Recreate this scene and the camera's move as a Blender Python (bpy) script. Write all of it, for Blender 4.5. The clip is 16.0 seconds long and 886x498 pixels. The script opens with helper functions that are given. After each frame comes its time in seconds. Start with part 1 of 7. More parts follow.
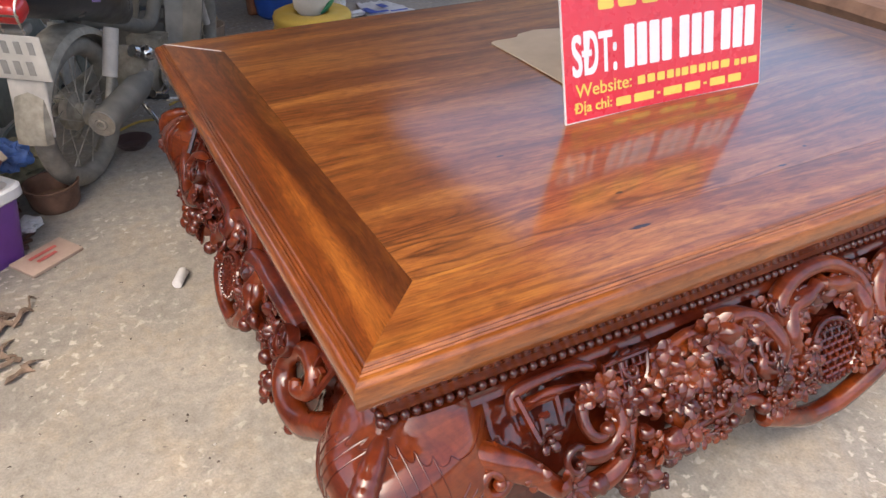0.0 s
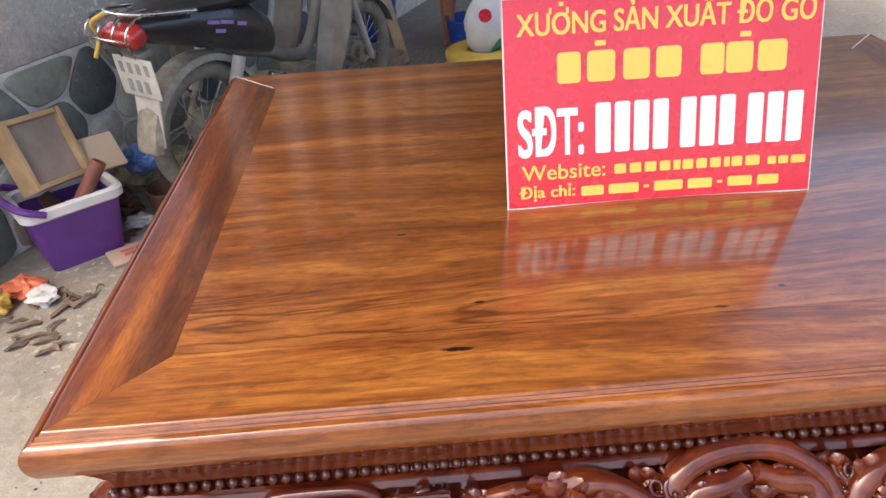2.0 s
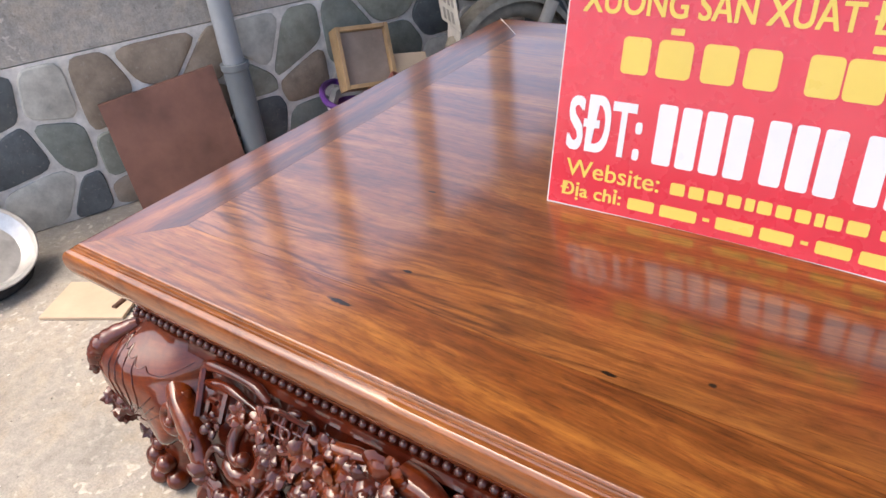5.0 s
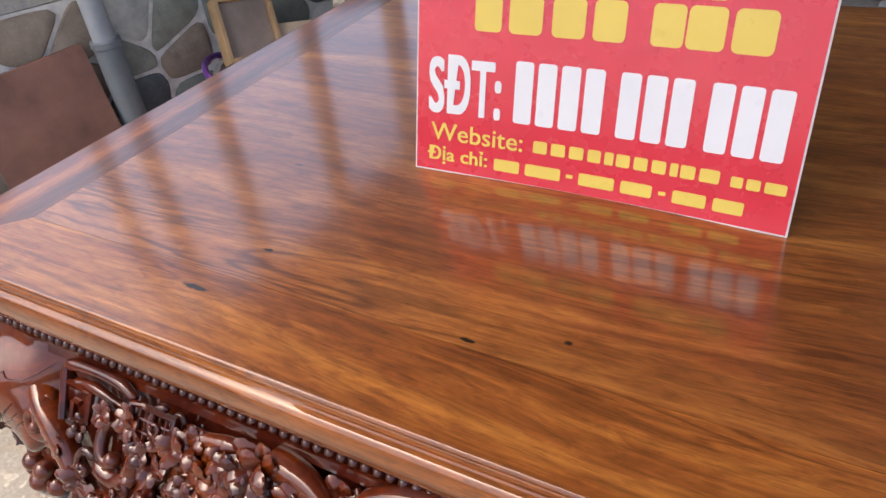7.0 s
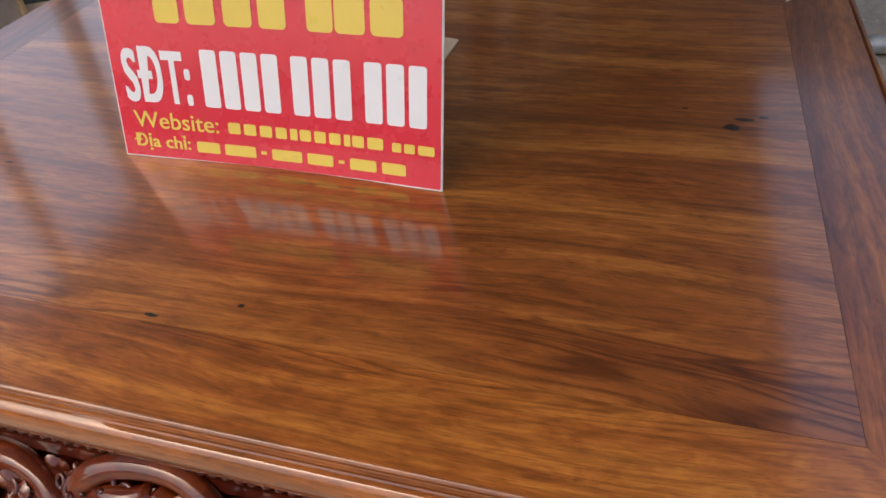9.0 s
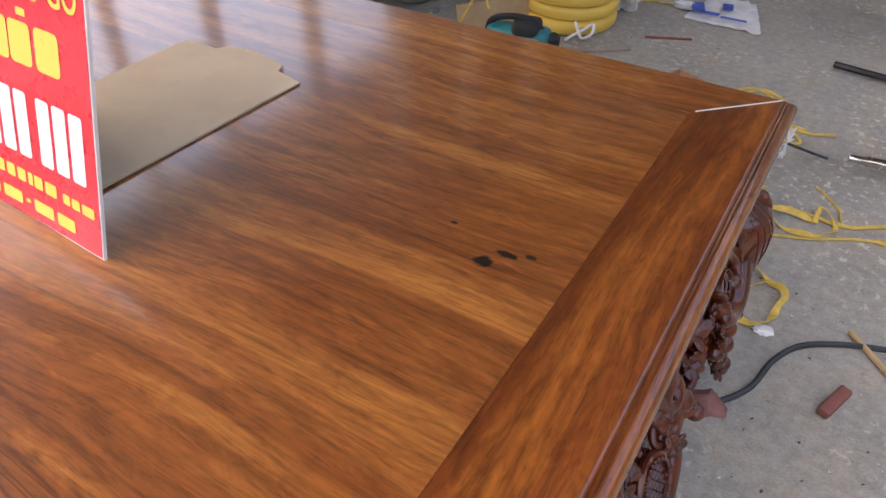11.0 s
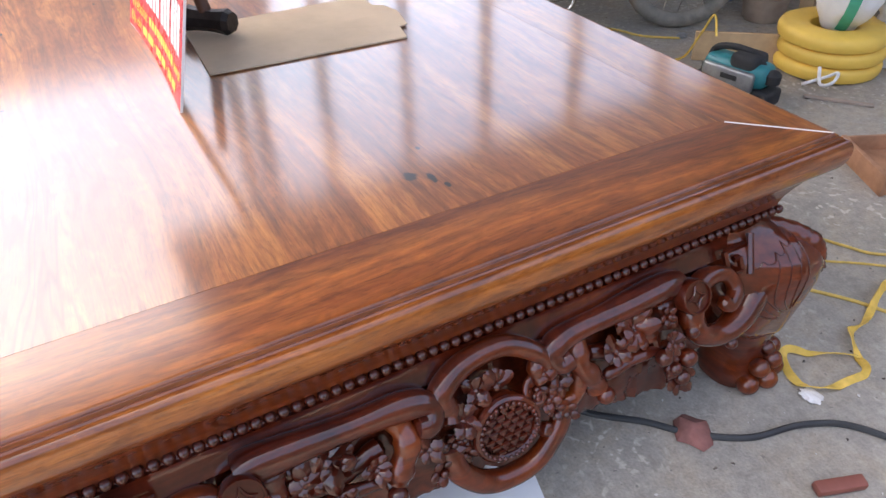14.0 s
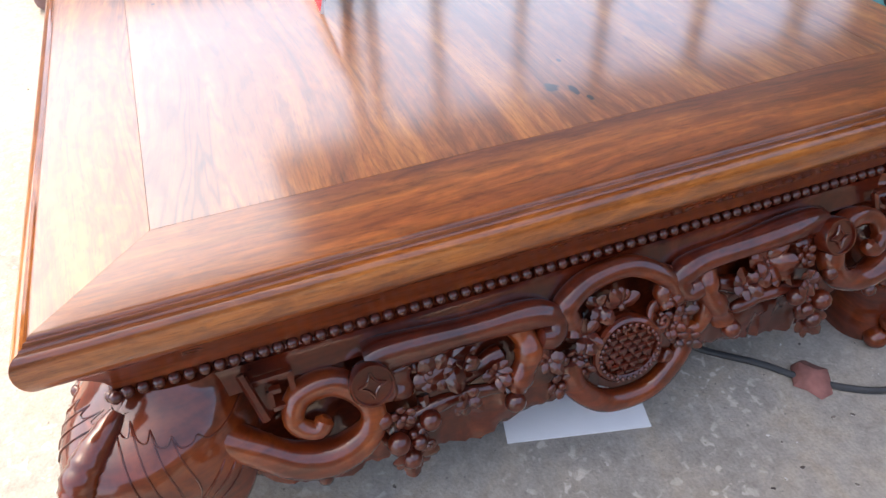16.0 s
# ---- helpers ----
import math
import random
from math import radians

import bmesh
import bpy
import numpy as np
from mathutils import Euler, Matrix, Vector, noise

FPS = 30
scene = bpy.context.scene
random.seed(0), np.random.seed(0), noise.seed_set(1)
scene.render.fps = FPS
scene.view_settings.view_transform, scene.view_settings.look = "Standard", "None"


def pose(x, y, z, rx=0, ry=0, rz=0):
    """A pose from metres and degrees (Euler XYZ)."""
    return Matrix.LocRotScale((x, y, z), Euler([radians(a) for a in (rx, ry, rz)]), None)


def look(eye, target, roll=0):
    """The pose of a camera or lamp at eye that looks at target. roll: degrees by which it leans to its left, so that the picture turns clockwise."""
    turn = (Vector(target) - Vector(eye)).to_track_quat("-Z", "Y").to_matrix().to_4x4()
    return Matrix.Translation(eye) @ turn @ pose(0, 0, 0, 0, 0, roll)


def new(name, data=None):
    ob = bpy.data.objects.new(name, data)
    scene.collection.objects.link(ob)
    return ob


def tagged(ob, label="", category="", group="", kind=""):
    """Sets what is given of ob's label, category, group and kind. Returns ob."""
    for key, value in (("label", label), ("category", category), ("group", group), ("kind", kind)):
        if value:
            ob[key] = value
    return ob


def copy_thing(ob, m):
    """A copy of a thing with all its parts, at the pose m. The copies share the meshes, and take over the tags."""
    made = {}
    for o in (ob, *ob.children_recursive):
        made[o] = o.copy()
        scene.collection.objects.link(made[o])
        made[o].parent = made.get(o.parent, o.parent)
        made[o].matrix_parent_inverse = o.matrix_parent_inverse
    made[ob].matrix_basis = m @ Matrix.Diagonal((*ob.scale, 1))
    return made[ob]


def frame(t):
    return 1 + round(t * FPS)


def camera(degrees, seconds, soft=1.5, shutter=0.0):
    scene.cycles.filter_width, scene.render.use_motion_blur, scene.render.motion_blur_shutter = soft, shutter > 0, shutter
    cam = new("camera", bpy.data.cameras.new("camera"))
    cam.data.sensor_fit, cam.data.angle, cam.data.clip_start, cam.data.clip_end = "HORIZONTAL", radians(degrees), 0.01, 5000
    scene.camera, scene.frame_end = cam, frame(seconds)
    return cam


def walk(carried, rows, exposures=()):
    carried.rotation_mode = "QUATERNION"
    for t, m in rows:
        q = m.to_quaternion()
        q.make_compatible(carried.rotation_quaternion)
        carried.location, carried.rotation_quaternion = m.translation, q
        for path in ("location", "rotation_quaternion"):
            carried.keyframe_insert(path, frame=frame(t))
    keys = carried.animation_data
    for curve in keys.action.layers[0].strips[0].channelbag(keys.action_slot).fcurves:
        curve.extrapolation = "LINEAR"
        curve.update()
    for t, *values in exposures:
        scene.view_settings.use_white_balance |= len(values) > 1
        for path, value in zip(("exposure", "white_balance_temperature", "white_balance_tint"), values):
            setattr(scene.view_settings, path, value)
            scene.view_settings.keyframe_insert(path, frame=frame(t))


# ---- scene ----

cam = camera(63.3, 16.0)
PATH = [
    (0, (-0.264, -0.735, 1.37), (0.518, 0.728, 0.252), 0.6),
    (0.5, (-0.069, -0.786, 1.38), (0.601, 0.735, 0.266), -1.2),
    (1, (0.126, -0.723, 1.371), (0.696, 0.831, 0.248), -0.6),
    (1.5, (0.304, -0.671, 1.399), (0.695, 0.924, 0.257), -2.1),
    (2, (0.563, -0.779, 1.383), (0.631, 0.923, 0.333), -3.2),
    (2.5, (0.749, -0.813, 1.387), (0.635, 0.898, 0.356), -4.9),
    (3, (0.948, -0.678, 1.371), (0.675, 0.975, 0.28), -3.2),
    (3.5, (1.113, -0.654, 1.373), (0.484, 0.917, 0.308), -6.5),
    (6, (1.395, -0.455, 1.318), (0.291, 0.775, 0.192), -6.8),
    (6.5, (1.403, -0.459, 1.32), (0.396, 0.825, 0.164), -7.2),
    (7, (1.431, -0.438, 1.306), (0.552, 0.929, 0.14), -7.2),
    (7.5, (1.463, -0.423, 1.304), (0.71, 1.001, 0.12), -7.3),
    (8, (1.485, -0.429, 1.298), (0.784, 1.015, 0.106), -8.1),
    (8.5, (1.602, -0.416, 1.276), (0.831, 1.009, 0.104), -9.8),
    (9, (1.726, -0.425, 1.374), (1.234, 1.023, 0.086), -4.9),
    (9.5, (1.843, -0.343, 1.361), (1.533, 1.122, 0.036), 0.0),
    (10, (1.98, -0.171, 1.354), (1.536, 1.261, 0.03), 1.6),
    (12.5, (2.733, 0.393, 1.342), (1.508, 1.506, 0.219), -4.2),
    (13, (2.886, 0.46, 1.342), (1.565, 1.479, 0.238), -3.2),
    (13.5, (2.912, 0.432, 1.325), (1.566, 1.367, 0.178), -2.2),
    (14, (2.89, 0.371, 1.311), (1.476, 1.119, 0.111), -1.8),
    (14.5, (2.866, 0.319, 1.3), (1.427, 0.952, 0.064), -1.1),
    (15, (2.874, 0.275, 1.29), (1.396, 0.831, 0.062), -0.8),
    (15.5, (2.874, 0.254, 1.282), (1.408, 0.749, 0.016), -0.8),
    (16, (2.885, 0.28, 1.27), (1.465, 0.772, -0.05), -2.6),
]
EXPO = [(0.0, 1.92, 7050, 10), (2.5, 2.0, 7050, 10), (3.5, 1.95, 7050, 10), (6.0, 1.8, 7050, 10), (8.0, 1.5, 7400, 10), (9.5, 1.38, 7800, 10), (10.0, 1.6, 7800, 10), (12.5, 2.85, 7400, 10), (14.0, 2.75, 7400, 10), (15.0, 2.68, 7400, 10), (16.0, 2.68, 7400, 10)]
walk(cam, [(t, look(eye, target, roll)) for t, eye, target, roll in PATH], EXPO)

# ---- light ----
world = bpy.data.worlds.new("sky")
scene.world = world
world.use_nodes = True
wn = world.node_tree
wn.nodes.clear()
sky = wn.nodes.new("ShaderNodeTexSky")
sky.sky_type, sky.sun_disc = "NISHITA", False
sky.sun_elevation, sky.sun_rotation = radians(62), radians(236)
sky.air_density, sky.dust_density = 0.7, 4.0
bg = wn.nodes.new("ShaderNodeBackground")
bg.inputs["Strength"].default_value = 0.15
wout = wn.nodes.new("ShaderNodeOutputWorld")
wn.links.new(sky.outputs[0], bg.inputs["Color"])
wn.links.new(bg.outputs[0], wout.inputs["Surface"])
sun_data = bpy.data.lights.new("sun", "SUN")
sun_data.energy, sun_data.angle, sun_data.color = 0.12, radians(40), (1.0, 0.96, 0.9)
sun = new("sun", sun_data)
sun.matrix_world = look((-6.2, -4.2, 14.0), (0, 0, 0))

# ---- measures ----
L, W, H = 2.168, 1.61, 0.645          # the platform's top
WP, WD = Vector((-0.98, 1.62, 0)), Vector((0.42, 0.908, 0)).normalized()
WN = Vector((WD.y, -WD.x, 0))        # stone wall: a point, its way along and its face


# ---- materials ----
def rgb(c):
    return (c[0], c[1], c[2], 1.0)


class Mat:
    """A node material with short ways to add nodes."""

    def __init__(self, name):
        self.m = bpy.data.materials.new(name)
        self.m.use_nodes = True
        self.t = self.m.node_tree
        self.t.nodes.clear()
        self.out = self.n("ShaderNodeOutputMaterial")
        self.b = self.n("ShaderNodeBsdfPrincipled")
        self.l(self.b.outputs[0], self.out.inputs["Surface"])
        self.co = self.n("ShaderNodeTexCoord").outputs["Object"]

    def n(self, kind, **inputs):
        node = self.t.nodes.new(kind)
        return node

    def l(self, a, b):
        self.t.links.new(a, b)

    def put(self, socket, value):
        if hasattr(value, "links"):
            self.l(value, self.b.inputs[socket])
        elif isinstance(value, (tuple, list)):
            self.b.inputs[socket].default_value = rgb(value)
        else:
            self.b.inputs[socket].default_value = value

    def mapped(self, scale, rot=(0, 0, 0), source=None):
        node = self.n("ShaderNodeMapping")
        node.inputs["Scale"].default_value = scale
        node.inputs["Rotation"].default_value = [radians(a) for a in rot]
        self.l(source or self.co, node.inputs["Vector"])
        return node.outputs[0]

    def noise(self, scale, detail=4.0, rough=0.55, vector=None, distort=0.0):
        node = self.n("ShaderNodeTexNoise")
        node.inputs["Scale"].default_value = scale
        node.inputs["Detail"].default_value = detail
        node.inputs["Roughness"].default_value = rough
        node.inputs["Distortion"].default_value = distort
        self.l(vector or self.co, node.inputs["Vector"])
        return node.outputs["Fac"]

    def ramp(self, fac, stops):
        node = self.n("ShaderNodeValToRGB")
        el = node.color_ramp.elements
        while len(el) < len(stops):
            el.new(0.5)
        for e, (p, c) in zip(el, stops):
            e.position, e.color = p, rgb(c if isinstance(c, (tuple, list)) else (c, c, c))
        self.l(fac, node.inputs[0])
        return node.outputs[0]

    def mix(self, fac, a, b, mode="MIX"):
        node = self.n("ShaderNodeMix")
        node.data_type, node.blend_type = "RGBA", mode
        for socket, v in ((node.inputs[0], fac), (node.inputs[6], a), (node.inputs[7], b)):
            if hasattr(v, "links"):
                self.l(v, socket)
            elif isinstance(v, (tuple, list)):
                socket.default_value = rgb(v)
            else:
                socket.default_value = v
        return node.outputs[2]

    def math(self, op, a, b=0.0):
        node = self.n("ShaderNodeMath")
        node.operation = op
        for socket, v in zip(node.inputs, (a, b)):
            if hasattr(v, "links"):
                self.l(v, socket)
            else:
                socket.default_value = v
        return node.outputs[0]

    def bump(self, height, strength=0.3, distance=0.002):
        node = self.n("ShaderNodeBump")
        node.inputs["Strength"].default_value = strength
        node.inputs["Distance"].default_value = distance
        self.l(height, node.inputs["Height"])
        self.l(node.outputs[0], self.b.inputs["Normal"])
        return node

    def random(self):
        return self.n("ShaderNodeObjectInfo").outputs["Random"]

    def island(self):
        return self.n("ShaderNodeNewGeometry").outputs["Random Per Island"]


def lacquered(name, along, dark, mid, light, coat_rough=0.1, coat_ior=1.62, apart=37.0, haze=0.7):
    """Lacquered figured wood: flowing bands, dark veins, short flecks and pores along x or y."""
    k = Mat(name)
    shift = k.n("ShaderNodeVectorMath")
    shift.operation = "ADD"
    comb = k.n("ShaderNodeCombineXYZ")
    r = k.math("MULTIPLY", k.random(), apart)
    for i in range(3):
        k.l(r, comb.inputs[i])
    k.l(k.co, shift.inputs[0])
    k.l(comb.outputs[0], shift.inputs[1])
    # the grain wanders slowly across the board
    bend = k.n("ShaderNodeVectorMath")
    bend.operation = "ADD"
    sway = k.n("ShaderNodeCombineXYZ")
    slow = k.noise(1.0, 2.0, 0.4, k.mapped((0.9, 3.2, 1) if along == "x" else (3.2, 0.9, 1), source=shift.outputs[0]))
    k.l(k.math("MULTIPLY", k.math("SUBTRACT", slow, 0.5), 0.16), sway.inputs[1 if along == "x" else 0])
    k.l(shift.outputs[0], bend.inputs[0])
    k.l(sway.outputs[0], bend.inputs[1])
    base = bend.outputs[0]

    def along_grain(length, width):
        return k.mapped((1 / length, 1 / width, 1 / width) if along == "x" else (1 / width, 1 / length, 1 / width), source=base)

    bands = k.noise(1.0, 4.0, 0.5, along_grain(1.3, 0.075), 0.5)
    flow = k.noise(1.0, 3.0, 0.5, along_grain(1.0, 0.11), 0.4)
    lines_ = k.math("SINE", k.math("MULTIPLY", flow, 88.0))
    streaks = k.noise(1.0, 5.0, 0.62, along_grain(0.42, 0.013), 0.3)
    veins = k.noise(1.0, 4.0, 0.6, along_grain(0.55, 0.017), 0.8)
    where = k.noise(1.0, 3.0, 0.5, along_grain(0.9, 0.2))
    flecks = k.noise(1.0, 5.0, 0.65, along_grain(0.075, 0.02), 0.8)
    pores = k.noise(1.0, 3.0, 0.6, along_grain(0.035, 0.0022), 0.2)
    cloud = k.noise(1.0, 4.0, 0.55, along_grain(0.3, 0.16), 0.5)
    c = k.ramp(k.mix(0.3, bands, flecks), [(0.3, dark), (0.47, mid), (0.62, light), (0.75, [v * 1.25 for v in light])])
    spot = k.n("ShaderNodeSeparateXYZ")
    k.l(k.co, spot.inputs[0])
    strong = k.ramp(spot.outputs[1], [(0.1, 0.0), (0.17, 0.48), (0.28, 0.48), (0.38, 0.0)] if along == "x" else [(0.0, 0.0), (1.0, 0.0)])   # the front board is the most figured
    figure = k.math("ADD", k.math("MULTIPLY", k.ramp(where, [(0.38, 0.0), (0.52, 1.0)]), k.math("ADD", strong, 0.2)), 0.08)
    c = k.mix(figure, c, k.ramp(k.math("ADD", k.math("MULTIPLY", lines_, 0.5), 0.5), [(0.0, (0.33, 0.25, 0.21)), (0.16, (0.66, 0.6, 0.56)), (0.36, (0.98, 0.98, 0.98)), (0.8, (1.1, 1.1, 1.1))]), "MULTIPLY")
    c = k.mix(0.3, c, k.ramp(streaks, [(0.33, 0.42), (0.5, 0.92), (0.68, 1.25)]), "MULTIPLY")
    c = k.mix(0.25, c, k.ramp(flecks, [(0.32, 0.4), (0.5, 1.0), (0.7, 1.2)]), "MULTIPLY")
    vein = k.math("MULTIPLY", k.ramp(veins, [(0.56, 0.0), (0.66, 1.0)]), k.ramp(where, [(0.46, 0.0), (0.62, 1.0)]))
    c = k.mix(k.math("MULTIPLY", vein, 0.45), c, [v * 0.42 for v in dark])
    fine = k.noise(1.0, 4.0, 0.65, along_grain(0.22, 0.0045), 0.25)
    c = k.mix(0.45, c, k.ramp(fine, [(0.32, 0.5), (0.5, 1.0), (0.68, 1.3)]), "MULTIPLY")
    c = k.mix(0.5, c, k.ramp(pores, [(0.33, 0.35), (0.45, 1.0)]), "MULTIPLY")
    c = k.mix(0.6, c, k.ramp(cloud, [(0.3, (0.74, 0.6, 0.5)), (0.5, (0.97, 0.97, 0.97)), (0.7, (1.18, 1.24, 1.3))]), "MULTIPLY")
    if along == "y":
        sep = k.n("ShaderNodeSeparateXYZ")
        k.l(k.co, sep.inputs[0])
        inner = k.math("SUBTRACT", L / 2 - 0.06, k.math("ABSOLUTE", k.math("SUBTRACT", sep.outputs[0], L / 2)))
        inner = k.math("ADD", inner, k.math("MULTIPLY", k.noise(3.0, 4.0, 0.5, k.mapped((3.0, 0.6, 1.0))), 0.05))
        stained = k.math("ADD", k.math("MULTIPLY", k.math("LESS_THAN", sep.outputs[0], 1.0), 0.75), 0.25)
        c = k.mix(stained, c, k.ramp(k.math("MULTIPLY", inner, 6.0), [(0.31, 1.0), (0.41, 0.55)]), "MULTIPLY")
    k.put("Base Color", c)
    # the flat top is dulled by rubbing and fine dust; the mouldings keep their polish
    place = k.n("ShaderNodeSeparateXYZ")
    k.l(k.co, place.inputs[0])
    flat_top = k.math("GREATER_THAN", place.outputs[2], H - 0.0008)
    dulled = k.math("MULTIPLY", flat_top, k.ramp(k.noise(3.0, 5.0, 0.6), [(0.3, 0.8), (0.7, 1.2)]))
    k.put("Roughness", 0.4)
    k.put("Specular IOR Level", k.math("ADD", k.math("MULTIPLY", flat_top, haze - 0.1), 0.1))
    k.put("Coat Weight", 1.0)
    k.put("Coat IOR", k.math("ADD", k.math("MULTIPLY", flat_top, coat_ior - 1.62), 1.62))
    k.put("Coat Roughness", k.math("ADD", k.math("MULTIPLY", dulled, coat_rough - 0.04), 0.04))
    relief = k.bump(k.noise(1.0, 3.0, 0.5, along_grain(0.16, 0.02)), 0.05, 0.002)
    k.l(relief.outputs[0], k.b.inputs["Coat Normal"])
    return k.m


M_TOP = lacquered("lacquered_wood_boards", "x", (0.145, 0.039, 0.0085), (0.25, 0.073, 0.015), (0.41, 0.145, 0.03), 0.13, 1.78, 0.02, 0.3)
M_RAIL_X = lacquered("lacquered_wood_front_rail", "x", (0.15, 0.038, 0.007), (0.29, 0.084, 0.015), (0.48, 0.175, 0.032), 0.16, 1.6, 37.0, 0.3)
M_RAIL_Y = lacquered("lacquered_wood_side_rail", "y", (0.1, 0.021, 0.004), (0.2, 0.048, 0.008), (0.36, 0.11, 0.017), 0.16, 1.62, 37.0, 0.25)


def carved(name, dark, mid, light, gloss=0.045):
    k = Mat(name)
    a = k.noise(7.0, 5.0, 0.6, None, 0.8)
    b = k.noise(60.0, 4.0, 0.6)
    grain = k.noise(1.0, 4.0, 0.6, k.mapped((9.0, 9.0, 90.0)), 0.8)
    c = k.ramp(a, [(0.3, dark), (0.5, mid), (0.72, light)])
    c = k.mix(0.4, c, k.ramp(b, [(0.35, 0.55), (0.6, 1.0)]), "MULTIPLY")
    c = k.mix(0.5, c, k.ramp(grain, [(0.35, 0.5), (0.6, 1.15)]), "MULTIPLY")
    k.put("Base Color", c)
    k.put("Roughness", 0.5)
    k.put("Specular IOR Level", 0.1)
    k.put("Coat Weight", 1.0)
    k.put("Coat IOR", 1.56)
    k.put("Coat Roughness", gloss)
    relief = k.bump(k.noise(26.0, 2.0), 0.12, 0.004)
    k.l(relief.outputs[0], k.b.inputs["Coat Normal"])
    return k.m


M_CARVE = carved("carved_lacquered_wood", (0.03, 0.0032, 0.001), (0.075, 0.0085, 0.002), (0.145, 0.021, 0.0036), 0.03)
M_CARVE_LIGHT = carved("carved_lacquered_wood_warm", (0.05, 0.0055, 0.0013), (0.12, 0.017, 0.003), (0.23, 0.046, 0.0065), 0.08)

M_COVE = carved("lacquered_hollow_moulding", (0.12, 0.021, 0.005), (0.16, 0.03, 0.006), (0.21, 0.046, 0.009), 0.12)


def plain(name, c, rough=0.6, metal=0.0, vary=0.25, scale=9.0, bump=0.2, dist=0.002, coat=0.0):
    """A painted, plastic, metal or dusty surface with uneven tone and a fine relief."""
    k = Mat(name)
    lo, hi = [v * (1 - vary) for v in c], [min(1, v * (1 + vary * 0.8)) for v in c]
    col = k.ramp(k.noise(scale, 6.0, 0.6), [(0.3, lo), (0.7, hi)])
    k.put("Base Color", col)
    k.put("Roughness", k.ramp(k.noise(scale * 2.3, 4.0), [(0.3, max(0.02, rough - 0.1)), (0.7, min(1, rough + 0.1))]))
    k.put("Metallic", metal)
    k.put("Coat Weight", coat)
    k.bump(k.noise(scale * 9, 4.0), bump, dist)
    return k.m


def concrete(name, c, stain=0.5):
    k = Mat(name)
    big = k.noise(0.9, 6.0, 0.6, None, 0.5)
    mid = k.noise(6.0, 7.0, 0.7, None, 0.6)
    small = k.noise(31.0, 5.0, 0.65)
    grit = k.noise(140.0, 3.0, 0.6)
    spots = k.noise(38.0, 2.0, 0.5, None, 0.4)
    holes = k.noise(55.0, 2.0, 0.5)
    warm = [c[0] * 1.0, c[1] * 0.88, c[2] * 0.72]
    col = k.ramp(big, [(0.3, [v * (1 - 0.4 * stain) for v in c]), (0.5, c), (0.7, [min(1, v * 1.2) for v in c])])
    col = k.mix(k.ramp(mid, [(0.45, 0.0), (0.75, 0.8)]), col, warm)
    col = k.mix(0.55, col, k.ramp(mid, [(0.3, 0.55), (0.5, 1.0), (0.72, 1.25)]), "MULTIPLY")
    col = k.mix(0.55, col, k.ramp(small, [(0.3, 0.62), (0.6, 1.1)]), "MULTIPLY")
    col = k.mix(0.4, col, k.ramp(grit, [(0.3, 0.55), (0.6, 1.08)]), "MULTIPLY")
    col = k.mix(k.math("MULTIPLY", k.ramp(spots, [(0.58, 0.0), (0.66, 0.8)]), k.ramp(k.noise(2.3, 4.0, 0.6), [(0.46, 0.12), (0.62, 1.0)])), col, [min(1, v * 1.75) for v in c])
    col = k.mix(k.ramp(holes, [(0.25, 0.7), (0.3, 0.0)]), col, [v * 0.35 for v in c])
    k.put("Base Color", col)
    k.put("Roughness", k.ramp(mid, [(0.3, 0.5), (0.7, 0.85)]))
    k.bump(k.mix(0.5, k.mix(0.5, mid, small), grit), 0.5, 0.008)
    return k.m


M_FLOOR = concrete("worn_concrete", (0.345, 0.316, 0.273), 0.8)
M_CEMENT = concrete("rough_cement_render", (0.5, 0.47, 0.425), 0.8)
# dark tone for the unseen slabs, chosen to keep reflections in the lacquer low
M_DIM = concrete("dark_screen_render", (0.15, 0.14, 0.125), 0.8)
M_MORTAR = plain("pale_mortar", (0.74, 0.71, 0.66), 0.85, scale=20, bump=0.5)
M_RED = plain("red_printed_board", (0.78, 0.026, 0.05), 0.28, vary=0.06, bump=0.03, coat=0.4)
M_YELLOW_INK = plain("yellow_print", (0.88, 0.64, 0.12), 0.35, vary=0.04, bump=0.02)
M_WHITE_INK = plain("white_print", (0.86, 0.85, 0.84), 0.35, vary=0.03, bump=0.02)
M_BOARD_EDGE = plain("pale_board_edge", (0.75, 0.7, 0.66), 0.6, vary=0.1)


# ---- mesh helpers ----
def part(name, bm, material, parent=None, label="", smooth=True):
    """Links a bmesh as one mesh object, under a thing or a part."""
    me = bpy.data.meshes.new(name)
    bm.normal_update()
    bm.to_mesh(me)
    bm.free()
    if material:
        me.materials.append(material)
    if smooth:
        for p in me.polygons:
            p.use_smooth = True
        me.set_sharp_from_angle(angle=radians(38))
    ob = new(name, me)
    if parent:
        ob.parent = parent
        ob.matrix_parent_inverse = parent.matrix_basis.inverted() if parent.parent is None else (parent.parent.matrix_basis @ parent.matrix_parent_inverse @ parent.matrix_basis).inverted()
    if label:
        ob["label"] = label
    return ob


def empty(name, at=(0, 0, 0)):
    ob = new(name)
    ob.empty_display_size = 0.05
    ob.location = at
    return ob


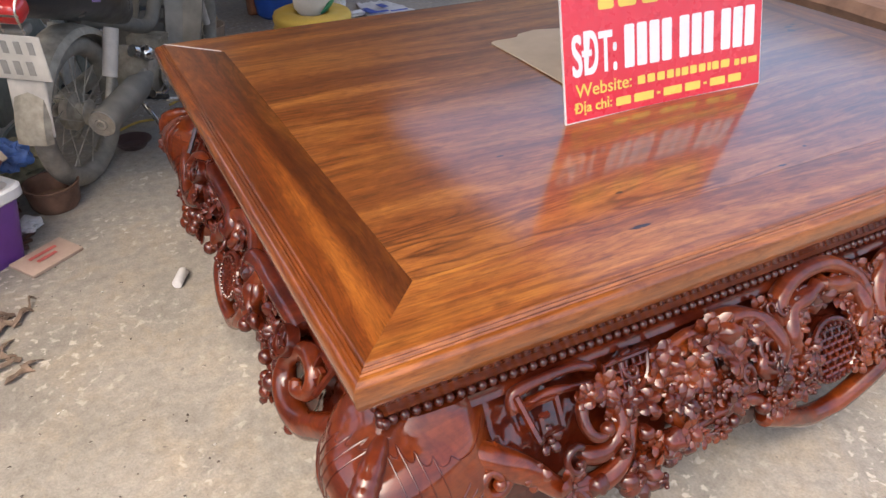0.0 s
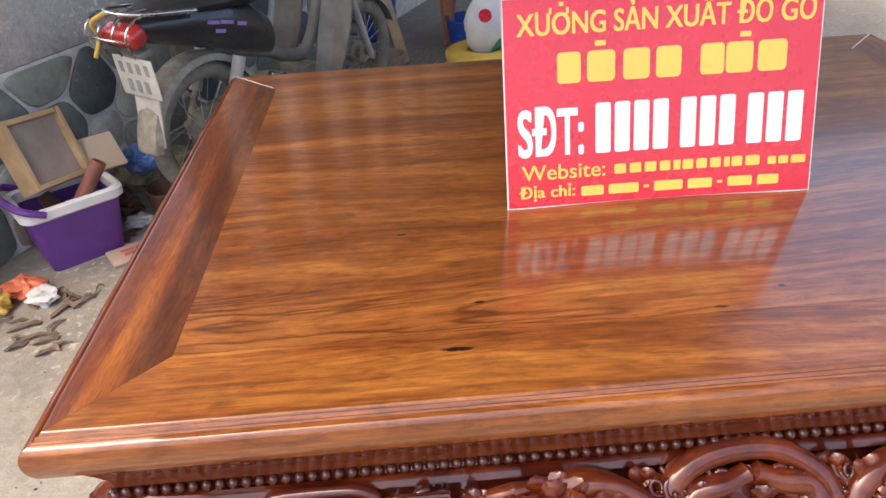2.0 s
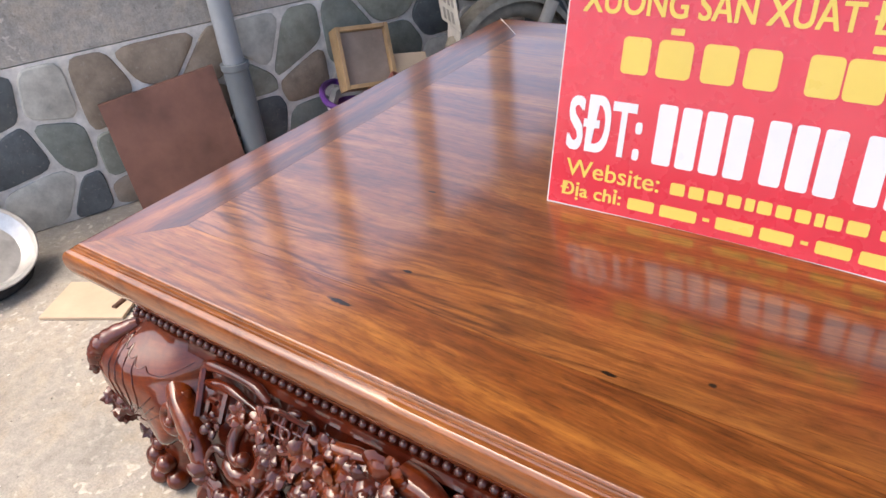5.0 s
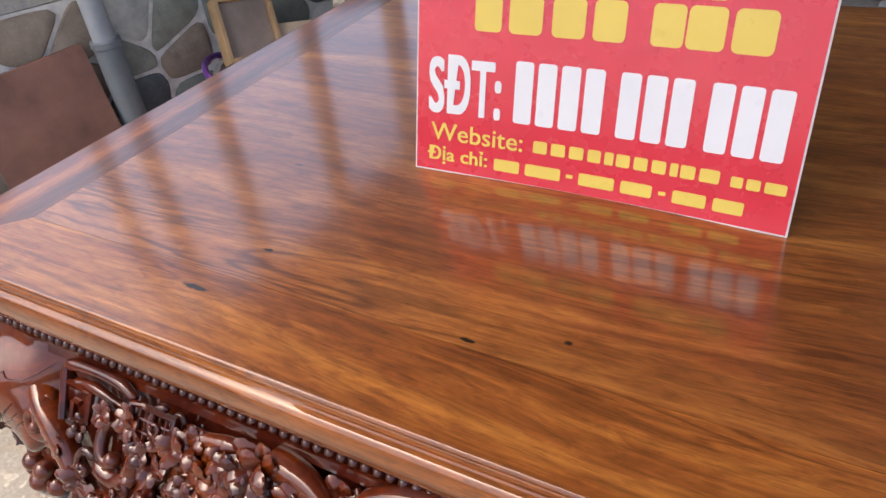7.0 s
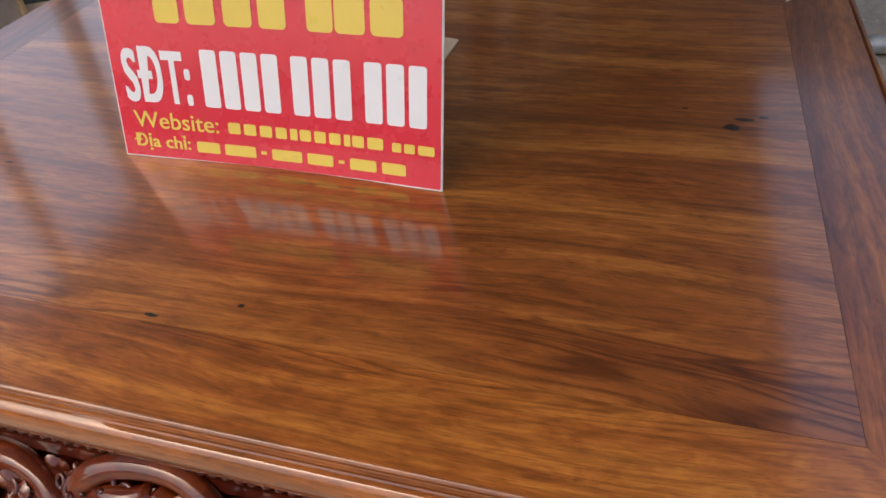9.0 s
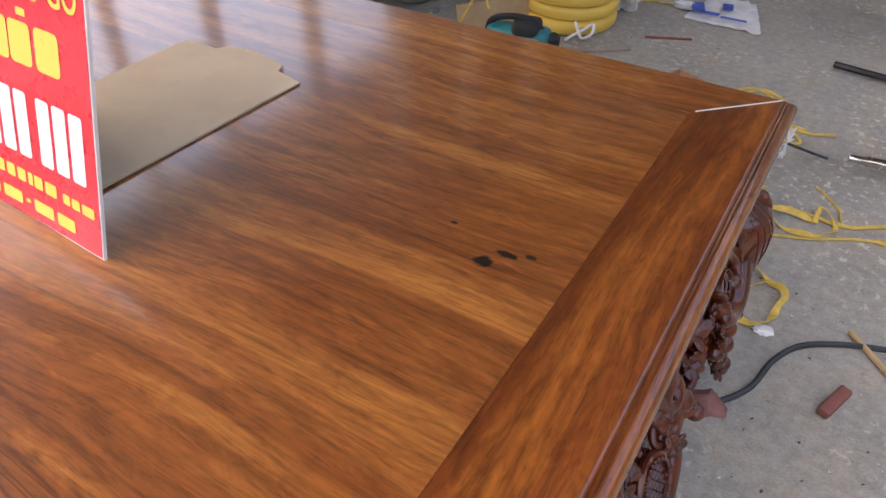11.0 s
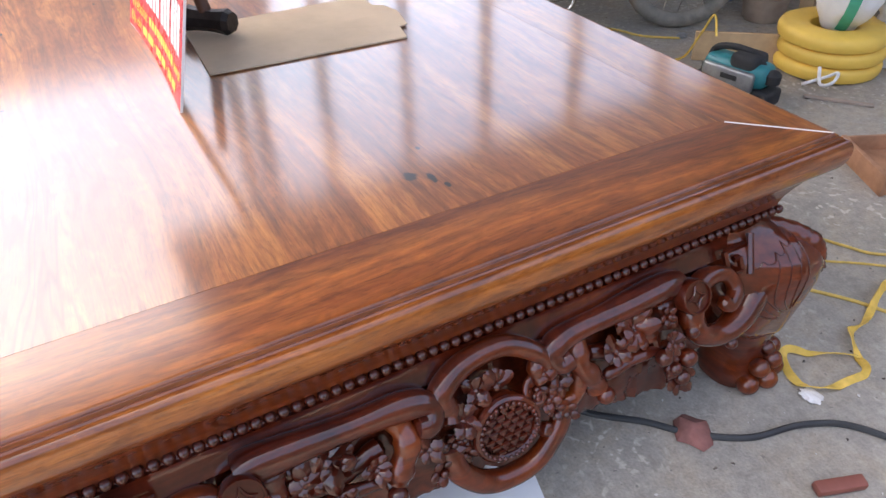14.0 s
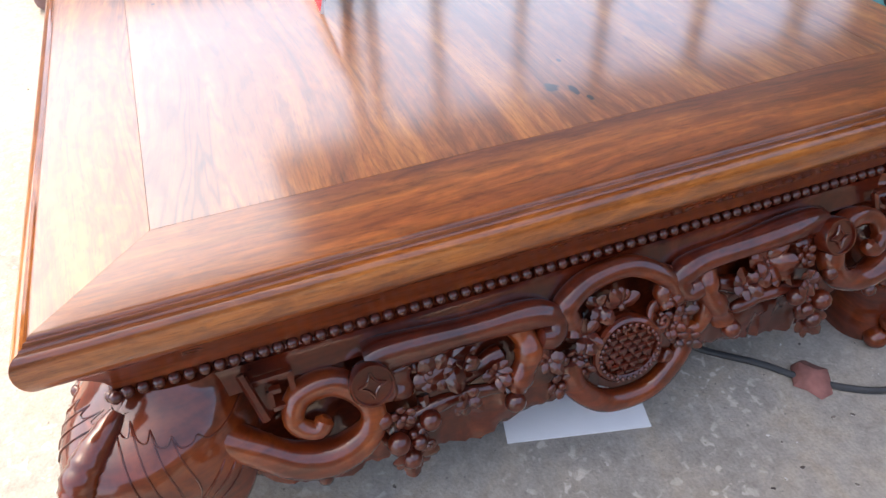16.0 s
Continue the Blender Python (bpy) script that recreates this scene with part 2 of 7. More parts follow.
def bm_box(bm, size, at=(0, 0, 0), rot=None, bevel=0.0, segs=2):
    """Adds a box with rounded edges; at is its centre."""
    m = Matrix.Translation(at) @ (rot.to_4x4() if rot else Matrix()) @ Matrix.Diagonal((*size, 1))
    if bevel <= 0:
        return bmesh.ops.create_cube(bm, size=1, matrix=m)["verts"]
    tmp = bmesh.new()
    bmesh.ops.create_cube(tmp, size=1, matrix=Matrix.Diagonal((*size, 1)))
    bmesh.ops.bevel(tmp, geom=tmp.edges[:], offset=bevel, segments=segs, affect="EDGES", profile=0.5)
    mm = Matrix.Translation(at) @ (rot.to_4x4() if rot else Matrix())
    return add_bm(bm, tmp, mm)


def add_bm(bm, tmp, m=None):
    """Copies tmp into bm under m, and frees tmp."""
    vs = {}
    for v in tmp.verts:
        vs[v] = bm.verts.new(m @ v.co if m else v.co)
    for f in tmp.faces:
        try:
            bm.faces.new([vs[v] for v in f.verts])
        except ValueError:
            pass
    tmp.free()
    return list(vs.values())


def rings(bm, loops, closed_ends=True, wrap=False):
    """Skins a row of vertex loops."""
    rows = [[bm.verts.new(p) for p in loop] for loop in loops]
    n = len(rows[0])
    pairs = list(zip(rows, rows[1:])) + ([(rows[-1], rows[0])] if wrap else [])
    for a, b in pairs:
        for i in range(n):
            j = (i + 1) % n
            bm.faces.new((a[i], a[j], b[j], b[i]))
    if closed_ends and not wrap:
        bm.faces.new(rows[0][::-1])
        bm.faces.new(rows[-1])
    return rows


def tube(bm, pts, radius, segs=8, flat=1.0, wrap=False, ridge=0.0):
    """A tube along points; radius is a number or a function of 0..1; flat squeezes it along its second axis."""
    pts = [Vector(p) for p in pts]
    loops, n = [], len(pts)
    up = None
    for i, p in enumerate(pts):
        a = pts[(i - 1) % n] if wrap or i > 0 else p
        b = pts[(i + 1) % n] if wrap or i < n - 1 else p
        d = (b - a).normalized()
        if up is None:
            up = d.orthogonal().normalized()
        up = (up - d * up.dot(d))
        up = up.normalized() if up.length > 1e-6 else d.orthogonal().normalized()
        side = d.cross(up)
        r = radius(i / max(1, n - 1)) if callable(radius) else radius
        loop = []
        for k in range(segs):
            a = 2 * math.pi * k / segs
            q = r * (1 + ridge * math.cos(a * 4 + i * 0.12) + ridge * 0.6 * math.sin(a * 3 + i * 0.45))
            loop.append(p + up * q * math.cos(a) + side * q * flat * math.sin(a))
        loops.append(loop)
    rings(bm, loops, True, wrap)


def lathe(bm, profile, m=None, segs=24, cap=True):
    """A turned form from (radius, height) pairs."""
    m = m or Matrix()
    loops = [[m @ Vector((r * math.cos(2 * math.pi * k / segs), r * math.sin(2 * math.pi * k / segs), z)) for k in range(segs)] for r, z in profile]
    rings(bm, loops, cap)


def ball(bm, at, r, sub=2, squash=(1, 1, 1)):
    bmesh.ops.create_icosphere(bm, subdivisions=sub, radius=1, matrix=Matrix.Translation(at) @ Matrix.Diagonal((r * squash[0], r * squash[1], r * squash[2], 1)))


def spline(pts, n=24):
    """Points along a Catmull-Rom curve through pts."""
    pts = [Vector(p) for p in pts]
    pts = [pts[0] * 2 - pts[1]] + pts + [pts[-1] * 2 - pts[-2]]
    out, spans = [], len(pts) - 3
    for i in range(n + 1):
        s = i / n * spans
        k = min(int(s), spans - 1)
        t = s - k
        a, b, c, d = pts[k : k + 4]
        out.append(0.5 * ((2 * b) + (c - a) * t + (2 * a - 5 * b + 4 * c - d) * t * t + (3 * b - a - 3 * c + d) * t**3))
    return out


# ---- ground, walls and roof ----
def slab(name, x0, y0, x1, y1, z0, z1, material, label, category="", bevel=0.0):
    bm = bmesh.new()
    bm_box(bm, (x1 - x0, y1 - y0, z1 - z0), ((x0 + x1) / 2, (y0 + y1) / 2, (z0 + z1) / 2), None, bevel)
    return tagged(part(name, bm, material, smooth=False), label, category, kind="structure")


bm = bmesh.new()
bmesh.ops.create_grid(bm, x_segments=80, y_segments=80, size=30, matrix=Matrix.Translation((0, 0, 0)))
tagged(part("floor", bm, M_FLOOR), "worn grey concrete workshop floor with dust and paint spots", "floor", kind="structure")


def wall_at(u, out, z):
    return WP + WD * u + WN * out + Vector((0, 0, z))


def wall_box(bm, u0, u1, z0, z1, thick=0.15, out=0.0, bevel=0.0):
    c = wall_at((u0 + u1) / 2, out - thick / 2, (z0 + z1) / 2)
    rot = Matrix((WD, -WN, Vector((0, 0, 1)))).transposed()
    bm_box(bm, (u1 - u0, thick, z1 - z0), c, rot, bevel)


bm = bmesh.new()
wall_box(bm, -6.0, 9.0, 0.0, 0.64, 0.15)
wall_west = tagged(part("wall_west", bm, M_MORTAR, smooth=False), "low wall faced with irregular grey and brown stone slabs", "wall", kind="structure")
bm = bmesh.new()
wall_box(bm, -6.0, 9.0, 0.644, 0.95, 0.13)
tagged(part("wall_west_upper", bm, M_CEMENT, smooth=False), "bare grey cement band above the stone facing", "wall", kind="structure")
bm = bmesh.new()
wall_box(bm, -0.62, 9.0, 2.75, 3.2, 0.13)
tagged(part("wall_west_lintel", bm, M_CEMENT, smooth=False), "bare cement wall over the window openings", "wall", kind="structure")
for u in (-0.52, 0.02, 0.52, 1.0, 1.55, 2.1, 2.65, 3.2, 3.8, 4.4, 5.0):
    bm = bmesh.new()
    wall_box(bm, u - 0.032, u + 0.032, 0.954, 2.746, 0.12)
    tagged(part("window_post", bm, M_CEMENT, smooth=False), "plain cement post between open windows", "post", "window posts", "structure")
# unseen walls and slabs, added to block the sky and shape its reflections
slab("wall_north", -2.0, 6.2, 7.2, 6.4, 0, 3.2, M_DIM, "unseen dark wall added at the back to dim reflections", "wall")
slab("wall_east", 6.4, -2.5, 6.6, 6.196, 0, 2.2, M_DIM, "unseen dark wall added at the side to block low sky", "wall")
slab("ceiling", -2.15, 0.6, 2.7, 6.6, 3.21, 3.3, M_DIM, "unseen dark roof slab added to shade the bed", "ceiling")
slab("ceiling_front", -0.8, -1.0, 1.4, 0.596, 3.21, 3.3, M_DIM, "unseen dark slab added over the front to shape the sky light", "ceiling")
slab("ceiling_side", 1.404, -0.95, 2.3, 0.596, 3.21, 3.3, M_DIM, "unseen dark slab added beside the front to shade the bed", "ceiling")
slab("wall_yard", -5.6, -8.0, -5.4, 2.6, 0, 3.1, M_DIM, "unseen dark wall added across the yard to block low sky glare", "wall")
slab("wall_south", -5.0, -5.2, 9.0, -5.0, 0, 0.9, M_CEMENT, "unseen low wall added across the open front", "wall")

# ---- carved platform bed ----
M_KNOT = [(0.614, 0.111, 0.030, 0.005), (0.662, 0.233, 0.010, 0.004), (1.062, 0.166, 0.012, 0.004), (1.188, 0.211, 0.006, 0.004),
          (0.53, 0.484, 0.010, 0.004), (1.886, 0.84, 0.016, 0.013), (1.945, 0.885, 0.010, 0.005), (1.91, 0.872, 0.018, 0.007), (1.80, 0.90, 0.008, 0.004)]


def add_knots(material):
    """Dark sunken knots and slits at their places in the boards."""
    t = material.node_tree
    bsdf = next(n for n in t.nodes if n.type == "BSDF_PRINCIPLED")
    link = bsdf.inputs["Base Color"].links[0]
    colour = link.from_socket
    co = t.nodes.new("ShaderNodeTexCoord").outputs["Object"]
    rag = t.nodes.new("ShaderNodeTexNoise")
    rag.inputs["Scale"].default_value = 90.0
    t.links.new(co, rag.inputs["Vector"])
    for x, y, a, b in M_KNOT:
        mp = t.nodes.new("ShaderNodeMapping")
        mp.vector_type = "POINT"
        mp.inputs["Location"].default_value = (-x / a, -y / b, 0)
        mp.inputs["Scale"].default_value = (1 / a, 1 / b, 0)
        t.links.new(co, mp.inputs["Vector"])
        ln = t.nodes.new("ShaderNodeVectorMath")
        ln.operation = "LENGTH"
        t.links.new(mp.outputs[0], ln.inputs[0])
        sm = t.nodes.new("ShaderNodeMath")
        sm.operation = "ADD"
        t.links.new(ln.outputs["Value"], sm.inputs[0])
        t.links.new(rag.outputs["Fac"], sm.inputs[1])
        rp = t.nodes.new("ShaderNodeValToRGB")
        rp.color_ramp.elements[0].position, rp.color_ramp.elements[0].color = 0.75, (1, 1, 1, 1)
        rp.color_ramp.elements[1].position, rp.color_ramp.elements[1].color = 1.0, (0, 0, 0, 1)
        half = t.nodes.new("ShaderNodeMath")
        half.operation = "MULTIPLY"
        half.inputs[1].default_value = 0.62
        t.links.new(sm.outputs[0], half.inputs[0])
        t.links.new(half.outputs[0], rp.inputs[0])
        mx = t.nodes.new("ShaderNodeMix")
        mx.data_type = "RGBA"
        mx.inputs[7].default_value = (0.012, 0.006, 0.004, 1)
        t.links.new(rp.outputs[0], mx.inputs[0])
        t.links.new(colour, mx.inputs[6])
        colour = mx.outputs[2]
    t.links.new(colour, bsdf.inputs["Base Color"])


add_knots(M_TOP)
add_knots(M_RAIL_X)

bed = tagged(empty("platform_bed"), "low carved platform bed of glossy red-brown lacquered hardwood", "platform bed")
BORDER = 0.152
RAIL = [(-BORDER, 0.6440), (-BORDER + 0.0004, H), (-BORDER + 0.004, H), (-0.006, H), (-0.002, H - 0.0001), (0.0, 0.6435), (0.0015, 0.6405), (0.0045, 0.6418), (0.006, 0.6395), (0.0075, 0.6362), (0.0105, 0.6372), (0.0125, 0.6345)]
for k_ in range(1, 15):                       # the round nose under the two fine beads
    a_ = math.pi * k_ / 15
    RAIL.append((0.007 + 0.006 * math.cos(a_) + 0.0205 * math.sin(a_) ** 0.9, 0.5975 + 0.0365 * math.cos(a_)))
RAIL += [(0.0012, 0.5605), (-0.13, 0.5605), (-0.13, 0.60), (-BORDER, 0.60)]
COVE = [(-0.004, 0.56), (-0.007, 0.556), (-0.010, 0.551), (-0.019, 0.533), (-0.030, 0.513), (-0.039, 0.495), (-0.044, 0.478), (-0.045, 0.470),
        (-0.052, 0.469), (-0.054, 0.450), (-0.049, 0.446), (-0.049, 0.440), (-0.13, 0.440), (-0.13, 0.56)]


def mitred(name, side, material, label, profile=RAIL):
    """One rail of the top, moulded outside, with mitred ends and a hair of a gap at each."""
    bm = bmesh.new()
    loops = []
    length = L if side in "fb" else W
    for end in (0, 1):
        loop = []
        for o, z in profile:
            s = (-o + 0.0002) if end == 0 else (length + o - 0.0002)
            loop.append(side_point(side, s, -o, z))
        loops.append(loop)
    mid = [[a.lerp(b, k / 24) for a, b in zip(*loops)] for k in range(25)]
    rings(bm, mid)
    bmesh.ops.recalc_face_normals(bm, faces=bm.faces[:])
    return part(name, bm, material, bed, label)


def side_point(side, s, inset, z):
    """A place on one side of the bed: s along it from its left end as seen from outside, inset from the edge of the flat top."""
    if side == "f":
        return Vector((s, inset, z))
    if side == "r":
        return Vector((L - inset, s, z))
    if side == "b":
        return Vector((L - s, W - inset, z))
    return Vector((inset, W - s, z))


mitred("front_rail", "f", M_RAIL_X, "moulded front rail with a bright polished edge")
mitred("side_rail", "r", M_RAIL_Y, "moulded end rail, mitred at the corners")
mitred("back_rail", "b", M_RAIL_X, "")
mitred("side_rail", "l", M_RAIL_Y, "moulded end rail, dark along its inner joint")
for side in "frbl":
    mitred("cove_moulding", side, M_COVE, "dark red hollow moulding under the rail", COVE)
y = BORDER + 0.0003
for wide in (0.335, 0.29, 0.36, W - 2 * BORDER - 0.335 - 0.29 - 0.36 - 0.0006):
    bm = bmesh.new()
    bm_box(bm, (L - 2 * BORDER - 0.0006, wide - 0.00005, 0.03), (L / 2, y + wide / 2, H - 0.015))
    part("board", bm, M_TOP, bed, smooth=False)
    y += wide

bead_bm = bmesh.new()
ball(bead_bm, (0, 0, 0), 0.0102, 2)
bead_me = bpy.data.meshes.new("bead")
bead_bm.to_mesh(bead_me)
bead_bm.free()
bead_me.materials.append(M_CARVE)
for p in bead_me.polygons:
    p.use_smooth = True
for side, length in (("f", L), ("r", W), ("l", W)):
    n = int((length - 0.056) / 0.0215)
    for i in range(n):
        o = new("bead", bead_me)
        o.parent = bed
        o.location = side_point(side, 0.028 + (i + 0.5) * (length - 0.056) / n, 0.044, 0.4595)


def swell(z):
    """How far the carved skirt stands outside the edge of the top at a height."""
    pts = [(0.0, 0.045), (0.08, 0.052), (0.16, 0.058), (0.24, 0.048), (0.32, 0.022), (0.38, -0.012), (0.44, -0.042), (0.5, -0.05)]
    for (a, p), (b, q) in zip(pts, pts[1:]):
        if z <= b:
            k = max(0.0, (z - a) / (b - a))
            k = k * k * (3 - 2 * k) * 0.4 + k * 0.6
            return p + (q - p) * k
    return -0.05


class Carver:
    """Places carved forms on one side of the bed: s along, z up, o out of the swelling skirt."""

    def __init__(self, side, parent, length, mirror=False, seed=1):
        self.side, self.parent, self.length, self.mirror = side, parent, length, mirror
        self.rnd = random.Random(seed)

    def at(self, s, z, o=0.0):
        s = self.length - s if self.mirror else s
        return side_point(self.side, s, -(self.out(z) + o), z)

    def out(self, z):
        return -0.042 + (swell(z) + 0.042) * 1.35 if self.side == "f" else swell(z)

    def posed(self, s, z, o=0.0, turn=0.0, tilt=0.0):
        """A pose whose z points out of the skirt."""
        c = self.at(s, z, o)
        ex = (self.at(s + 0.01, z, o) - self.at(s - 0.01, z, o)).normalized()
        ey = (self.at(s, z + 0.01, o) - self.at(s, z - 0.01, o)).normalized()
        ez = ex.cross(ey)
        if self.mirror:
            ez = -ez
            ex = -ex
        m = Matrix((ex, ey, ez)).transposed().to_4x4()
        return Matrix.Translation(c) @ m @ Matrix.Rotation(turn, 4, "Z") @ Matrix.Rotation(tilt, 4, "X")

    def add(self, name, bm, light=False, label=""):
        bmesh.ops.recalc_face_normals(bm, faces=bm.faces[:])
        return part(name, bm, M_CARVE_LIGHT if light else M_CARVE, self.parent, label)

    def branch(self, pts, r0, r1=None, n=28, name="branch", light=False, segs=10, knots=True):
        r1 = r0 if r1 is None else r1
        bm = bmesh.new()
        path = spline([self.at(*p) for p in pts], n)
        ph = self.rnd.random() * 6
        tube(bm, path, lambda t: (r0 + (r1 - r0) * t) * (1 + (0.1 * math.sin(t * 17 + ph) if knots else 0)) * (0.55 if t in (0, 1) else 1), max(segs, 16) if knots else segs, 1.0, False, 0.035 if knots else 0.0)
        return self.add(name, bm, light)

    def scroll(self, s, z, o, radius, turns=1.35, start=0.0, way=1, thick=0.02, light=False, name="scroll"):
        pts = []
        n = int(26 * turns)
        for i in range(n + 1):
            t = i / n
            a = start + way * t * turns * 2 * math.pi
            r = radius * (1 - 0.78 * t)
            pts.append(self.at(s + r * math.cos(a), z + r * math.sin(a), o + 0.02 * t))
        bm = bmesh.new()
        tube(bm, pts, lambda t: thick * (1 - 0.55 * t) * (0.5 if t == 0 else 1), 10)
        ball(bm, pts[-1], thick * 0.75, 2)
        return self.add(name, bm, light)

    def flower(self, s, z, o, r, petals=5, name="flower"):
        m = self.posed(s, z, o, self.rnd.random() * 6, self.rnd.uniform(-0.5, 0.2))
        bm = bmesh.new()
        for k in range(petals):
            a = 2 * math.pi * k / petals
            q = m @ Matrix.Rotation(a, 4, "Z") @ Matrix.Translation((r * 0.62, 0, 0)) @ Matrix.Rotation(-0.35, 4, "Y") @ Matrix.Diagonal((r * 0.46, r * 0.4, r * 0.2, 1))
            bmesh.ops.create_icosphere(bm, subdivisions=2, radius=1, matrix=q)
        ball(bm, m @ Vector((0, 0, r * 0.12)), r * 0.3, 2)
        # front flowers mostly take the lighter colour in place of stronger front light
        return self.add(name, bm, self.side == "f" and int(s * 997) % 3 > 0)

    def leaf(self, bm, m, length, wide, curl=0.3):
        """A pointed leaf with a raised midrib, from the origin along x."""
        rows, n = [], 7
        for i in range(n + 1):
            t = i / n
            w = wide * (math.sin(math.pi * min(1, t * 0.9 + 0.06)) ** 0.6) * (1 + 0.12 * math.sin(t * 16))
            x, lift = length * t, curl * length * math.sin(t * 2.2)
            rows.append([(x, -w, lift - 0.25 * w), (x, -w * 0.5, lift + 0.12 * w), (x, 0, lift + 0.3 * w), (x, w * 0.5, lift + 0.12 * w), (x, w, lift - 0.25 * w), (x, 0, lift - 0.55 * w)])
        rings(bm, [[m @ Vector(p) for p in row] for row in rows])

    def spray(self, s, z, o, r, leaves=7, name="leaf_spray", a0=0.0, span=6.283):
        bm = bmesh.new()
        for k in range(leaves):
            a = a0 + span * (k + self.rnd.uniform(-0.2, 0.2)) / leaves
            m = self.posed(s, z, o + self.rnd.uniform(-0.006, 0.006), a) @ Matrix.Rotation(self.rnd.uniform(-0.5, 0.0), 4, "Y")
            self.leaf(bm, m, r * self.rnd.uniform(0.7, 1.05), r * self.rnd.uniform(0.3, 0.42), self.rnd.uniform(-0.1, 0.3))
        ball(bm, self.at(s, z, o + 0.004), r * 0.2, 1)
        return self.add(name, bm, self.side == "f" and int(s * 997) % 3 > 0)     # most front sprays get the lighter wood, imitating the stronger light there

    def berries(self, s, z, o, r, n=6, name="fruit"):
        """One lumpy cluster of small round fruit."""
        bm = bmesh.new()
        m = self.posed(s, z, o)
        lumps = [Vector((self.rnd.uniform(-1, 1), self.rnd.uniform(-1, 1), self.rnd.uniform(0.0, 1.2))).normalized() for _ in range(n + 3)]
        bmesh.ops.create_icosphere(bm, subdivisions=3, radius=1)
        for v in bm.verts:
            near = max(v.co.dot(p) for p in lumps)
            v.co *= r * (0.95 + 0.6 * math.sqrt(max(0.0, (near - 0.72) / 0.28)) + 0.3 * abs(noise.noise(v.co * 4.0 + Vector((s * 40, z * 40, 0)))))
            v.co = m @ v.co
        return self.add(name, bm)

    def knob(self, s, z, o, r, name="knob"):
        bm = bmesh.new()
        ball(bm, self.at(s, z, o), r, 2)
        tube(bm, [self.at(s, z, o - r), self.at(s, z + r * 1.2, o - r * 1.5)], r * 0.6, 8)
        return self.add(name, bm)

    def ring(self, s, z, o, r, thick, name, n=36, squash=1.0):
        bm = bmesh.new()
        pts = [self.at(s + r * math.cos(2 * math.pi * k / n), z + r * squash * math.sin(2 * math.pi * k / n), o) for k in range(n)]
        tube(bm, pts, thick, 8, 1.0, True)
        return self.add(name, bm)

    def sheet(self, outline, s0, s1, o, thick, name, light=True, rows=14, cols=20, relief=0.0, crest=True):
        """A swelling carved board from s0 to s1 between outline(t) = (low, high)."""
        bm = bmesh.new()
        grids = []
        for layer in (0, 1):
            grid = []
            for i in range(cols + 1):
                t = i / cols
                lo, hi = outline(t)
                col = []
                for j in range(rows + 1):
                    v = j / rows
                    z = lo + (hi - lo) * v
                    begin = s0(z) if callable(s0) else s0
                    s = begin + (s1 - begin) * t
                    edge = min(1.0, (min(v, 1 - v) if crest else v) * 9) ** 0.5
                    bump = relief * (noise.noise(Vector((s * 22, z * 22, 3.1))) + 0.5 * noise.noise(Vector((s * 55, z * 55, 9.1))))
                    oo = (o(s, z) if callable(o) else o) + (bump if layer == 0 else 0) - (thick if layer else (1 - edge) * thick * 0.45)
                    col.append(bm.verts.new(self.at(s, z, oo)))
                grid.append(col)
            grids.append(grid)
        for layer, grid in enumerate(grids):
            for i in range(cols):
                for j in range(rows):
                    f = (grid[i][j], grid[i + 1][j], grid[i + 1][j + 1], grid[i][j + 1])
                    bm.faces.new(f if layer == 0 else f[::-1])
        a, b = grids
        rim = [(i, 0) for i in range(cols)] + [(cols, j) for j in range(rows)] + [(i, rows) for i in range(cols, 0, -1)] + [(0, j) for j in range(rows, 0, -1)]
        for (i, j), (k, m) in zip(rim, rim[1:] + rim[:1]):
            bm.faces.new((a[i][j], b[i][j], b[k][m], a[k][m]))
        return self.add(name, bm, light)


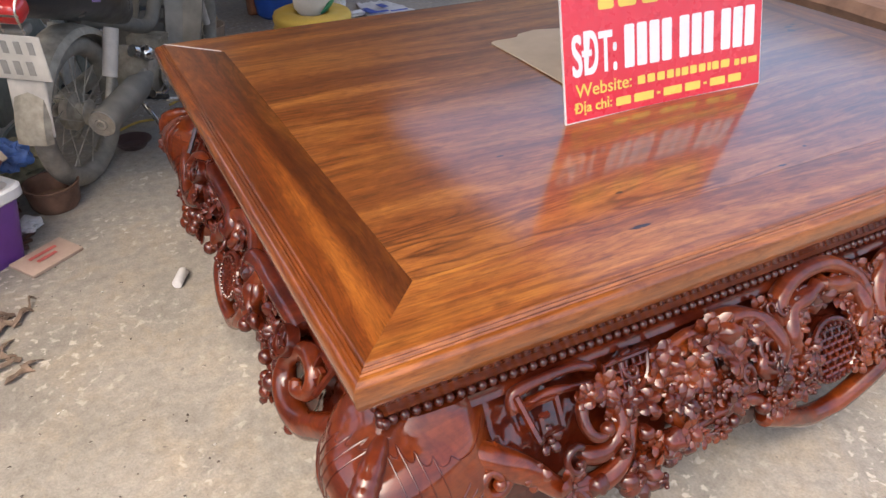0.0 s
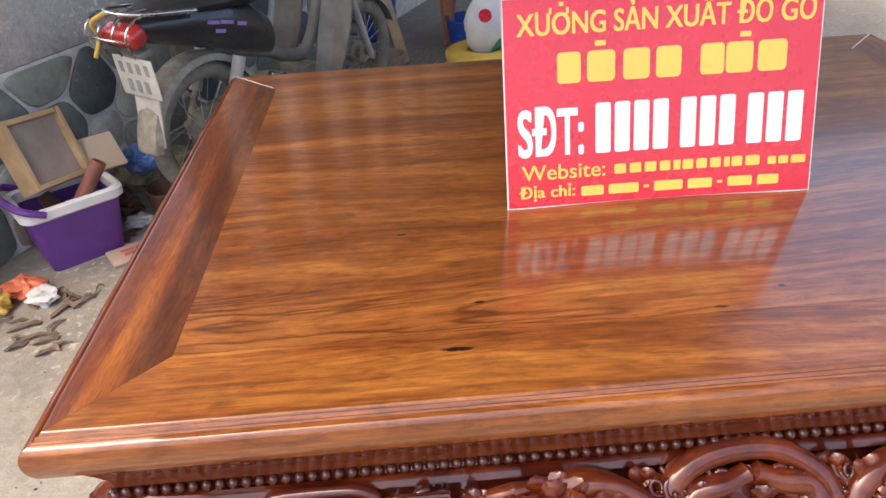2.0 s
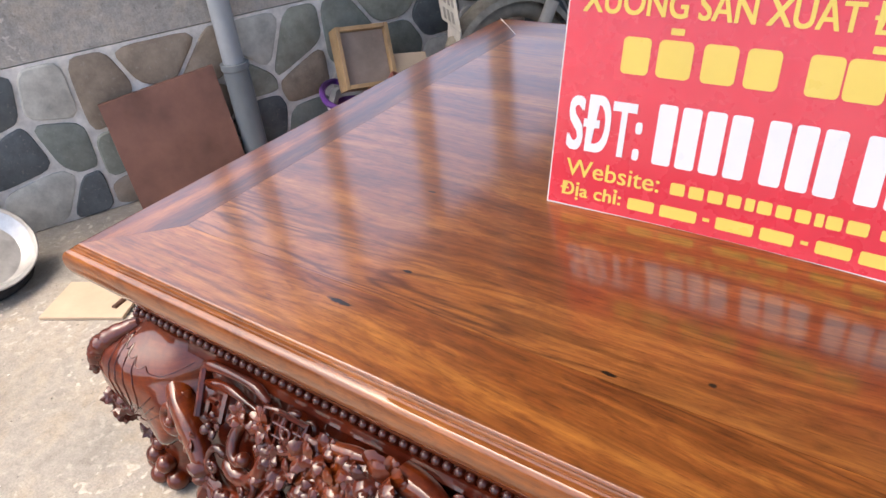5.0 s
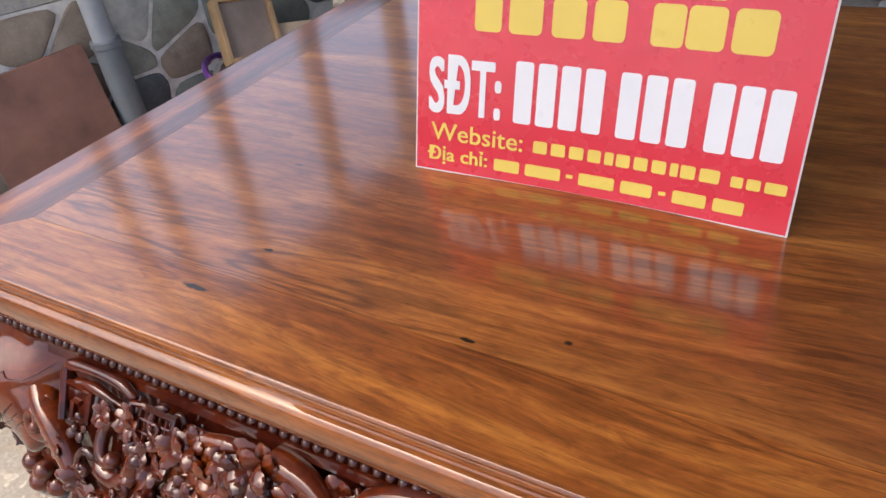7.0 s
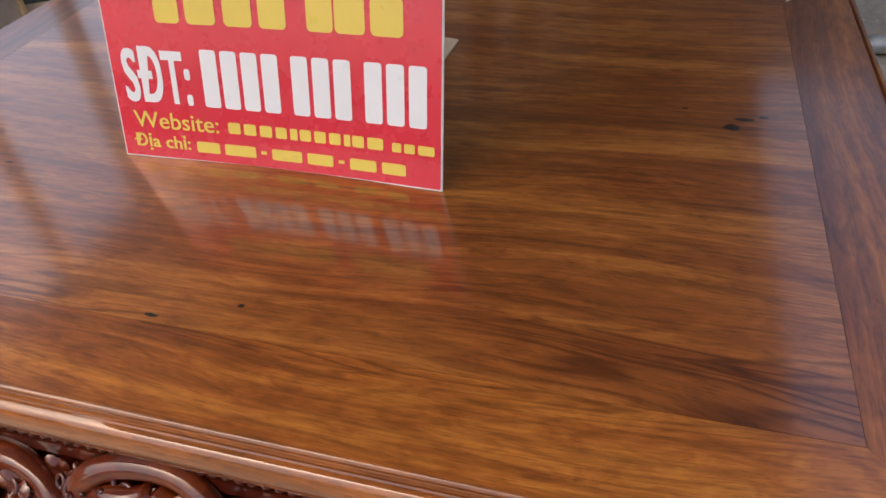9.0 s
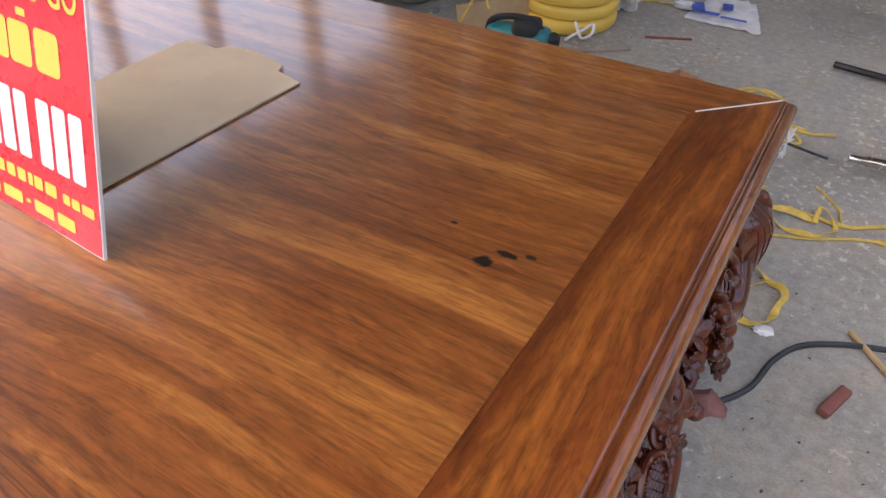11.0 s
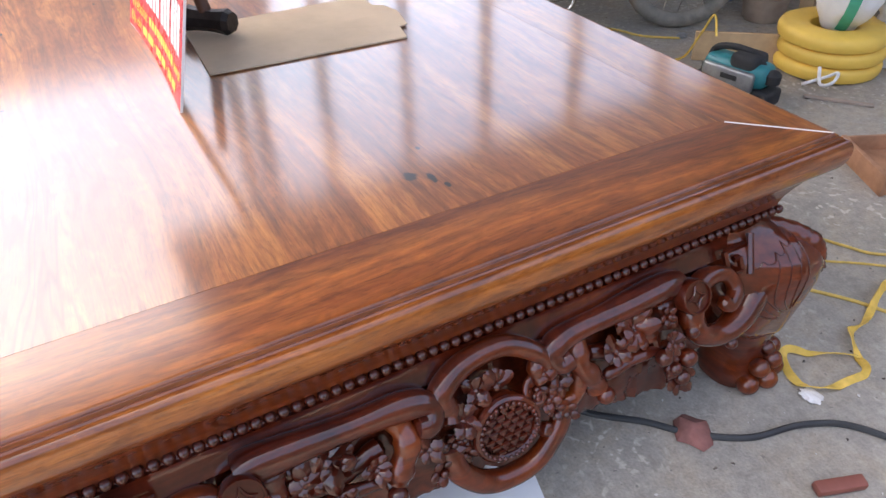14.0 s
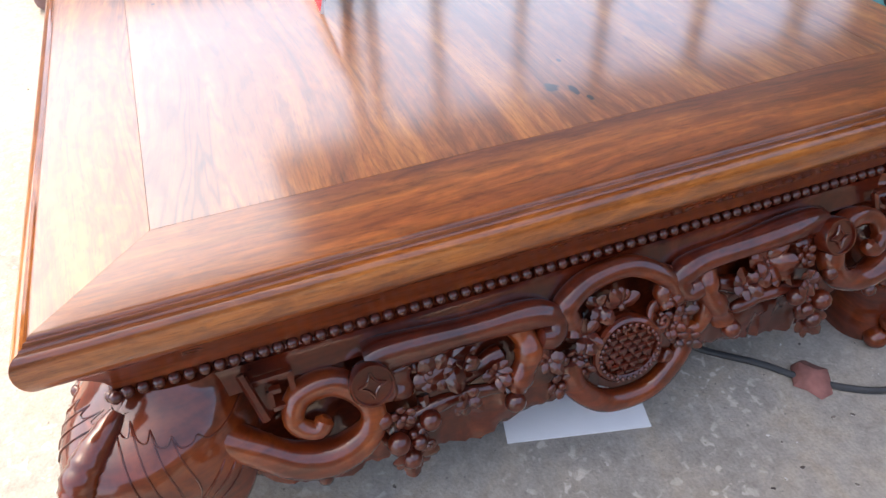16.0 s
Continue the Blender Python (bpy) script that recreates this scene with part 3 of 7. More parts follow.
def medallion(c, s, z, r, crescent):
    """A round pierced lattice in a beaded ring, with a crescent below and an arch above."""
    q = 0.82
    bm = bmesh.new()
    tube(bm, [c.at(s + r * math.cos(2 * math.pi * k / 40), z + q * r * math.sin(2 * math.pi * k / 40), 0.018) for k in range(40)], 0.008, 8, 1.0, True)
    for k in range(30):
        a = 2 * math.pi * k / 30
        ball(bm, c.at(s + r * 0.93 * math.cos(a), z + q * r * 0.93 * math.sin(a), 0.026), r * 0.08, 1)
    c.add("medallion_ring", bm)
    bm = bmesh.new()
    for i in range(-3, 4):
        d = i * r * 0.25 * q
        h = math.sqrt(max(0.0, (r * 0.86) ** 2 - (d / q) ** 2))
        for k in range(-3, 4):
            a = k * r * 0.3 + (i % 2) * r * 0.15
            b = a + r * 0.3 - 0.003
            a, b = max(a, -h), min(b, h)
            if b - a > 0.006:
                tube(bm, [c.at(s + a, z + d, 0.018), c.at(s + b, z + d, 0.018)], 0.0048, 6)
            if abs(a) < h * 0.98 and abs(d + r * 0.25 * q) < r * 0.75:
                tube(bm, [c.at(s + a, z + d, 0.016), c.at(s + a, z + d + r * 0.25 * q, 0.016)], 0.0048, 6)
    c.add("medallion_lattice", bm)
    bm = bmesh.new()
    lathe(bm, [(r * 0.3, -0.012), (r * 0.97, -0.012), (r * 0.97, 0.0), (r * 0.3, 0.0)], c.posed(s, z, 0.004), 30)
    c.add("medallion_ground", bm)
    if crescent:
        c.branch([(s - 1.75 * r, z + 0.1 * r, 0.0), (s - 1.65 * r, z - 0.7 * r, 0.006), (s - 0.85 * r, z - 1.55 * r, 0.01), (s + 0.1 * r, z - 1.8 * r, 0.01), (s + 1.0 * r, z - 1.6 * r, 0.01), (s + 1.8 * r, z - 0.8 * r, 0.006), (s + 2.1 * r, z - 0.1 * r, 0.004)], 0.024, 0.019, 40, "crescent_rim", True, 14, False)
    c.branch([(s - 1.6 * r, z + 1.0 * r, 0.004), (s - 1.65 * r, z + 1.6 * r, 0.012), (s - 0.8 * r, z + 2.0 * r, 0.01), (s + 0.5 * r, z + 2.05 * r, 0.01), (s + 1.45 * r, z + 1.6 * r, 0.016), (s + 1.75 * r, z + 1.1 * r, 0.02), (s + 1.45 * r, z + 0.95 * r, 0.022)], 0.026, 0.016, 40, "arch", True, 14, False)
    c.branch([(s + 1.9 * r, z + 1.2 * r, 0.0), (s + 2.7 * r, z + 0.7 * r, 0.01), (s + 2.55 * r, z - 0.1 * r, 0.006), (s + 2.1 * r, z - 0.3 * r, 0.0)], 0.018, 0.014, 24, "branch", True)
    c.spray(s, z + r * 1.15, 0.012, r * 0.7, 5, a0=0.5, span=2.6)
    c.spray(s - 0.6 * r, z + r * 1.2, 0.006, r * 0.6, 5)
    for ds, dz in ((1.45, 0.25), (1.75, -0.2), (-1.4, -0.35), (-1.3, 0.2), (1.2, 0.75)):
        c.flower(s + ds * r, z + dz * r * q, 0.01, r * 0.4)
    c.berries(s + 1.3 * r, z - 0.75 * r, 0.0, 0.012)


def coin(c, s, z, r):
    """An old round coin with a square hole drawn by raised lines."""
    m = c.posed(s, z, 0.045)
    bm = bmesh.new()
    lathe(bm, [(r * 0.2, -0.02), (r, -0.02), (r, 0.004), (r * 0.94, 0.008), (r * 0.86, 0.008), (r * 0.82, 0.003), (r * 0.1, 0.003)], m, 28)
    q = r * 0.4
    corners = [Vector((0, q * 1.5, 0.004)), Vector((q * 1.5, 0, 0.004)), Vector((0, -q * 1.5, 0.004)), Vector((-q * 1.5, 0, 0.004))]
    for a, b in zip(corners, corners[1:] + corners[:1]):
        mid = (a + b) * 0.32 + Vector((0, 0, 0.003))
        tube(bm, [m @ p for p in spline([a, mid, b], 8)], 0.0026, 6)
    c.add("coin", bm)


def fret(c, s, z, k=1.0):
    """A squared key pattern of small bars."""
    bm = bmesh.new()
    path = [(0, 0), (0.06, 0.0), (0.06, -0.045), (0.022, -0.045), (0.022, -0.02), (0.04, -0.02)]
    for (a, b), (p, q) in zip(path, path[1:]):
        tube(bm, [c.at(s + a * k, z + b * k, 0.02), c.at(s + p * k, z + q * k, 0.02)], 0.0065, 4)
    tube(bm, [c.at(s - 0.012, z + 0.02, 0.022), c.at(s + 0.008, z - 0.05, 0.03)], 0.0075, 6)
    c.add("fret", bm)


def fill(c, rn, s0, s1, low, high, count, gap=0.03):
    """Scatters small leaves, fruit, curls and flowers between the main forms."""
    placed = []
    for _ in range(count * 14):
        s, z = rn.uniform(s0, s1), rn.uniform(0.1, 0.42)
        if not low(s) < z < high or any((s - a) ** 2 + (z - b) ** 2 < gap**2 for a, b in placed):
            continue
        placed.append((s, z))
        kind, o = rn.random(), rn.uniform(-0.006, 0.03)
        if kind < 0.52:
            c.spray(s, z, o, rn.uniform(0.024, 0.04), rn.randint(5, 8))
        elif kind < 0.62:
            c.berries(s, z, o, rn.uniform(0.009, 0.014), rn.randint(4, 7))
        elif kind < 0.8:
            c.scroll(s, z, o, rn.uniform(0.016, 0.026), 1.2, rn.random() * 6, rn.choice((-1, 1)), 0.0075, False, "curl")
        else:
            c.flower(s, z, o + 0.005, rn.uniform(0.016, 0.024))
        if len(placed) >= count:
            break


def big_scroll(c, pts, r0, r1):
    c.branch(pts, r0, r1, 44, "scroll", True, 16)


def end_half(c, seed):
    """The carving of an end from a leg to its round lattice: heavy smooth logs over openwork."""
    rn = random.Random(seed)
    c.branch([(0.395, 0.40, 0.0), (0.44, 0.407, 0.008), (0.57, 0.405, 0.012), (0.68, 0.402, 0.014), (0.718, 0.387, 0.018), (0.708, 0.366, 0.022), (0.682, 0.37, 0.024)], 0.03, 0.02, 44, "log", False, 14)
    coin(c, 0.395, 0.395, 0.036)
    c.branch([(0.443, 0.405, -0.008), (0.443, 0.37, -0.004), (0.438, 0.325, -0.006)], 0.028, 0.022, 20, "post", False, 12)
    c.spray(0.53, 0.362, 0.004, 0.058, 9)
    c.spray(0.50, 0.345, -0.004, 0.045, 6)
    c.branch([(0.655, 0.385, 0.0), (0.665, 0.35, 0.012), (0.645, 0.315, 0.012), (0.63, 0.285, 0.01)], 0.025, 0.02, 24, "post", True, 12)
    c.knob(0.624, 0.278, 0.024, 0.019)
    c.branch([(0.44, 0.29, 0.0), (0.525, 0.303, 0.004), (0.61, 0.296, 0.004)], 0.014, 0.012)
    c.branch([(0.46, 0.36, -0.022), (0.54, 0.32, -0.02), (0.63, 0.335, -0.02)], 0.02, 0.018)
    for s, z, r in ((0.476, 0.294, 0.019), (0.401, 0.322, 0.016), (0.418, 0.272, 0.021), (0.452, 0.262, 0.015), (0.435, 0.235, 0.018)):
        c.knob(s, z, 0.022, r)
    c.spray(0.44, 0.228, 0.01, 0.045, 7)
    c.flower(0.445, 0.272, 0.012, 0.03)
    big_scroll(c, [(0.13, 0.36, -0.02), (0.2, 0.325, -0.004), (0.255, 0.288, 0.004), (0.32, 0.278, 0.01), (0.378, 0.305, 0.014), (0.388, 0.35, 0.014), (0.345, 0.39, 0.01), (0.288, 0.388, 0.012), (0.27, 0.355, 0.018), (0.3, 0.34, 0.024), (0.318, 0.357, 0.028)], 0.034, 0.014)
    fret(c, 0.225, 0.43, 0.95)
    c.knob(0.294, 0.252, 0.016, 0.014)
    c.scroll(0.15, 0.31, -0.014, 0.034, 1.3, 1.6, -1, 0.017, True)
    c.branch([(0.72, 0.40, 0.0), (0.75, 0.37, 0.012), (0.745, 0.345, 0.016)], 0.02, 0.014, 18, "hook", True, 10)
    c.flower(0.712, 0.274, 0.018, 0.026)
    c.flower(0.742, 0.312, 0.014, 0.024)
    fill(c, rn, 0.41, 0.77, lambda s: 0.30 if s > 0.47 else 0.24, 0.37, 12)


def half_grid(c, s, z, r):
    """A half-round window grid hanging under the beads, with leaves beside it."""
    bm = bmesh.new()
    arc = [c.at(s + r * math.cos(a), z + r * 1.05 * math.sin(a), 0.03) for a in [math.pi + math.pi * k / 18 for k in range(19)]]
    tube(bm, arc + [arc[9].lerp(c.at(s, z, 0.03), 1.0) + (arc[-1] - arc[0]) * q for q in (0.25, 0.0, -0.25)], 0.0062, 8, 1.0, True)
    c.add("grid_rim", bm)
    bars = [((k * r * 0.32, 0.0), (k * r * 0.32, -math.sqrt(r * r - (k * r * 0.32) ** 2))) for k in range(-2, 3)]
    bars += [((-r * math.sqrt(1 - q * q), -q * r), (r * math.sqrt(1 - q * q), -q * r)) for q in (0.35, 0.68)]
    for (a, za), (b, zb) in bars:
        bm = bmesh.new()
        tube(bm, [c.at(s + a, z + za, 0.028), c.at(s + b, z + zb, 0.028)], 0.0032, 6)
        c.add("grid_bar", bm)
    c.spray(s + r * 1.25, z - r * 0.7, 0.026, 0.042, 7)
    c.spray(s - r * 1.1, z - r * 0.9, 0.022, 0.036, 6)


def front_half(c, seed):
    """The carving of the front from a leg to the middle: dense branches, fans, leaves and blossom."""
    rn = random.Random(seed)
    c.branch([(0.285, 0.395, 0.0), (0.282, 0.42, 0.008), (0.31, 0.432, 0.01), (0.42, 0.435, 0.012), (0.47, 0.42, 0.012)], 0.013, 0.01, name="branch")
    c.branch([(0.3, 0.40, 0.004), (0.36, 0.412, 0.012), (0.46, 0.40, 0.012)], 0.012, 0.008)
    fret(c, 0.3, 0.41, 1.1)
    c.scroll(0.442, 0.348, 0.006, 0.068, 1.25, -2.4, 1, 0.021, True)
    big_scroll(c, [(0.15, 0.37, -0.03), (0.22, 0.34, -0.01), (0.287, 0.30, 0.0), (0.346, 0.25, 0.004), (0.42, 0.236, 0.01), (0.485, 0.265, 0.012), (0.53, 0.325, -0.012), (0.51, 0.39, -0.012)], 0.03, 0.016)
    c.spray(0.36, 0.262, 0.018, 0.045, 7)
    c.spray(0.29, 0.3, 0.012, 0.04, 6)
    c.berries(0.41, 0.245, 0.02, 0.016)
    c.flower(0.335, 0.345, 0.012, 0.028)
    c.spray(0.545, 0.35, 0.016, 0.042, 7)
    c.scroll(0.375, 0.3, 0.014, 0.026, 1.2, 0.5, 1, 0.01, False, "curl")
    c.scroll(0.21, 0.315, -0.01, 0.04, 1.3, 1.4, -1, 0.018, True)
    half_grid(c, 0.53, 0.43, 0.052)
    c.branch([(0.57, 0.36, 0.0), (0.6, 0.4, 0.012), (0.66, 0.415, 0.018), (0.73, 0.418, 0.012)], 0.018, 0.014, 30, "branch", True)
    c.branch([(0.6, 0.40, 0.008), (0.64, 0.35, 0.01), (0.625, 0.29, 0.008), (0.66, 0.24, 0.004)], 0.018, 0.013, 30, "branch", True)
    for ls, lz, lr in ((0.62, 0.405, 0.042), (0.655, 0.375, 0.04), (0.635, 0.33, 0.038), (0.64, 0.275, 0.04), (0.72, 0.4, 0.045), (0.79, 0.365, 0.05), (0.845, 0.4, 0.04), (0.9, 0.285, 0.036), (0.42, 0.4, 0.034)):
        c.spray(ls, lz, 0.03, lr, rn.randint(6, 8))
    c.spray(0.755, 0.405, 0.022, 0.06, 10)
    c.spray(0.7, 0.36, 0.02, 0.05, 8)
    c.spray(0.52, 0.205, 0.012, 0.06, 8)
    c.spray(0.57, 0.235, 0.012, 0.05, 7)
    c.berries(0.49, 0.21, 0.016, 0.02)
    c.berries(0.6, 0.262, 0.016, 0.02)
    big_scroll(c, [(0.77, 0.41, 0.0), (0.85, 0.412, 0.014), (0.905, 0.385, 0.02), (0.925, 0.335, 0.02), (0.89, 0.3, 0.02), (0.855, 0.325, 0.024), (0.87, 0.35, 0.03)], 0.026, 0.013)
    c.branch([(0.66, 0.25, 0.0), (0.74, 0.262, 0.008), (0.82, 0.262, 0.008), (0.9, 0.215, 0.006)], 0.017, 0.014)
    for k in range(4):                                   # rolled ends of ribbons, side by side
        c.scroll(0.925 + 0.038 * k, 0.414 - 0.006 * (k % 2), 0.014, 0.02, 1.25, 1.0 + k, -1, 0.0062, False, "curl")
    for s, z, r in ((0.973, 0.288, 0.036), (0.935, 0.245, 0.034), (0.8, 0.31, 0.03), (0.68, 0.305, 0.03), (0.73, 0.225, 0.026), (0.995, 0.23, 0.026)):
        c.flower(s, z, 0.022, r, 5 + int(rn.random() * 2))
    c.branch([(0.99, 0.3, 0.01), (0.965, 0.345, 0.016), (0.985, 0.392, 0.016), (1.04, 0.405, 0.018), (1.084, 0.418, 0.018)], 0.022, 0.02, 26, "branch", True)
    c.branch([(0.87, 0.2, 0.006), (0.95, 0.165, 0.008), (1.03, 0.13, 0.012), (1.09, 0.122, 0.012)], 0.026, 0.024, 26, "crescent_rim", True, 12, False)
    for s, z in ((0.64, 0.225), (0.86, 0.235), (0.56, 0.185), (0.77, 0.235)):
        c.knob(s, z, 0.016, rn.uniform(0.014, 0.019))
    fill(c, rn, 0.47, 1.02, lambda s: 0.235 - 0.05 * math.cos((s - 0.52) * 7.0) - (0.06 if s > 0.88 else 0), 0.415, 110, 0.0215)


LEG_FORM = ((0.468, 0.098, -0.152), (0.45, 0.1, -0.144), (0.437, 0.108, -0.137), (0.425, 0.115, -0.122), (0.41, 0.123, -0.1), (0.39, 0.13, -0.08), (0.36, 0.133, -0.069), (0.32, 0.132, -0.068), (0.27, 0.122, -0.066), (0.22, 0.1, -0.056), (0.16, 0.078, -0.048), (0.11, 0.067, -0.046), (0.075, 0.068, -0.045), (0.045, 0.078, -0.044), (0.02, 0.082, -0.042), (0, 0.074, -0.044))


def leg_at(z):
    """Half the leg's width at a height, and how far its axis stands outside the corner of the top."""
    for (za, ha, oa), (zb, hb, ob_) in zip(LEG_FORM, LEG_FORM[1:]):
        if zb <= z <= za:
            t = (za - z) / (za - zb)
            return ha + (hb - ha) * t, oa + (ob_ - oa) * t
    return LEG_FORM[0][1:]


def leg_face(s, z):
    """How far a leg's face stands outside the edge of the top, s along from the corner."""
    h, o = leg_at(z)
    x = abs(s + o) / h
    return o + h * (1 - x ** 3.22) ** 0.31 if x < 1 else -1.0


def leg_edge(z):
    """How far the leg's rounded outer edge stands outside the corner, along either side."""
    h, o = leg_at(z)
    return o + 0.806 * h


def rough_lump(bm, at, r, seed):
    """A lump of carved foliage: a ball cut into folds and points."""
    lump = bmesh.new()
    bmesh.ops.create_icosphere(lump, subdivisions=3, radius=1)
    for v in lump.verts:
        n_ = v.co.normalized()
        fold = abs(noise.noise(n_ * 2.6 + Vector((seed, 0, 0)))) + 0.5 * abs(noise.noise(n_ * 5.5 + Vector((0, seed, 0))))
        v.co = n_ * r * (0.72 + 0.85 * fold)
    add_bm(bm, lump, Matrix.Translation(at))


def leg(corner, dx, dy, seed):
    """A swelling corner leg with a clawed foot; dx, dy point away from the bed."""
    rn = random.Random(seed)
    loops = []
    for z, half, out in LEG_FORM:
        c = Vector((corner[0] + dx * out, corner[1] + dy * out, z))
        loop = []
        for k in range(32):
            a = 2 * math.pi * k / 32
            ca, sa = math.cos(a), math.sin(a)
            e = 0.62 if z > 0.2 else 0.85
            tuck = 1.0 - 0.09 * min(1.0, max(0.0, (z - 0.2) / 0.06))
            away = 1.0 - 0.85 * min(1.0, max(0.0, (z - 0.17) / 0.1))     # the shoulders take over the inner half above the shin
            px, py = tuck * half * math.copysign(abs(ca) ** e, ca), tuck * half * math.copysign(abs(sa) ** e, sa)
            loop.append(c + Vector((px * (away if px * dx < 0 else 1.0), py * (away if py * dy < 0 else 1.0), 0)))
        loops.append(loop)
    bm = bmesh.new()
    rings(bm, loops)
    bmesh.ops.recalc_face_normals(bm, faces=bm.faces[:])
    ob = part("leg", bm, M_CARVE_LIGHT, bed, "swelling lacquered corner leg on a clawed foot")
    base = Vector((corner[0] - dx * 0.04, corner[1] - dy * 0.04, 0))
    heading = math.atan2(dy, dx)
    for n, z, r, far, start in ((5, 0.026, 0.027, 0.086, -1.25), (4, 0.066, 0.025, 0.078, -0.95), (2, 0.098, 0.019, 0.062, -0.4)):
        for k in range(n):                               # toes of the paw, round its outer side
            a = heading + start + (-2 * start) * k / (n - 1)
            bm = bmesh.new()
            ball(bm, base + Vector((math.cos(a), math.sin(a), 0)) * far + Vector((0, 0, z)), r, 3, (1, 1, 0.95))
            part("toe", bm, M_CARVE_LIGHT, ob)
    diag = Vector((dx, dy, 0)).normalized()
    sidew = Vector((-diag.y, diag.x, 0))
    spine = []
    for k in range(33):                                  # the ringed body of a bat lying over the corner
        z = 0.432 - 0.09 * k / 32
        e = leg_edge(z) + (0.004 if dx * dy < 0 or dx < 0 else -0.01)
        spine.append(Vector((corner[0] + dx * e, corner[1] + dy * e, z)))
    bm = bmesh.new()
    tube(bm, spine, lambda t: 0.025 * math.sqrt(max(0.05, 1 - (1.8 * t - 0.9) ** 2)) * (1 + 0.13 * ((t * 8) % 1)), 18)
    part("bat_body", bm, M_CARVE_LIGHT, ob)
    bm = bmesh.new()
    tip = spine[-1] + diag * 0.012 - Vector((0, 0, 0.004))
    ball(bm, tip, 0.013, 3, (1, 1, 1.15))
    ball(bm, tip - Vector((0, 0, 0.014)) + diag * 0.004, 0.008, 2)
    for sgn in (-1, 1):
        ball(bm, tip + sidew * 0.012 * sgn + Vector((0, 0, 0.01)) - diag * 0.004, 0.007, 2, (1, 1, 1.6))
        ball(bm, tip + sidew * 0.008 * sgn + diag * 0.009, 0.0042, 2)
    part("bat_head", bm, M_CARVE, ob)
    for k in range(6 if dx < 0 else 0):
        z = 0.34 - 0.045 * k
        bm = bmesh.new()
        for j in range(3):
            off = Vector((rn.uniform(-0.05, 0.02) * dx, rn.uniform(-0.05, 0.02) * dy, rn.uniform(-0.015, 0.015)))
            out = 0.02 + 0.012 * math.sin(k)
            rough_lump(bm, Vector((corner[0], corner[1], z)) + diag * (out + 0.012) + off, rn.uniform(0.02, 0.03), rn.uniform(0, 50))
        part("carved_boss", bm, M_CARVE, ob)
    return ob


def knee(s, z, span, c):
    """How far the shoulder stands outside the swelling skirt: it wraps the leg's knee, then sinks under the carving at its far end."""
    near = max(-0.06, leg_face(min(s, -leg_at(z)[1]), z)) + 0.004
    k = min(1.0, max(0.0, (s - 0.05) / (span - 0.05)))
    k = k * k * (3 - 2 * k)
    sink = min(1.0, max(0.0, (s - span + 0.09) / 0.09))
    return (near - c.out(z)) * (1 - k) + 0.012 * k - 0.08 * sink * sink


def wing(c, span):
    """The smooth shoulder by a leg, cut like a bat's wing: a scalloped upper edge and ribs that fan from the knee."""
    c.sheet(lambda t: (0.10 + 0.2 * t ** 0.7 - 0.05 * math.sin(t * math.pi), 0.449), lambda z: -leg_edge(z) - 0.001, span, lambda s, z: knee(s, z, span, c), 0.05, "shoulder", True, 30, 44, 0.0, False)
    cusps = [(0.03, 0.432), (0.052, 0.428), (0.076, 0.421), (0.102, 0.411), (0.135, 0.4)]
    lines = []
    for (a, za), (b, zb) in zip(cusps, cusps[1:]):
        lines.append(([(a, za), (a * 0.75 + b * 0.25, (za + zb) / 2 - 0.008), (a * 0.3 + b * 0.7, (za + zb) / 2 - 0.011), (b, zb)], 0.0016))
    lines.append(([cusps[-1], (0.15, 0.389), (0.175, 0.387), (0.2, 0.394), (0.225, 0.404)], 0.0016))
    for k, (a, za) in enumerate(cusps[:4]):
        lines.append(([(0.05 + 0.006 * k, 0.272 - 0.003 * k), (0.045 + 0.5 * (a - 0.03) + 0.012 * k, 0.335 - 0.006 * k), (a, za)], 0.0019))
    for k in range(3):
        lines.append(([(0.074 + 0.004 * k, 0.262 - 0.006 * k), (0.11 + 0.008 * k, 0.295 - 0.012 * k), (0.16 + 0.012 * k, 0.345 - 0.016 * k)], 0.0026))
    for line, r in lines:
        pts = [(p.x, p.y, knee(p.x, p.y, span, c) + 0.0004) for p in spline([(s, z, 0) for s, z in line], 18)]
        c.branch(pts, r, r * 0.7, 30, "cut_line", False, 6, False)


def apron(side, length, seed, name, medal):
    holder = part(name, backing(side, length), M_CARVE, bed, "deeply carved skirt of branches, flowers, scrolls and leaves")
    for mirror in (False, True):
        c = Carver(side, holder, length, mirror, seed + mirror)
        wing(c, 0.26 if length > 2 else 0.235)
        if length > 2:
            front_half(c, seed * 3 + mirror)
        else:
            end_half(Carver(side, holder, medal * 2 - 0.01 if side == "r" else length, mirror, seed + mirror), seed * 3 + mirror)
    c = Carver(side, holder, length, False, seed)
    if length > 2:
        medallion(c, medal, 0.285, 0.078, False)
    else:
        medallion(c, medal, 0.298, 0.062, True)
    return holder


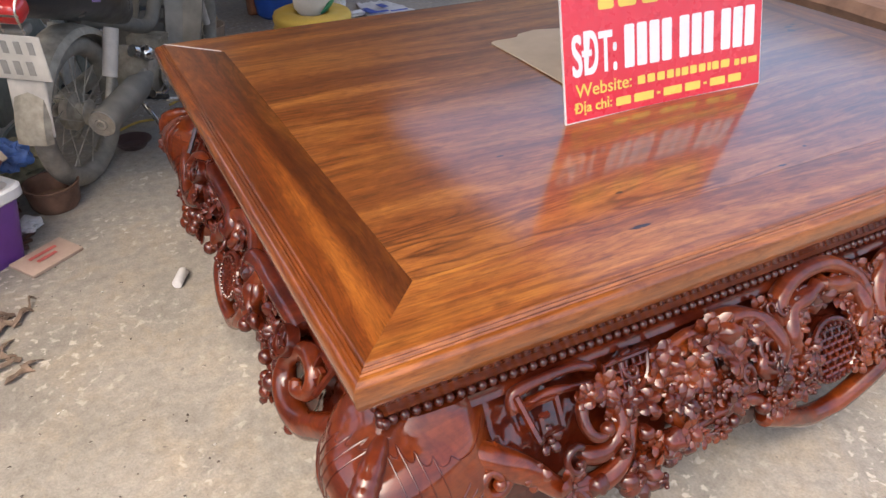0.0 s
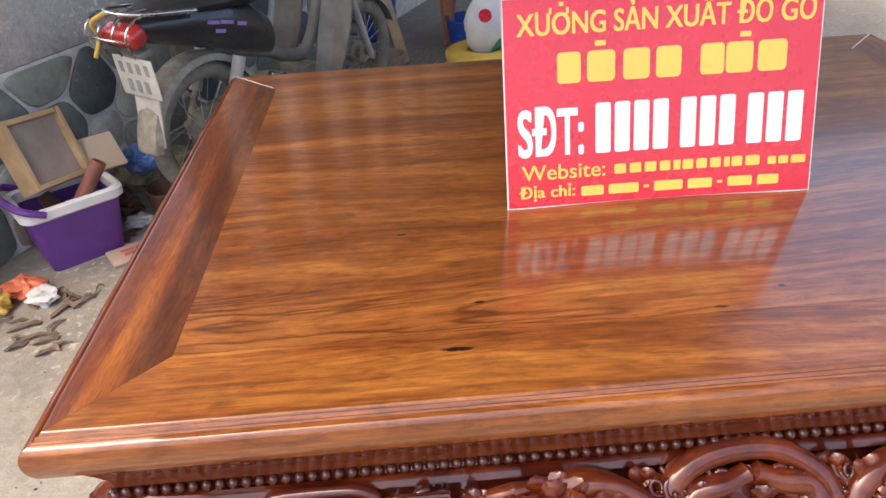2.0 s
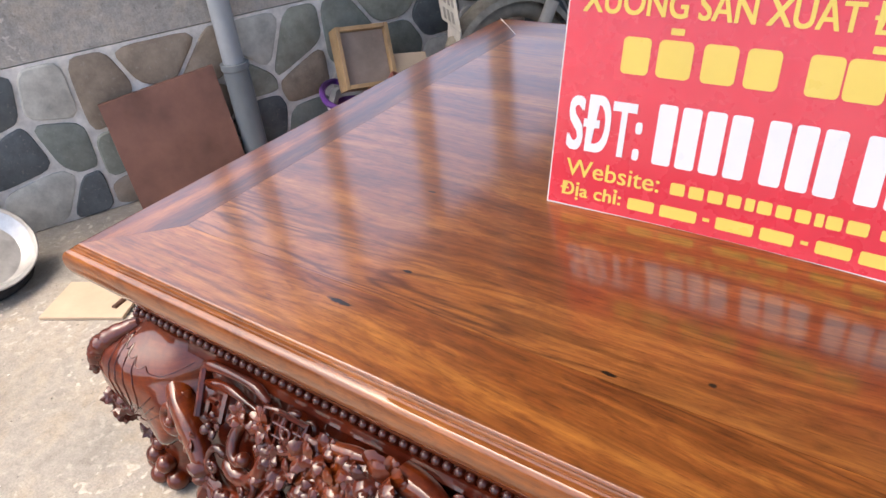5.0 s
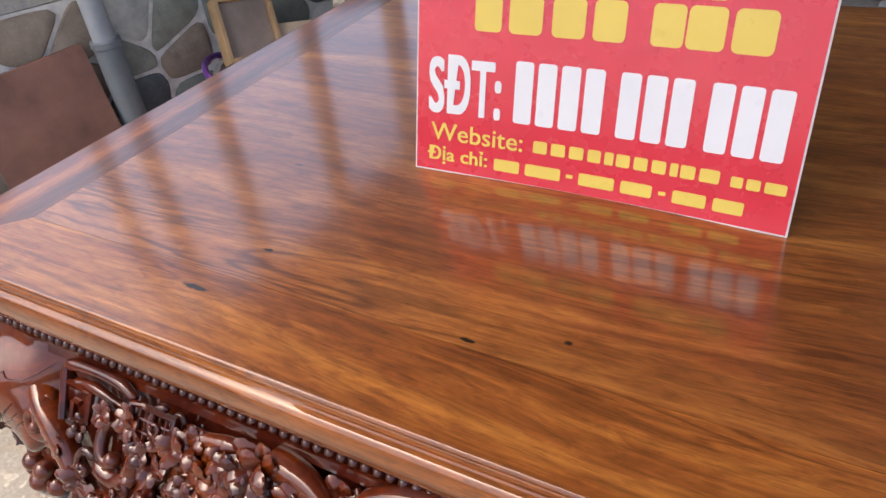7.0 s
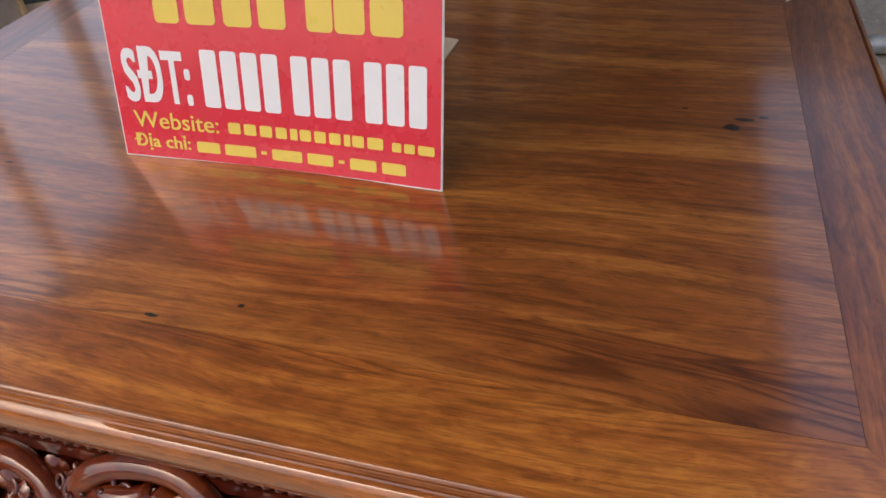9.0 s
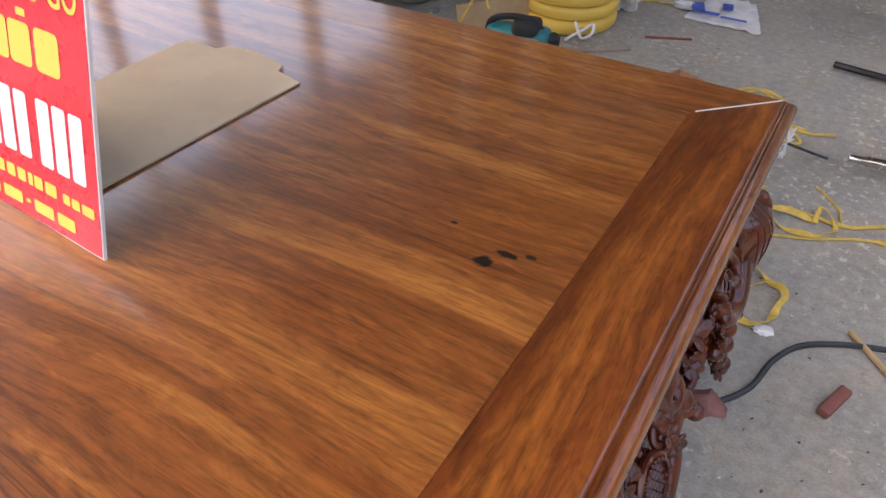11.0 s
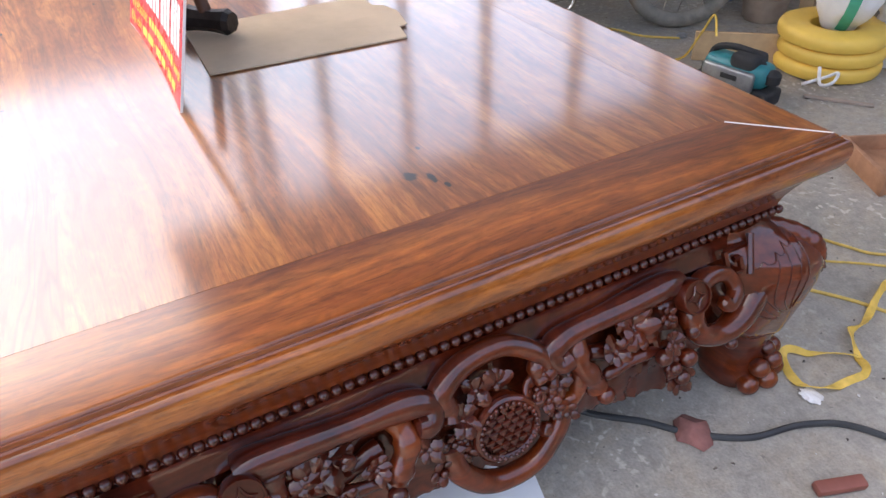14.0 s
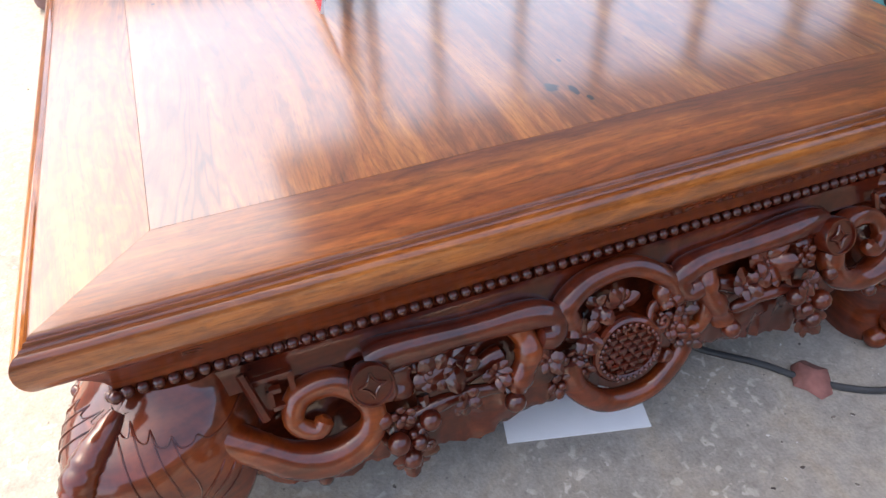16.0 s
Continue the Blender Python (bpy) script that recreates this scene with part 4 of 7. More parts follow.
def backing(side, length):
    """The recessed ground behind the openwork, and the plain strip under the beads."""
    c = Carver(side, None, length)
    bm = bmesh.new()
    n = 150
    for o, thick, lo0, hi in ((-0.042, 0.02, 0.165 if length < 2 else 0.15, 0.44), (0.0, 0.045, 0.425 if length > 2 else 0.407, 0.446)):
        rows = []
        for i in range(n + 1):
            s = 0.09 + (length - 0.18) * i / n
            lo = lo0 + (0.018 * math.sin(s * 19) + 0.15 * max(0.0, 1 - min(s, length - s) / 0.36) if lo0 < 0.3 else 0)
            zs = [lo + (hi - lo) * q / 12 for q in range(13)]
            rows.append([c.at(s, z, o + (0.016 * noise.noise(Vector((s * 26, z * 26, 1.7))) + 0.009 * noise.noise(Vector((s * 60, z * 60, 4.2))) if lo0 < 0.3 else 0)) for z in zs] + [c.at(s, z, o - thick) for z in zs[::-1]])
        rings(bm, rows)
    bmesh.ops.recalc_face_normals(bm, faces=bm.faces[:])
    return bm


apron("f", L, 11, "front_apron", L / 2)
apron("r", W, 23, "end_apron", 0.845)
apron("l", W, 37, "end_apron", W / 2)
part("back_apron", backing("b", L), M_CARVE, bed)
for x, y, dx, dy, sd in ((0, 0, -1, -1, 1), (L, 0, 1, -1, 2), (L, W, 1, 1, 3), (0, W, -1, 1, 4)):
    leg((x, y), dx, dy, sd)


for corner, way in (((L, W), (-1, -1)), ((0, W), (1, -1))):
    bm = bmesh.new()                                     # pale strip that stands in for the highlight on the back mitre gaps
    a = Vector((corner[0] + way[0] * 0.003, corner[1] + way[1] * 0.003, H - 0.002))
    b = a + Vector((way[0], way[1], 0)) * (BORDER - 0.012)
    d, side = (b - a), Vector((-way[1], way[0], 0)).normalized() * 0.0013
    rings(bm, [[a - side, a + side, a + side + Vector((0, 0, 0.0032)), a - side + Vector((0, 0, 0.0032))], [b - side, b + side, b + side + Vector((0, 0, 0.0032)), b - side + Vector((0, 0, 0.0032))]])
    bmesh.ops.recalc_face_normals(bm, faces=bm.faces[:])
    part("joint_filler", bm, M_BOARD_EDGE, bed, "thin pale strip imitating the highlight along a mitre joint", smooth=False)

# ---- sign ----
SBL, SBR = Vector((0.758, 0.55, H)), Vector((1.405, 0.541, H))
SIGN_W, SIGN_H, LEAN_BACK = (SBR - SBL).length, 0.425, radians(15)
ex = (SBR - SBL).normalized()
ez = Vector((-ex.y, ex.x, 0)) * math.sin(LEAN_BACK) + Vector((0, 0, math.cos(LEAN_BACK)))
SIGN = Matrix((ex, ez, ex.cross(ez))).transposed().to_4x4()
SIGN = Matrix.Translation(SBL + Vector((0, 0, 0.001))) @ SIGN


def on_sign(x, y, o=0.0):
    """A place on the slightly bowed board: x and y from its lower left corner."""
    bow = 0.012 * math.sin(math.pi * x / SIGN_W)
    return SIGN @ Vector((x, y, o - bow))


def sign_sheet(x0, x1, y0, y1, front, back, n=16):
    bm = bmesh.new()
    loops = []
    for i in range(n + 1):
        x = x0 + (x1 - x0) * i / n
        loops.append([on_sign(x, y0, front), on_sign(x, y1, front), on_sign(x, y1, back), on_sign(x, y0, back)])
    rings(bm, loops)
    bmesh.ops.recalc_face_normals(bm, faces=bm.faces[:])
    return bm


sign = tagged(part("sign_board", sign_sheet(0, SIGN_W, 0, SIGN_H, -0.0005, -0.006), M_BOARD_EDGE, smooth=False), "red printed advertising board leaning upright on the bed", "sign")
part("printed_face", sign_sheet(0.003, SIGN_W - 0.003, 0.003, SIGN_H - 0.003, 0.0006, -0.0004), M_RED, sign, "glossy red face")


def lettering(text, x0, x1, y0, y1, material, bold=0.0, weight=0.0):
    """Raised print fitted into a box on the sign."""
    cu = bpy.data.curves.new("text", "FONT")
    cu.body, cu.size, cu.offset, cu.resolution_u = text, 1.0, bold, 4
    ob = bpy.data.objects.new("text", cu)
    scene.collection.objects.link(ob)
    me = bpy.data.meshes.new_from_object(ob)
    bpy.data.objects.remove(ob)
    bm = bmesh.new()
    bm.from_mesh(me)
    one = len(bm.verts)
    for _ in range(5):
        bm.from_mesh(me)
    bpy.data.meshes.remove(me)
    bm.verts.ensure_lookup_table()
    for i, v in enumerate(bm.verts):        # printed several times, a hair apart, for weight
        k = i // one
        v.co += Vector((weight * (k % 3) / 2, weight * 0.6 * (k // 3), 0.3 * k))
    xs, ys = [v.co.x for v in bm.verts], [v.co.y for v in bm.verts]
    a, b, c, d = min(xs), max(xs), min(ys), max(ys)
    for v in bm.verts:
        v.co = on_sign(x0 + (v.co.x - a) / (b - a) * (x1 - x0), y0 + (v.co.y - c) / (d - c) * (y1 - y0), 0.0014 + 0.0002 * v.co.z)
    return part("lettering", bm, material, sign, smooth=False)


def bar(x0, x1, y0, y1, material):
    """A plain bar in place of writing that is not spelt out."""
    bm = bmesh.new()
    r = min(x1 - x0, y1 - y0) * 0.16
    pts = []
    for cx, cy, a0 in ((x1 - r, y1 - r, 0), (x0 + r, y1 - r, 90), (x0 + r, y0 + r, 180), (x1 - r, y0 + r, 270)):
        for k in range(4):
            a = radians(a0 + 30 * k)
            pts.append(bm.verts.new(on_sign(cx + r * math.cos(a), cy + r * math.sin(a), 0.0014)))
    bm.faces.new(pts)
    return part("print_bar", bm, material, sign, smooth=False)


sx, sy = SIGN_W, SIGN_H
lettering("XƯONG SẢN XUẤT ĐỒ GỖ", sx * 0.045, sx * 0.975, sy * 0.825, sy * 0.985, M_YELLOW_INK, 0.0, 0.045)
for a, b in ((0.17, 0.245), (0.265, 0.355), (0.38, 0.465), (0.485, 0.565), (0.625, 0.7), (0.705, 0.79), (0.805, 0.895)):
    bar(sx * a, sx * b, sy * 0.60, sy * 0.745, M_YELLOW_INK)
bar(sx * 0.29, sx * 0.325, sy * 0.765, sy * 0.79, M_YELLOW_INK)
bar(sx * 0.745, sx * 0.78, sy * 0.765, sy * 0.79, M_YELLOW_INK)
bar(sx * 0.178, sx * 0.192, sy * 0.953, sy * 0.972, M_YELLOW_INK)
bar(sx * 0.2, sx * 0.209, sy * 0.918, sy * 0.948, M_YELLOW_INK)
lettering("SĐT:", sx * 0.04, sx * 0.255, sy * 0.255, sy * 0.5, M_WHITE_INK, 0.0, 0.06)
x = 0.292
for ch in "#### ### ###":
    if ch == "#":
        bar(sx * x, sx * (x + 0.05), sy * 0.255, sy * 0.5, M_WHITE_INK)
        x += 0.0625
    else:
        x += 0.0265
lettering("Website:", sx * 0.05, sx * 0.325, sy * 0.14, sy * 0.215, M_YELLOW_INK, 0.0, 0.02)
x = 0.355
for wide in (0.05, 0.05, 0.05, 0.045, 0.03, 0.045, 0.045, 0.045, 0.025, 0.045, 0.06):
    bar(sx * x, sx * (x + wide * 0.78), sy * 0.145, sy * 0.195, M_YELLOW_INK)
    x += wide
for wide in (0.035, 0.04, 0.06):
    bar(sx * (x + 0.012), sx * (x + 0.012 + wide * 0.78), sy * 0.145, sy * 0.185, M_YELLOW_INK)
    x += wide
lettering("Địa chỉ:", sx * 0.04, sx * 0.225, sy * 0.035, sy * 0.115, M_YELLOW_INK, 0.0, 0.045)
x = 0.245
for wide in (0.075, 0.1, 0.018, 0.095, 0.08, 0.018, 0.08, 0.07):
    bar(sx * x, sx * (x + wide), sy * (0.045 if wide > 0.05 else 0.065), sy * (0.095 if wide > 0.05 else 0.08), M_YELLOW_INK)
    x += wide + 0.0165

# ---- on the bed: card and hammer ----
M_CARD = plain("brown_cardboard", (0.546, 0.425, 0.300), 0.85, vary=0.15, scale=5, bump=0.25)
M_STEEL_DARK = plain("dark_steel", (0.05, 0.045, 0.045), 0.45, 0.8, 0.4, 14, 0.4)
M_HANDLE = plain("dark_handle_wood", (0.11, 0.05, 0.03), 0.5, vary=0.4, scale=20)
bm = bmesh.new()
outline = [(1.25, 0.645), (1.258, 0.80), (1.27, 1.0), (1.278, 1.14), (1.205, 1.155), (1.198, 1.18), (1.1, 1.2), (1.03, 1.19), (1.01, 1.165), (0.93, 1.172), (0.912, 1.16), (0.914, 1.02), (0.912, 0.77), (0.93, 0.66)]
mid = bm.verts.new((1.09, 0.92, H + 0.004))
low = [bm.verts.new((x, y, H + 0.0008 + 0.008 * max(0, noise.noise(Vector((x * 4, y * 4, 0)))))) for x, y in outline]
top = [bm.verts.new((v.co.x, v.co.y, v.co.z + 0.004)) for v in low]
mid2 = bm.verts.new((1.09, 0.92, H + 0.008))
n = len(low)
for i in range(n):
    j = (i + 1) % n
    bm.faces.new((top[i], top[j], mid2))
    bm.faces.new((low[j], low[i], mid))
    bm.faces.new((low[i], low[j], top[j], top[i]))
tagged(part("cardboard_sheet", bm, M_CARD, smooth=False), "torn flat piece of plain brown cardboard lying on the bed", "cardboard")

hammer = tagged(empty("sledge_hammer", (0.98, 0.72, H + 0.009)), "sledge hammer standing on its head, propping up the sign", "hammer")
bm = bmesh.new()
sec = []
for t, w, h in ((-0.075, 0.026, 0.026), (-0.06, 0.031, 0.031), (-0.03, 0.027, 0.027), (0.0, 0.026, 0.026), (0.03, 0.027, 0.027), (0.06, 0.031, 0.031), (0.075, 0.024, 0.024)):
    ring = []
    for k in range(8):
        a = 2 * math.pi * (k + 0.5) / 8
        ring.append(Vector((0.985 + t * 0.75, 0.715 + t * 0.66, H + 0.043)) + Vector((-0.66, 0.75, 0)) * w * 1.08 * math.cos(a) + Vector((0, 0, h * 1.08 * math.sin(a))))
    sec.append(ring)
rings(bm, sec)
bmesh.ops.recalc_face_normals(bm, faces=bm.faces[:])
part("head", bm, M_STEEL_DARK, hammer, "dark forged steel head", smooth=False)
bm = bmesh.new()
tube(bm, spline([(0.985, 0.715, H + 0.05), (0.955, 0.70, H + 0.18), (0.93, 0.685, H + 0.36)], 10), lambda t: 0.017 - 0.002 * t, 10)
part("handle", bm, M_HANDLE, hammer)

# ---- stone facing ----
k = Mat("paving_stone_slabs")
tone = k.n("ShaderNodeValToRGB")
tone.color_ramp.interpolation = "CONSTANT"
el = tone.color_ramp.elements
for _ in range(5):
    el.new(0.5)
for e, (p, c) in zip(el, ((0.0, (0.22, 0.24, 0.21)), (0.2, (0.3, 0.235, 0.175)), (0.38, (0.56, 0.55, 0.49)), (0.58, (0.12, 0.135, 0.14)), (0.68, (0.28, 0.29, 0.24)), (0.8, (0.5, 0.5, 0.45)), (0.93, (0.33, 0.26, 0.2)))):
    e.position, e.color = p, rgb(c)
k.l(k.random(), tone.inputs[0])
c = k.mix(0.6, tone.outputs[0], k.ramp(k.noise(14.0, 6.0, 0.65), [(0.3, 0.45), (0.7, 1.35)]), "MULTIPLY")
c = k.mix(k.ramp(k.noise(70.0, 3.0), [(0.62, 0.0), (0.74, 0.35)]), c, (0.45, 0.42, 0.38))
k.put("Base Color", c)
k.put("Roughness", 0.62)
k.bump(k.noise(30.0, 6.0, 0.6), 0.4, 0.006)
M_STONE = k.m


def clip(poly, nx, ny, d):
    """The part of a polygon where nx x + ny y < d."""
    out = []
    for (ax, ay), (bx, by) in zip(poly, poly[1:] + poly[:1]):
        a, b = nx * ax + ny * ay - d, nx * bx + ny * by - d
        if a < 0:
            out.append((ax, ay))
        if (a < 0) != (b < 0):
            t = a / (a - b)
            out.append((ax + (bx - ax) * t, ay + (by - ay) * t))
    return out


rs = random.Random(5)
for u0, u1 in ((-2.9, -1.92), (-1.9, -0.97), (-0.955, 0.05), (0.065, 1.1), (1.115, 2.15), (2.165, 3.2)):
    seeds = []
    cols, rows_ = 5, 3
    for i in range(cols):
        for j in range(rows_):
            seeds.append((u0 + (u1 - u0) * (i + 0.5 + rs.uniform(-0.36, 0.36)) / cols, 0.62 * (j + 0.5 + (0.25 if i % 2 else -0.15) + rs.uniform(-0.36, 0.36)) / rows_))
    for i, (px, py) in enumerate(seeds):
        poly = [(u0, 0.004), (u1, 0.004), (u1, 0.628), (u0, 0.628)]
        for j, (qx, qy) in enumerate(seeds):
            if i != j and poly:
                dx, dy = qx - px, qy - py
                dd = math.hypot(dx, dy)
                poly = clip(poly, dx / dd, dy / dd, ((px + qx) * dx + (py + qy) * dy) / 2 / dd - 0.0085)
        if len(poly) < 3:
            continue
        area = abs(sum(a[0] * b[1] - b[0] * a[1] for a, b in zip(poly, poly[1:] + poly[:1]))) / 2
        if area < 0.0015:
            continue
        for _ in range(2):                 # wear the corners round
            cut = []
            for (ax, ay), (bx, by) in zip(poly, poly[1:] + poly[:1]):
                cut += [(ax * 0.84 + bx * 0.16, ay * 0.84 + by * 0.16), (ax * 0.16 + bx * 0.84, ay * 0.16 + by * 0.84)]
            poly = cut
        cx, cy = sum(p[0] for p in poly) / len(poly), sum(p[1] for p in poly) / len(poly)
        proud = rs.uniform(0.008, 0.014)
        bm = bmesh.new()
        rings(bm, [[wall_at(cx + (x - cx) * sc, o, cy + (y - cy) * sc) for x, y in poly] for sc, o in ((1.0, -0.01), (1.0, proud * 0.6), (0.94, proud))])
        bmesh.ops.recalc_face_normals(bm, faces=bm.faces[:])
        part("stone", bm, M_STONE, wall_west)

# ---- by the stone wall ----
M_PVC = plain("grey_plastic_pipe", (0.2, 0.225, 0.24), 0.42, vary=0.12)
M_PVC_LIGHT = plain("pale_grey_pipe", (0.38, 0.41, 0.43), 0.42, vary=0.12)
pc = wall_at(-0.36, 0.075, 0)
pipe = tagged(empty("drain_pipe", pc), "grey plastic drain pipe with a socket joint standing by the wall", "pipe")
bm = bmesh.new()
lathe(bm, [(0.052, 0.0), (0.052, 0.455), (0.058, 0.462), (0.058, 0.485), (0.05, 0.487)], Matrix.Translation(pc), 28)
part("lower_pipe", bm, M_PVC, pipe)
bm = bmesh.new()
lathe(bm, [(0.043, 0.45), (0.043, 3.19)], Matrix.Translation(pc), 28)
part("upper_pipe", bm, M_PVC_LIGHT, pipe, "paler upper pipe")

M_PANEL = plain("red_brown_plywood", (0.25, 0.115, 0.08), 0.55, vary=0.35, scale=5, bump=0.15)
bm = bmesh.new()
a, b = wall_at(-0.88, 0.13, 0.004), wall_at(-0.42, 0.13, 0.004)
rows2 = []
for v in (0.0, 0.5, 1.0):
    low_l, low_r = a.lerp(wall_at(-0.9, 0.022, 0.44), v), b.lerp(wall_at(-0.44, 0.022, 0.485), v)
    rows2.append([low_l, low_r, low_r + WN * 0.02, low_l + WN * 0.02])
rings(bm, rows2)
bmesh.ops.recalc_face_normals(bm, faces=bm.faces[:])
tagged(part("plywood_board", bm, M_PANEL, smooth=False), "red-brown wooden panel leaning against the stone wall", "panel")

M_ALU = plain("dented_aluminium", (0.6, 0.59, 0.57), 0.38, 0.85, 0.25, 12, 0.35)
M_BLACK = plain("black_rubber", (0.025, 0.025, 0.026), 0.75, vary=0.4)
bm = bmesh.new()
bas = Matrix.Translation((-1.31, 0.15, 0.098)) @ Matrix.Rotation(radians(-6), 4, "X") @ Matrix.Rotation(radians(34), 4, "Y") @ Matrix.Scale(0.88, 4)
lathe(bm, [(0.10, 0.034), (0.17, 0.046), (0.198, 0.08), (0.207, 0.097), (0.222, 0.1), (0.226, 0.103), (0.222, 0.106), (0.206, 0.103), (0.192, 0.082), (0.165, 0.05), (0.02, 0.04)], bas, 40)
tagged(part("metal_basin", bm, M_ALU), "dented round aluminium basin resting on an old tyre", "basin")
bm = bmesh.new()
tube(bm, [(-1.31 + 0.15 * math.cos(a), 0.15 + 0.15 * math.sin(a), 0.022) for a in [2 * math.pi * i / 36 for i in range(36)]], 0.022, 12, 1, True)
tagged(part("tyre_ring", bm, M_BLACK), "small worn black tyre lying flat under a basin", "tyre")
bm = bmesh.new()
bm_box(bm, (0.3, 0.2, 0.012), (-0.83, 0.3, 0.007), Euler((0, 0, 0.5)).to_matrix(), 0.003)
tagged(part("cardboard_sheet", bm, M_CARD, smooth=False), "stiff pale cardboard offcut lying on the floor", "cardboard")
bm = bmesh.new()
tube(bm, [(-0.72, 0.30, 0.012), (-0.80, 0.62, 0.016)], 0.011, 8)
tagged(part("stick", bm, M_HANDLE), "thin dark wooden stick lying on the floor", "stick")

# cool box
M_PURPLE = plain("purple_plastic", (0.14, 0.045, 0.26), 0.4, vary=0.15)
M_WHITE_PL = plain("white_plastic", (0.75, 0.74, 0.72), 0.4, vary=0.1)
cb = Matrix.Translation((-0.715, 1.655, 0)) @ Matrix.Rotation(radians(38), 4, "Z")
tub = tagged(empty("cool_box", cb.translation), "purple plastic tub with a white rim and folded handle", "tub")


def rounded(m, hx, hy, z, r, n=5):
    """A loop round a rectangle with rounded corners."""
    loop = []
    for sx_, sy_, a0 in ((1, 1, 0), (-1, 1, 90), (-1, -1, 180), (1, -1, 270)):
        for k_ in range(n):
            a = radians(a0 + 90 * k_ / (n - 1))
            loop.append(m @ Vector((sx_ * (hx - r) + r * math.cos(a), sy_ * (hy - r) + r * math.sin(a), z)))
    return loop


bm = bmesh.new()
rings(bm, [rounded(cb, 0.13, 0.095, 0.0, 0.03), rounded(cb, 0.165, 0.12, 0.225, 0.04), rounded(cb, 0.155, 0.11, 0.225, 0.035), rounded(cb, 0.12, 0.085, 0.01, 0.03)])
part("tub", bm, M_PURPLE, tub)
bm = bmesh.new()
rings(bm, [rounded(cb, 0.168, 0.123, 0.215, 0.04), rounded(cb, 0.18, 0.135, 0.225, 0.045), rounded(cb, 0.18, 0.135, 0.255, 0.045), rounded(cb, 0.172, 0.127, 0.262, 0.045), rounded(cb, 0.152, 0.107, 0.258, 0.035), rounded(cb, 0.15, 0.105, 0.22, 0.035)], wrap=True)
bmesh.ops.recalc_face_normals(bm, faces=bm.faces[:])
part("rim", bm, M_WHITE_PL, tub, "thick white rim")
bm = bmesh.new()
tube(bm, spline([cb @ Vector(p) for p in ((-0.1, -0.15, 0.25), (-0.17, -0.13, 0.285), (-0.2, 0.0, 0.3), (-0.17, 0.13, 0.285), (-0.1, 0.15, 0.25))], 24), 0.013, 8)
part("handle", bm, M_PURPLE, tub)
for px, py, pz, r in ((-0.04, 0.02, 0.2, 0.05), (0.05, -0.03, 0.19, 0.045), (0.08, 0.04, 0.18, 0.04)):
    bm = bmesh.new()
    bm_box(bm, (0.13, 0.05, 0.05), cb @ Vector((px, py, pz)), Euler((0.3, 0.2, px * 20)).to_matrix(), 0.006)
    part("offcut", bm, M_HANDLE, tub)
M_PALE_WOOD = plain("pale_planed_wood", (0.5, 0.33, 0.17), 0.6, vary=0.2, scale=12)
M_GREY_BOARD = plain("grey_brown_board", (0.34, 0.27, 0.22), 0.75, vary=0.25)
bx = Matrix.Translation((-0.76, 1.70, 0.395)) @ Matrix.Rotation(radians(66), 4, "Z") @ Matrix.Rotation(radians(-24), 4, "X") @ Matrix.Rotation(radians(7), 4, "Y")
wb = tagged(empty("wooden_tray", bx.translation), "shallow pale wooden tray standing on edge in the tub", "tray")
for size, at in (((0.018, 0.095, 0.26), (-0.11, 0, 0)), ((0.018, 0.095, 0.26), (0.11, 0, 0)), ((0.20, 0.095, 0.018), (0, 0, -0.12)), ((0.20, 0.095, 0.018), (0, 0, 0.12))):
    bm = bmesh.new()
    bm_box(bm, size, bx @ Vector(at), bx.to_3x3(), 0.002)
    part("side", bm, M_PALE_WOOD, wb, smooth=False)
bm = bmesh.new()
bm_box(bm, (0.2, 0.01, 0.22), bx @ Vector((0, -0.012, 0)), bx.to_3x3())
part("bottom_board", bm, M_GREY_BOARD, wb, smooth=False)
M_ROLL = plain("red_brown_roll", (0.22, 0.07, 0.05), 0.6, vary=0.25)
bm = bmesh.new()
lathe(bm, [(0.012, 0.0), (0.024, 0.0), (0.026, 0.004), (0.026, 0.196), (0.024, 0.2), (0.012, 0.199), (0.012, 0.17)], Matrix.Translation((-0.66, 1.6, 0.2)) @ Matrix.Rotation(radians(38), 4, Vector((-0.5, 0.9, 0))), 18)
tagged(part("paper_roll", bm, M_ROLL), "red-brown sandpaper roll sticking out of the tub", "roll")
bm = bmesh.new()
bm_box(bm, (0.16, 0.14, 0.02), (-0.62, 1.83, 0.32), Euler((0.9, 0.1, 0.9)).to_matrix(), 0.003)
tagged(part("carton_flap", bm, M_CARD, smooth=False), "small brown carton leaning behind the tub", "carton")

# litter by the wall
M_WRAP = plain("bright_wrapper", (0.65, 0.16, 0.08), 0.4, vary=0.5, scale=18)
M_WRAP_Y = plain("yellow_wrapper", (0.75, 0.5, 0.1), 0.4, vary=0.4, scale=18)
M_WRAP_W = plain("white_wrapper", (0.7, 0.68, 0.66), 0.45, vary=0.2, scale=18)
M_CAMO = plain("mottled_sacking", (0.3, 0.27, 0.17), 0.9, vary=0.7, scale=16, bump=0.6)
M_TERRA = plain("burnt_clay", (0.16, 0.085, 0.055), 0.8, vary=0.45, scale=14, bump=0.4)


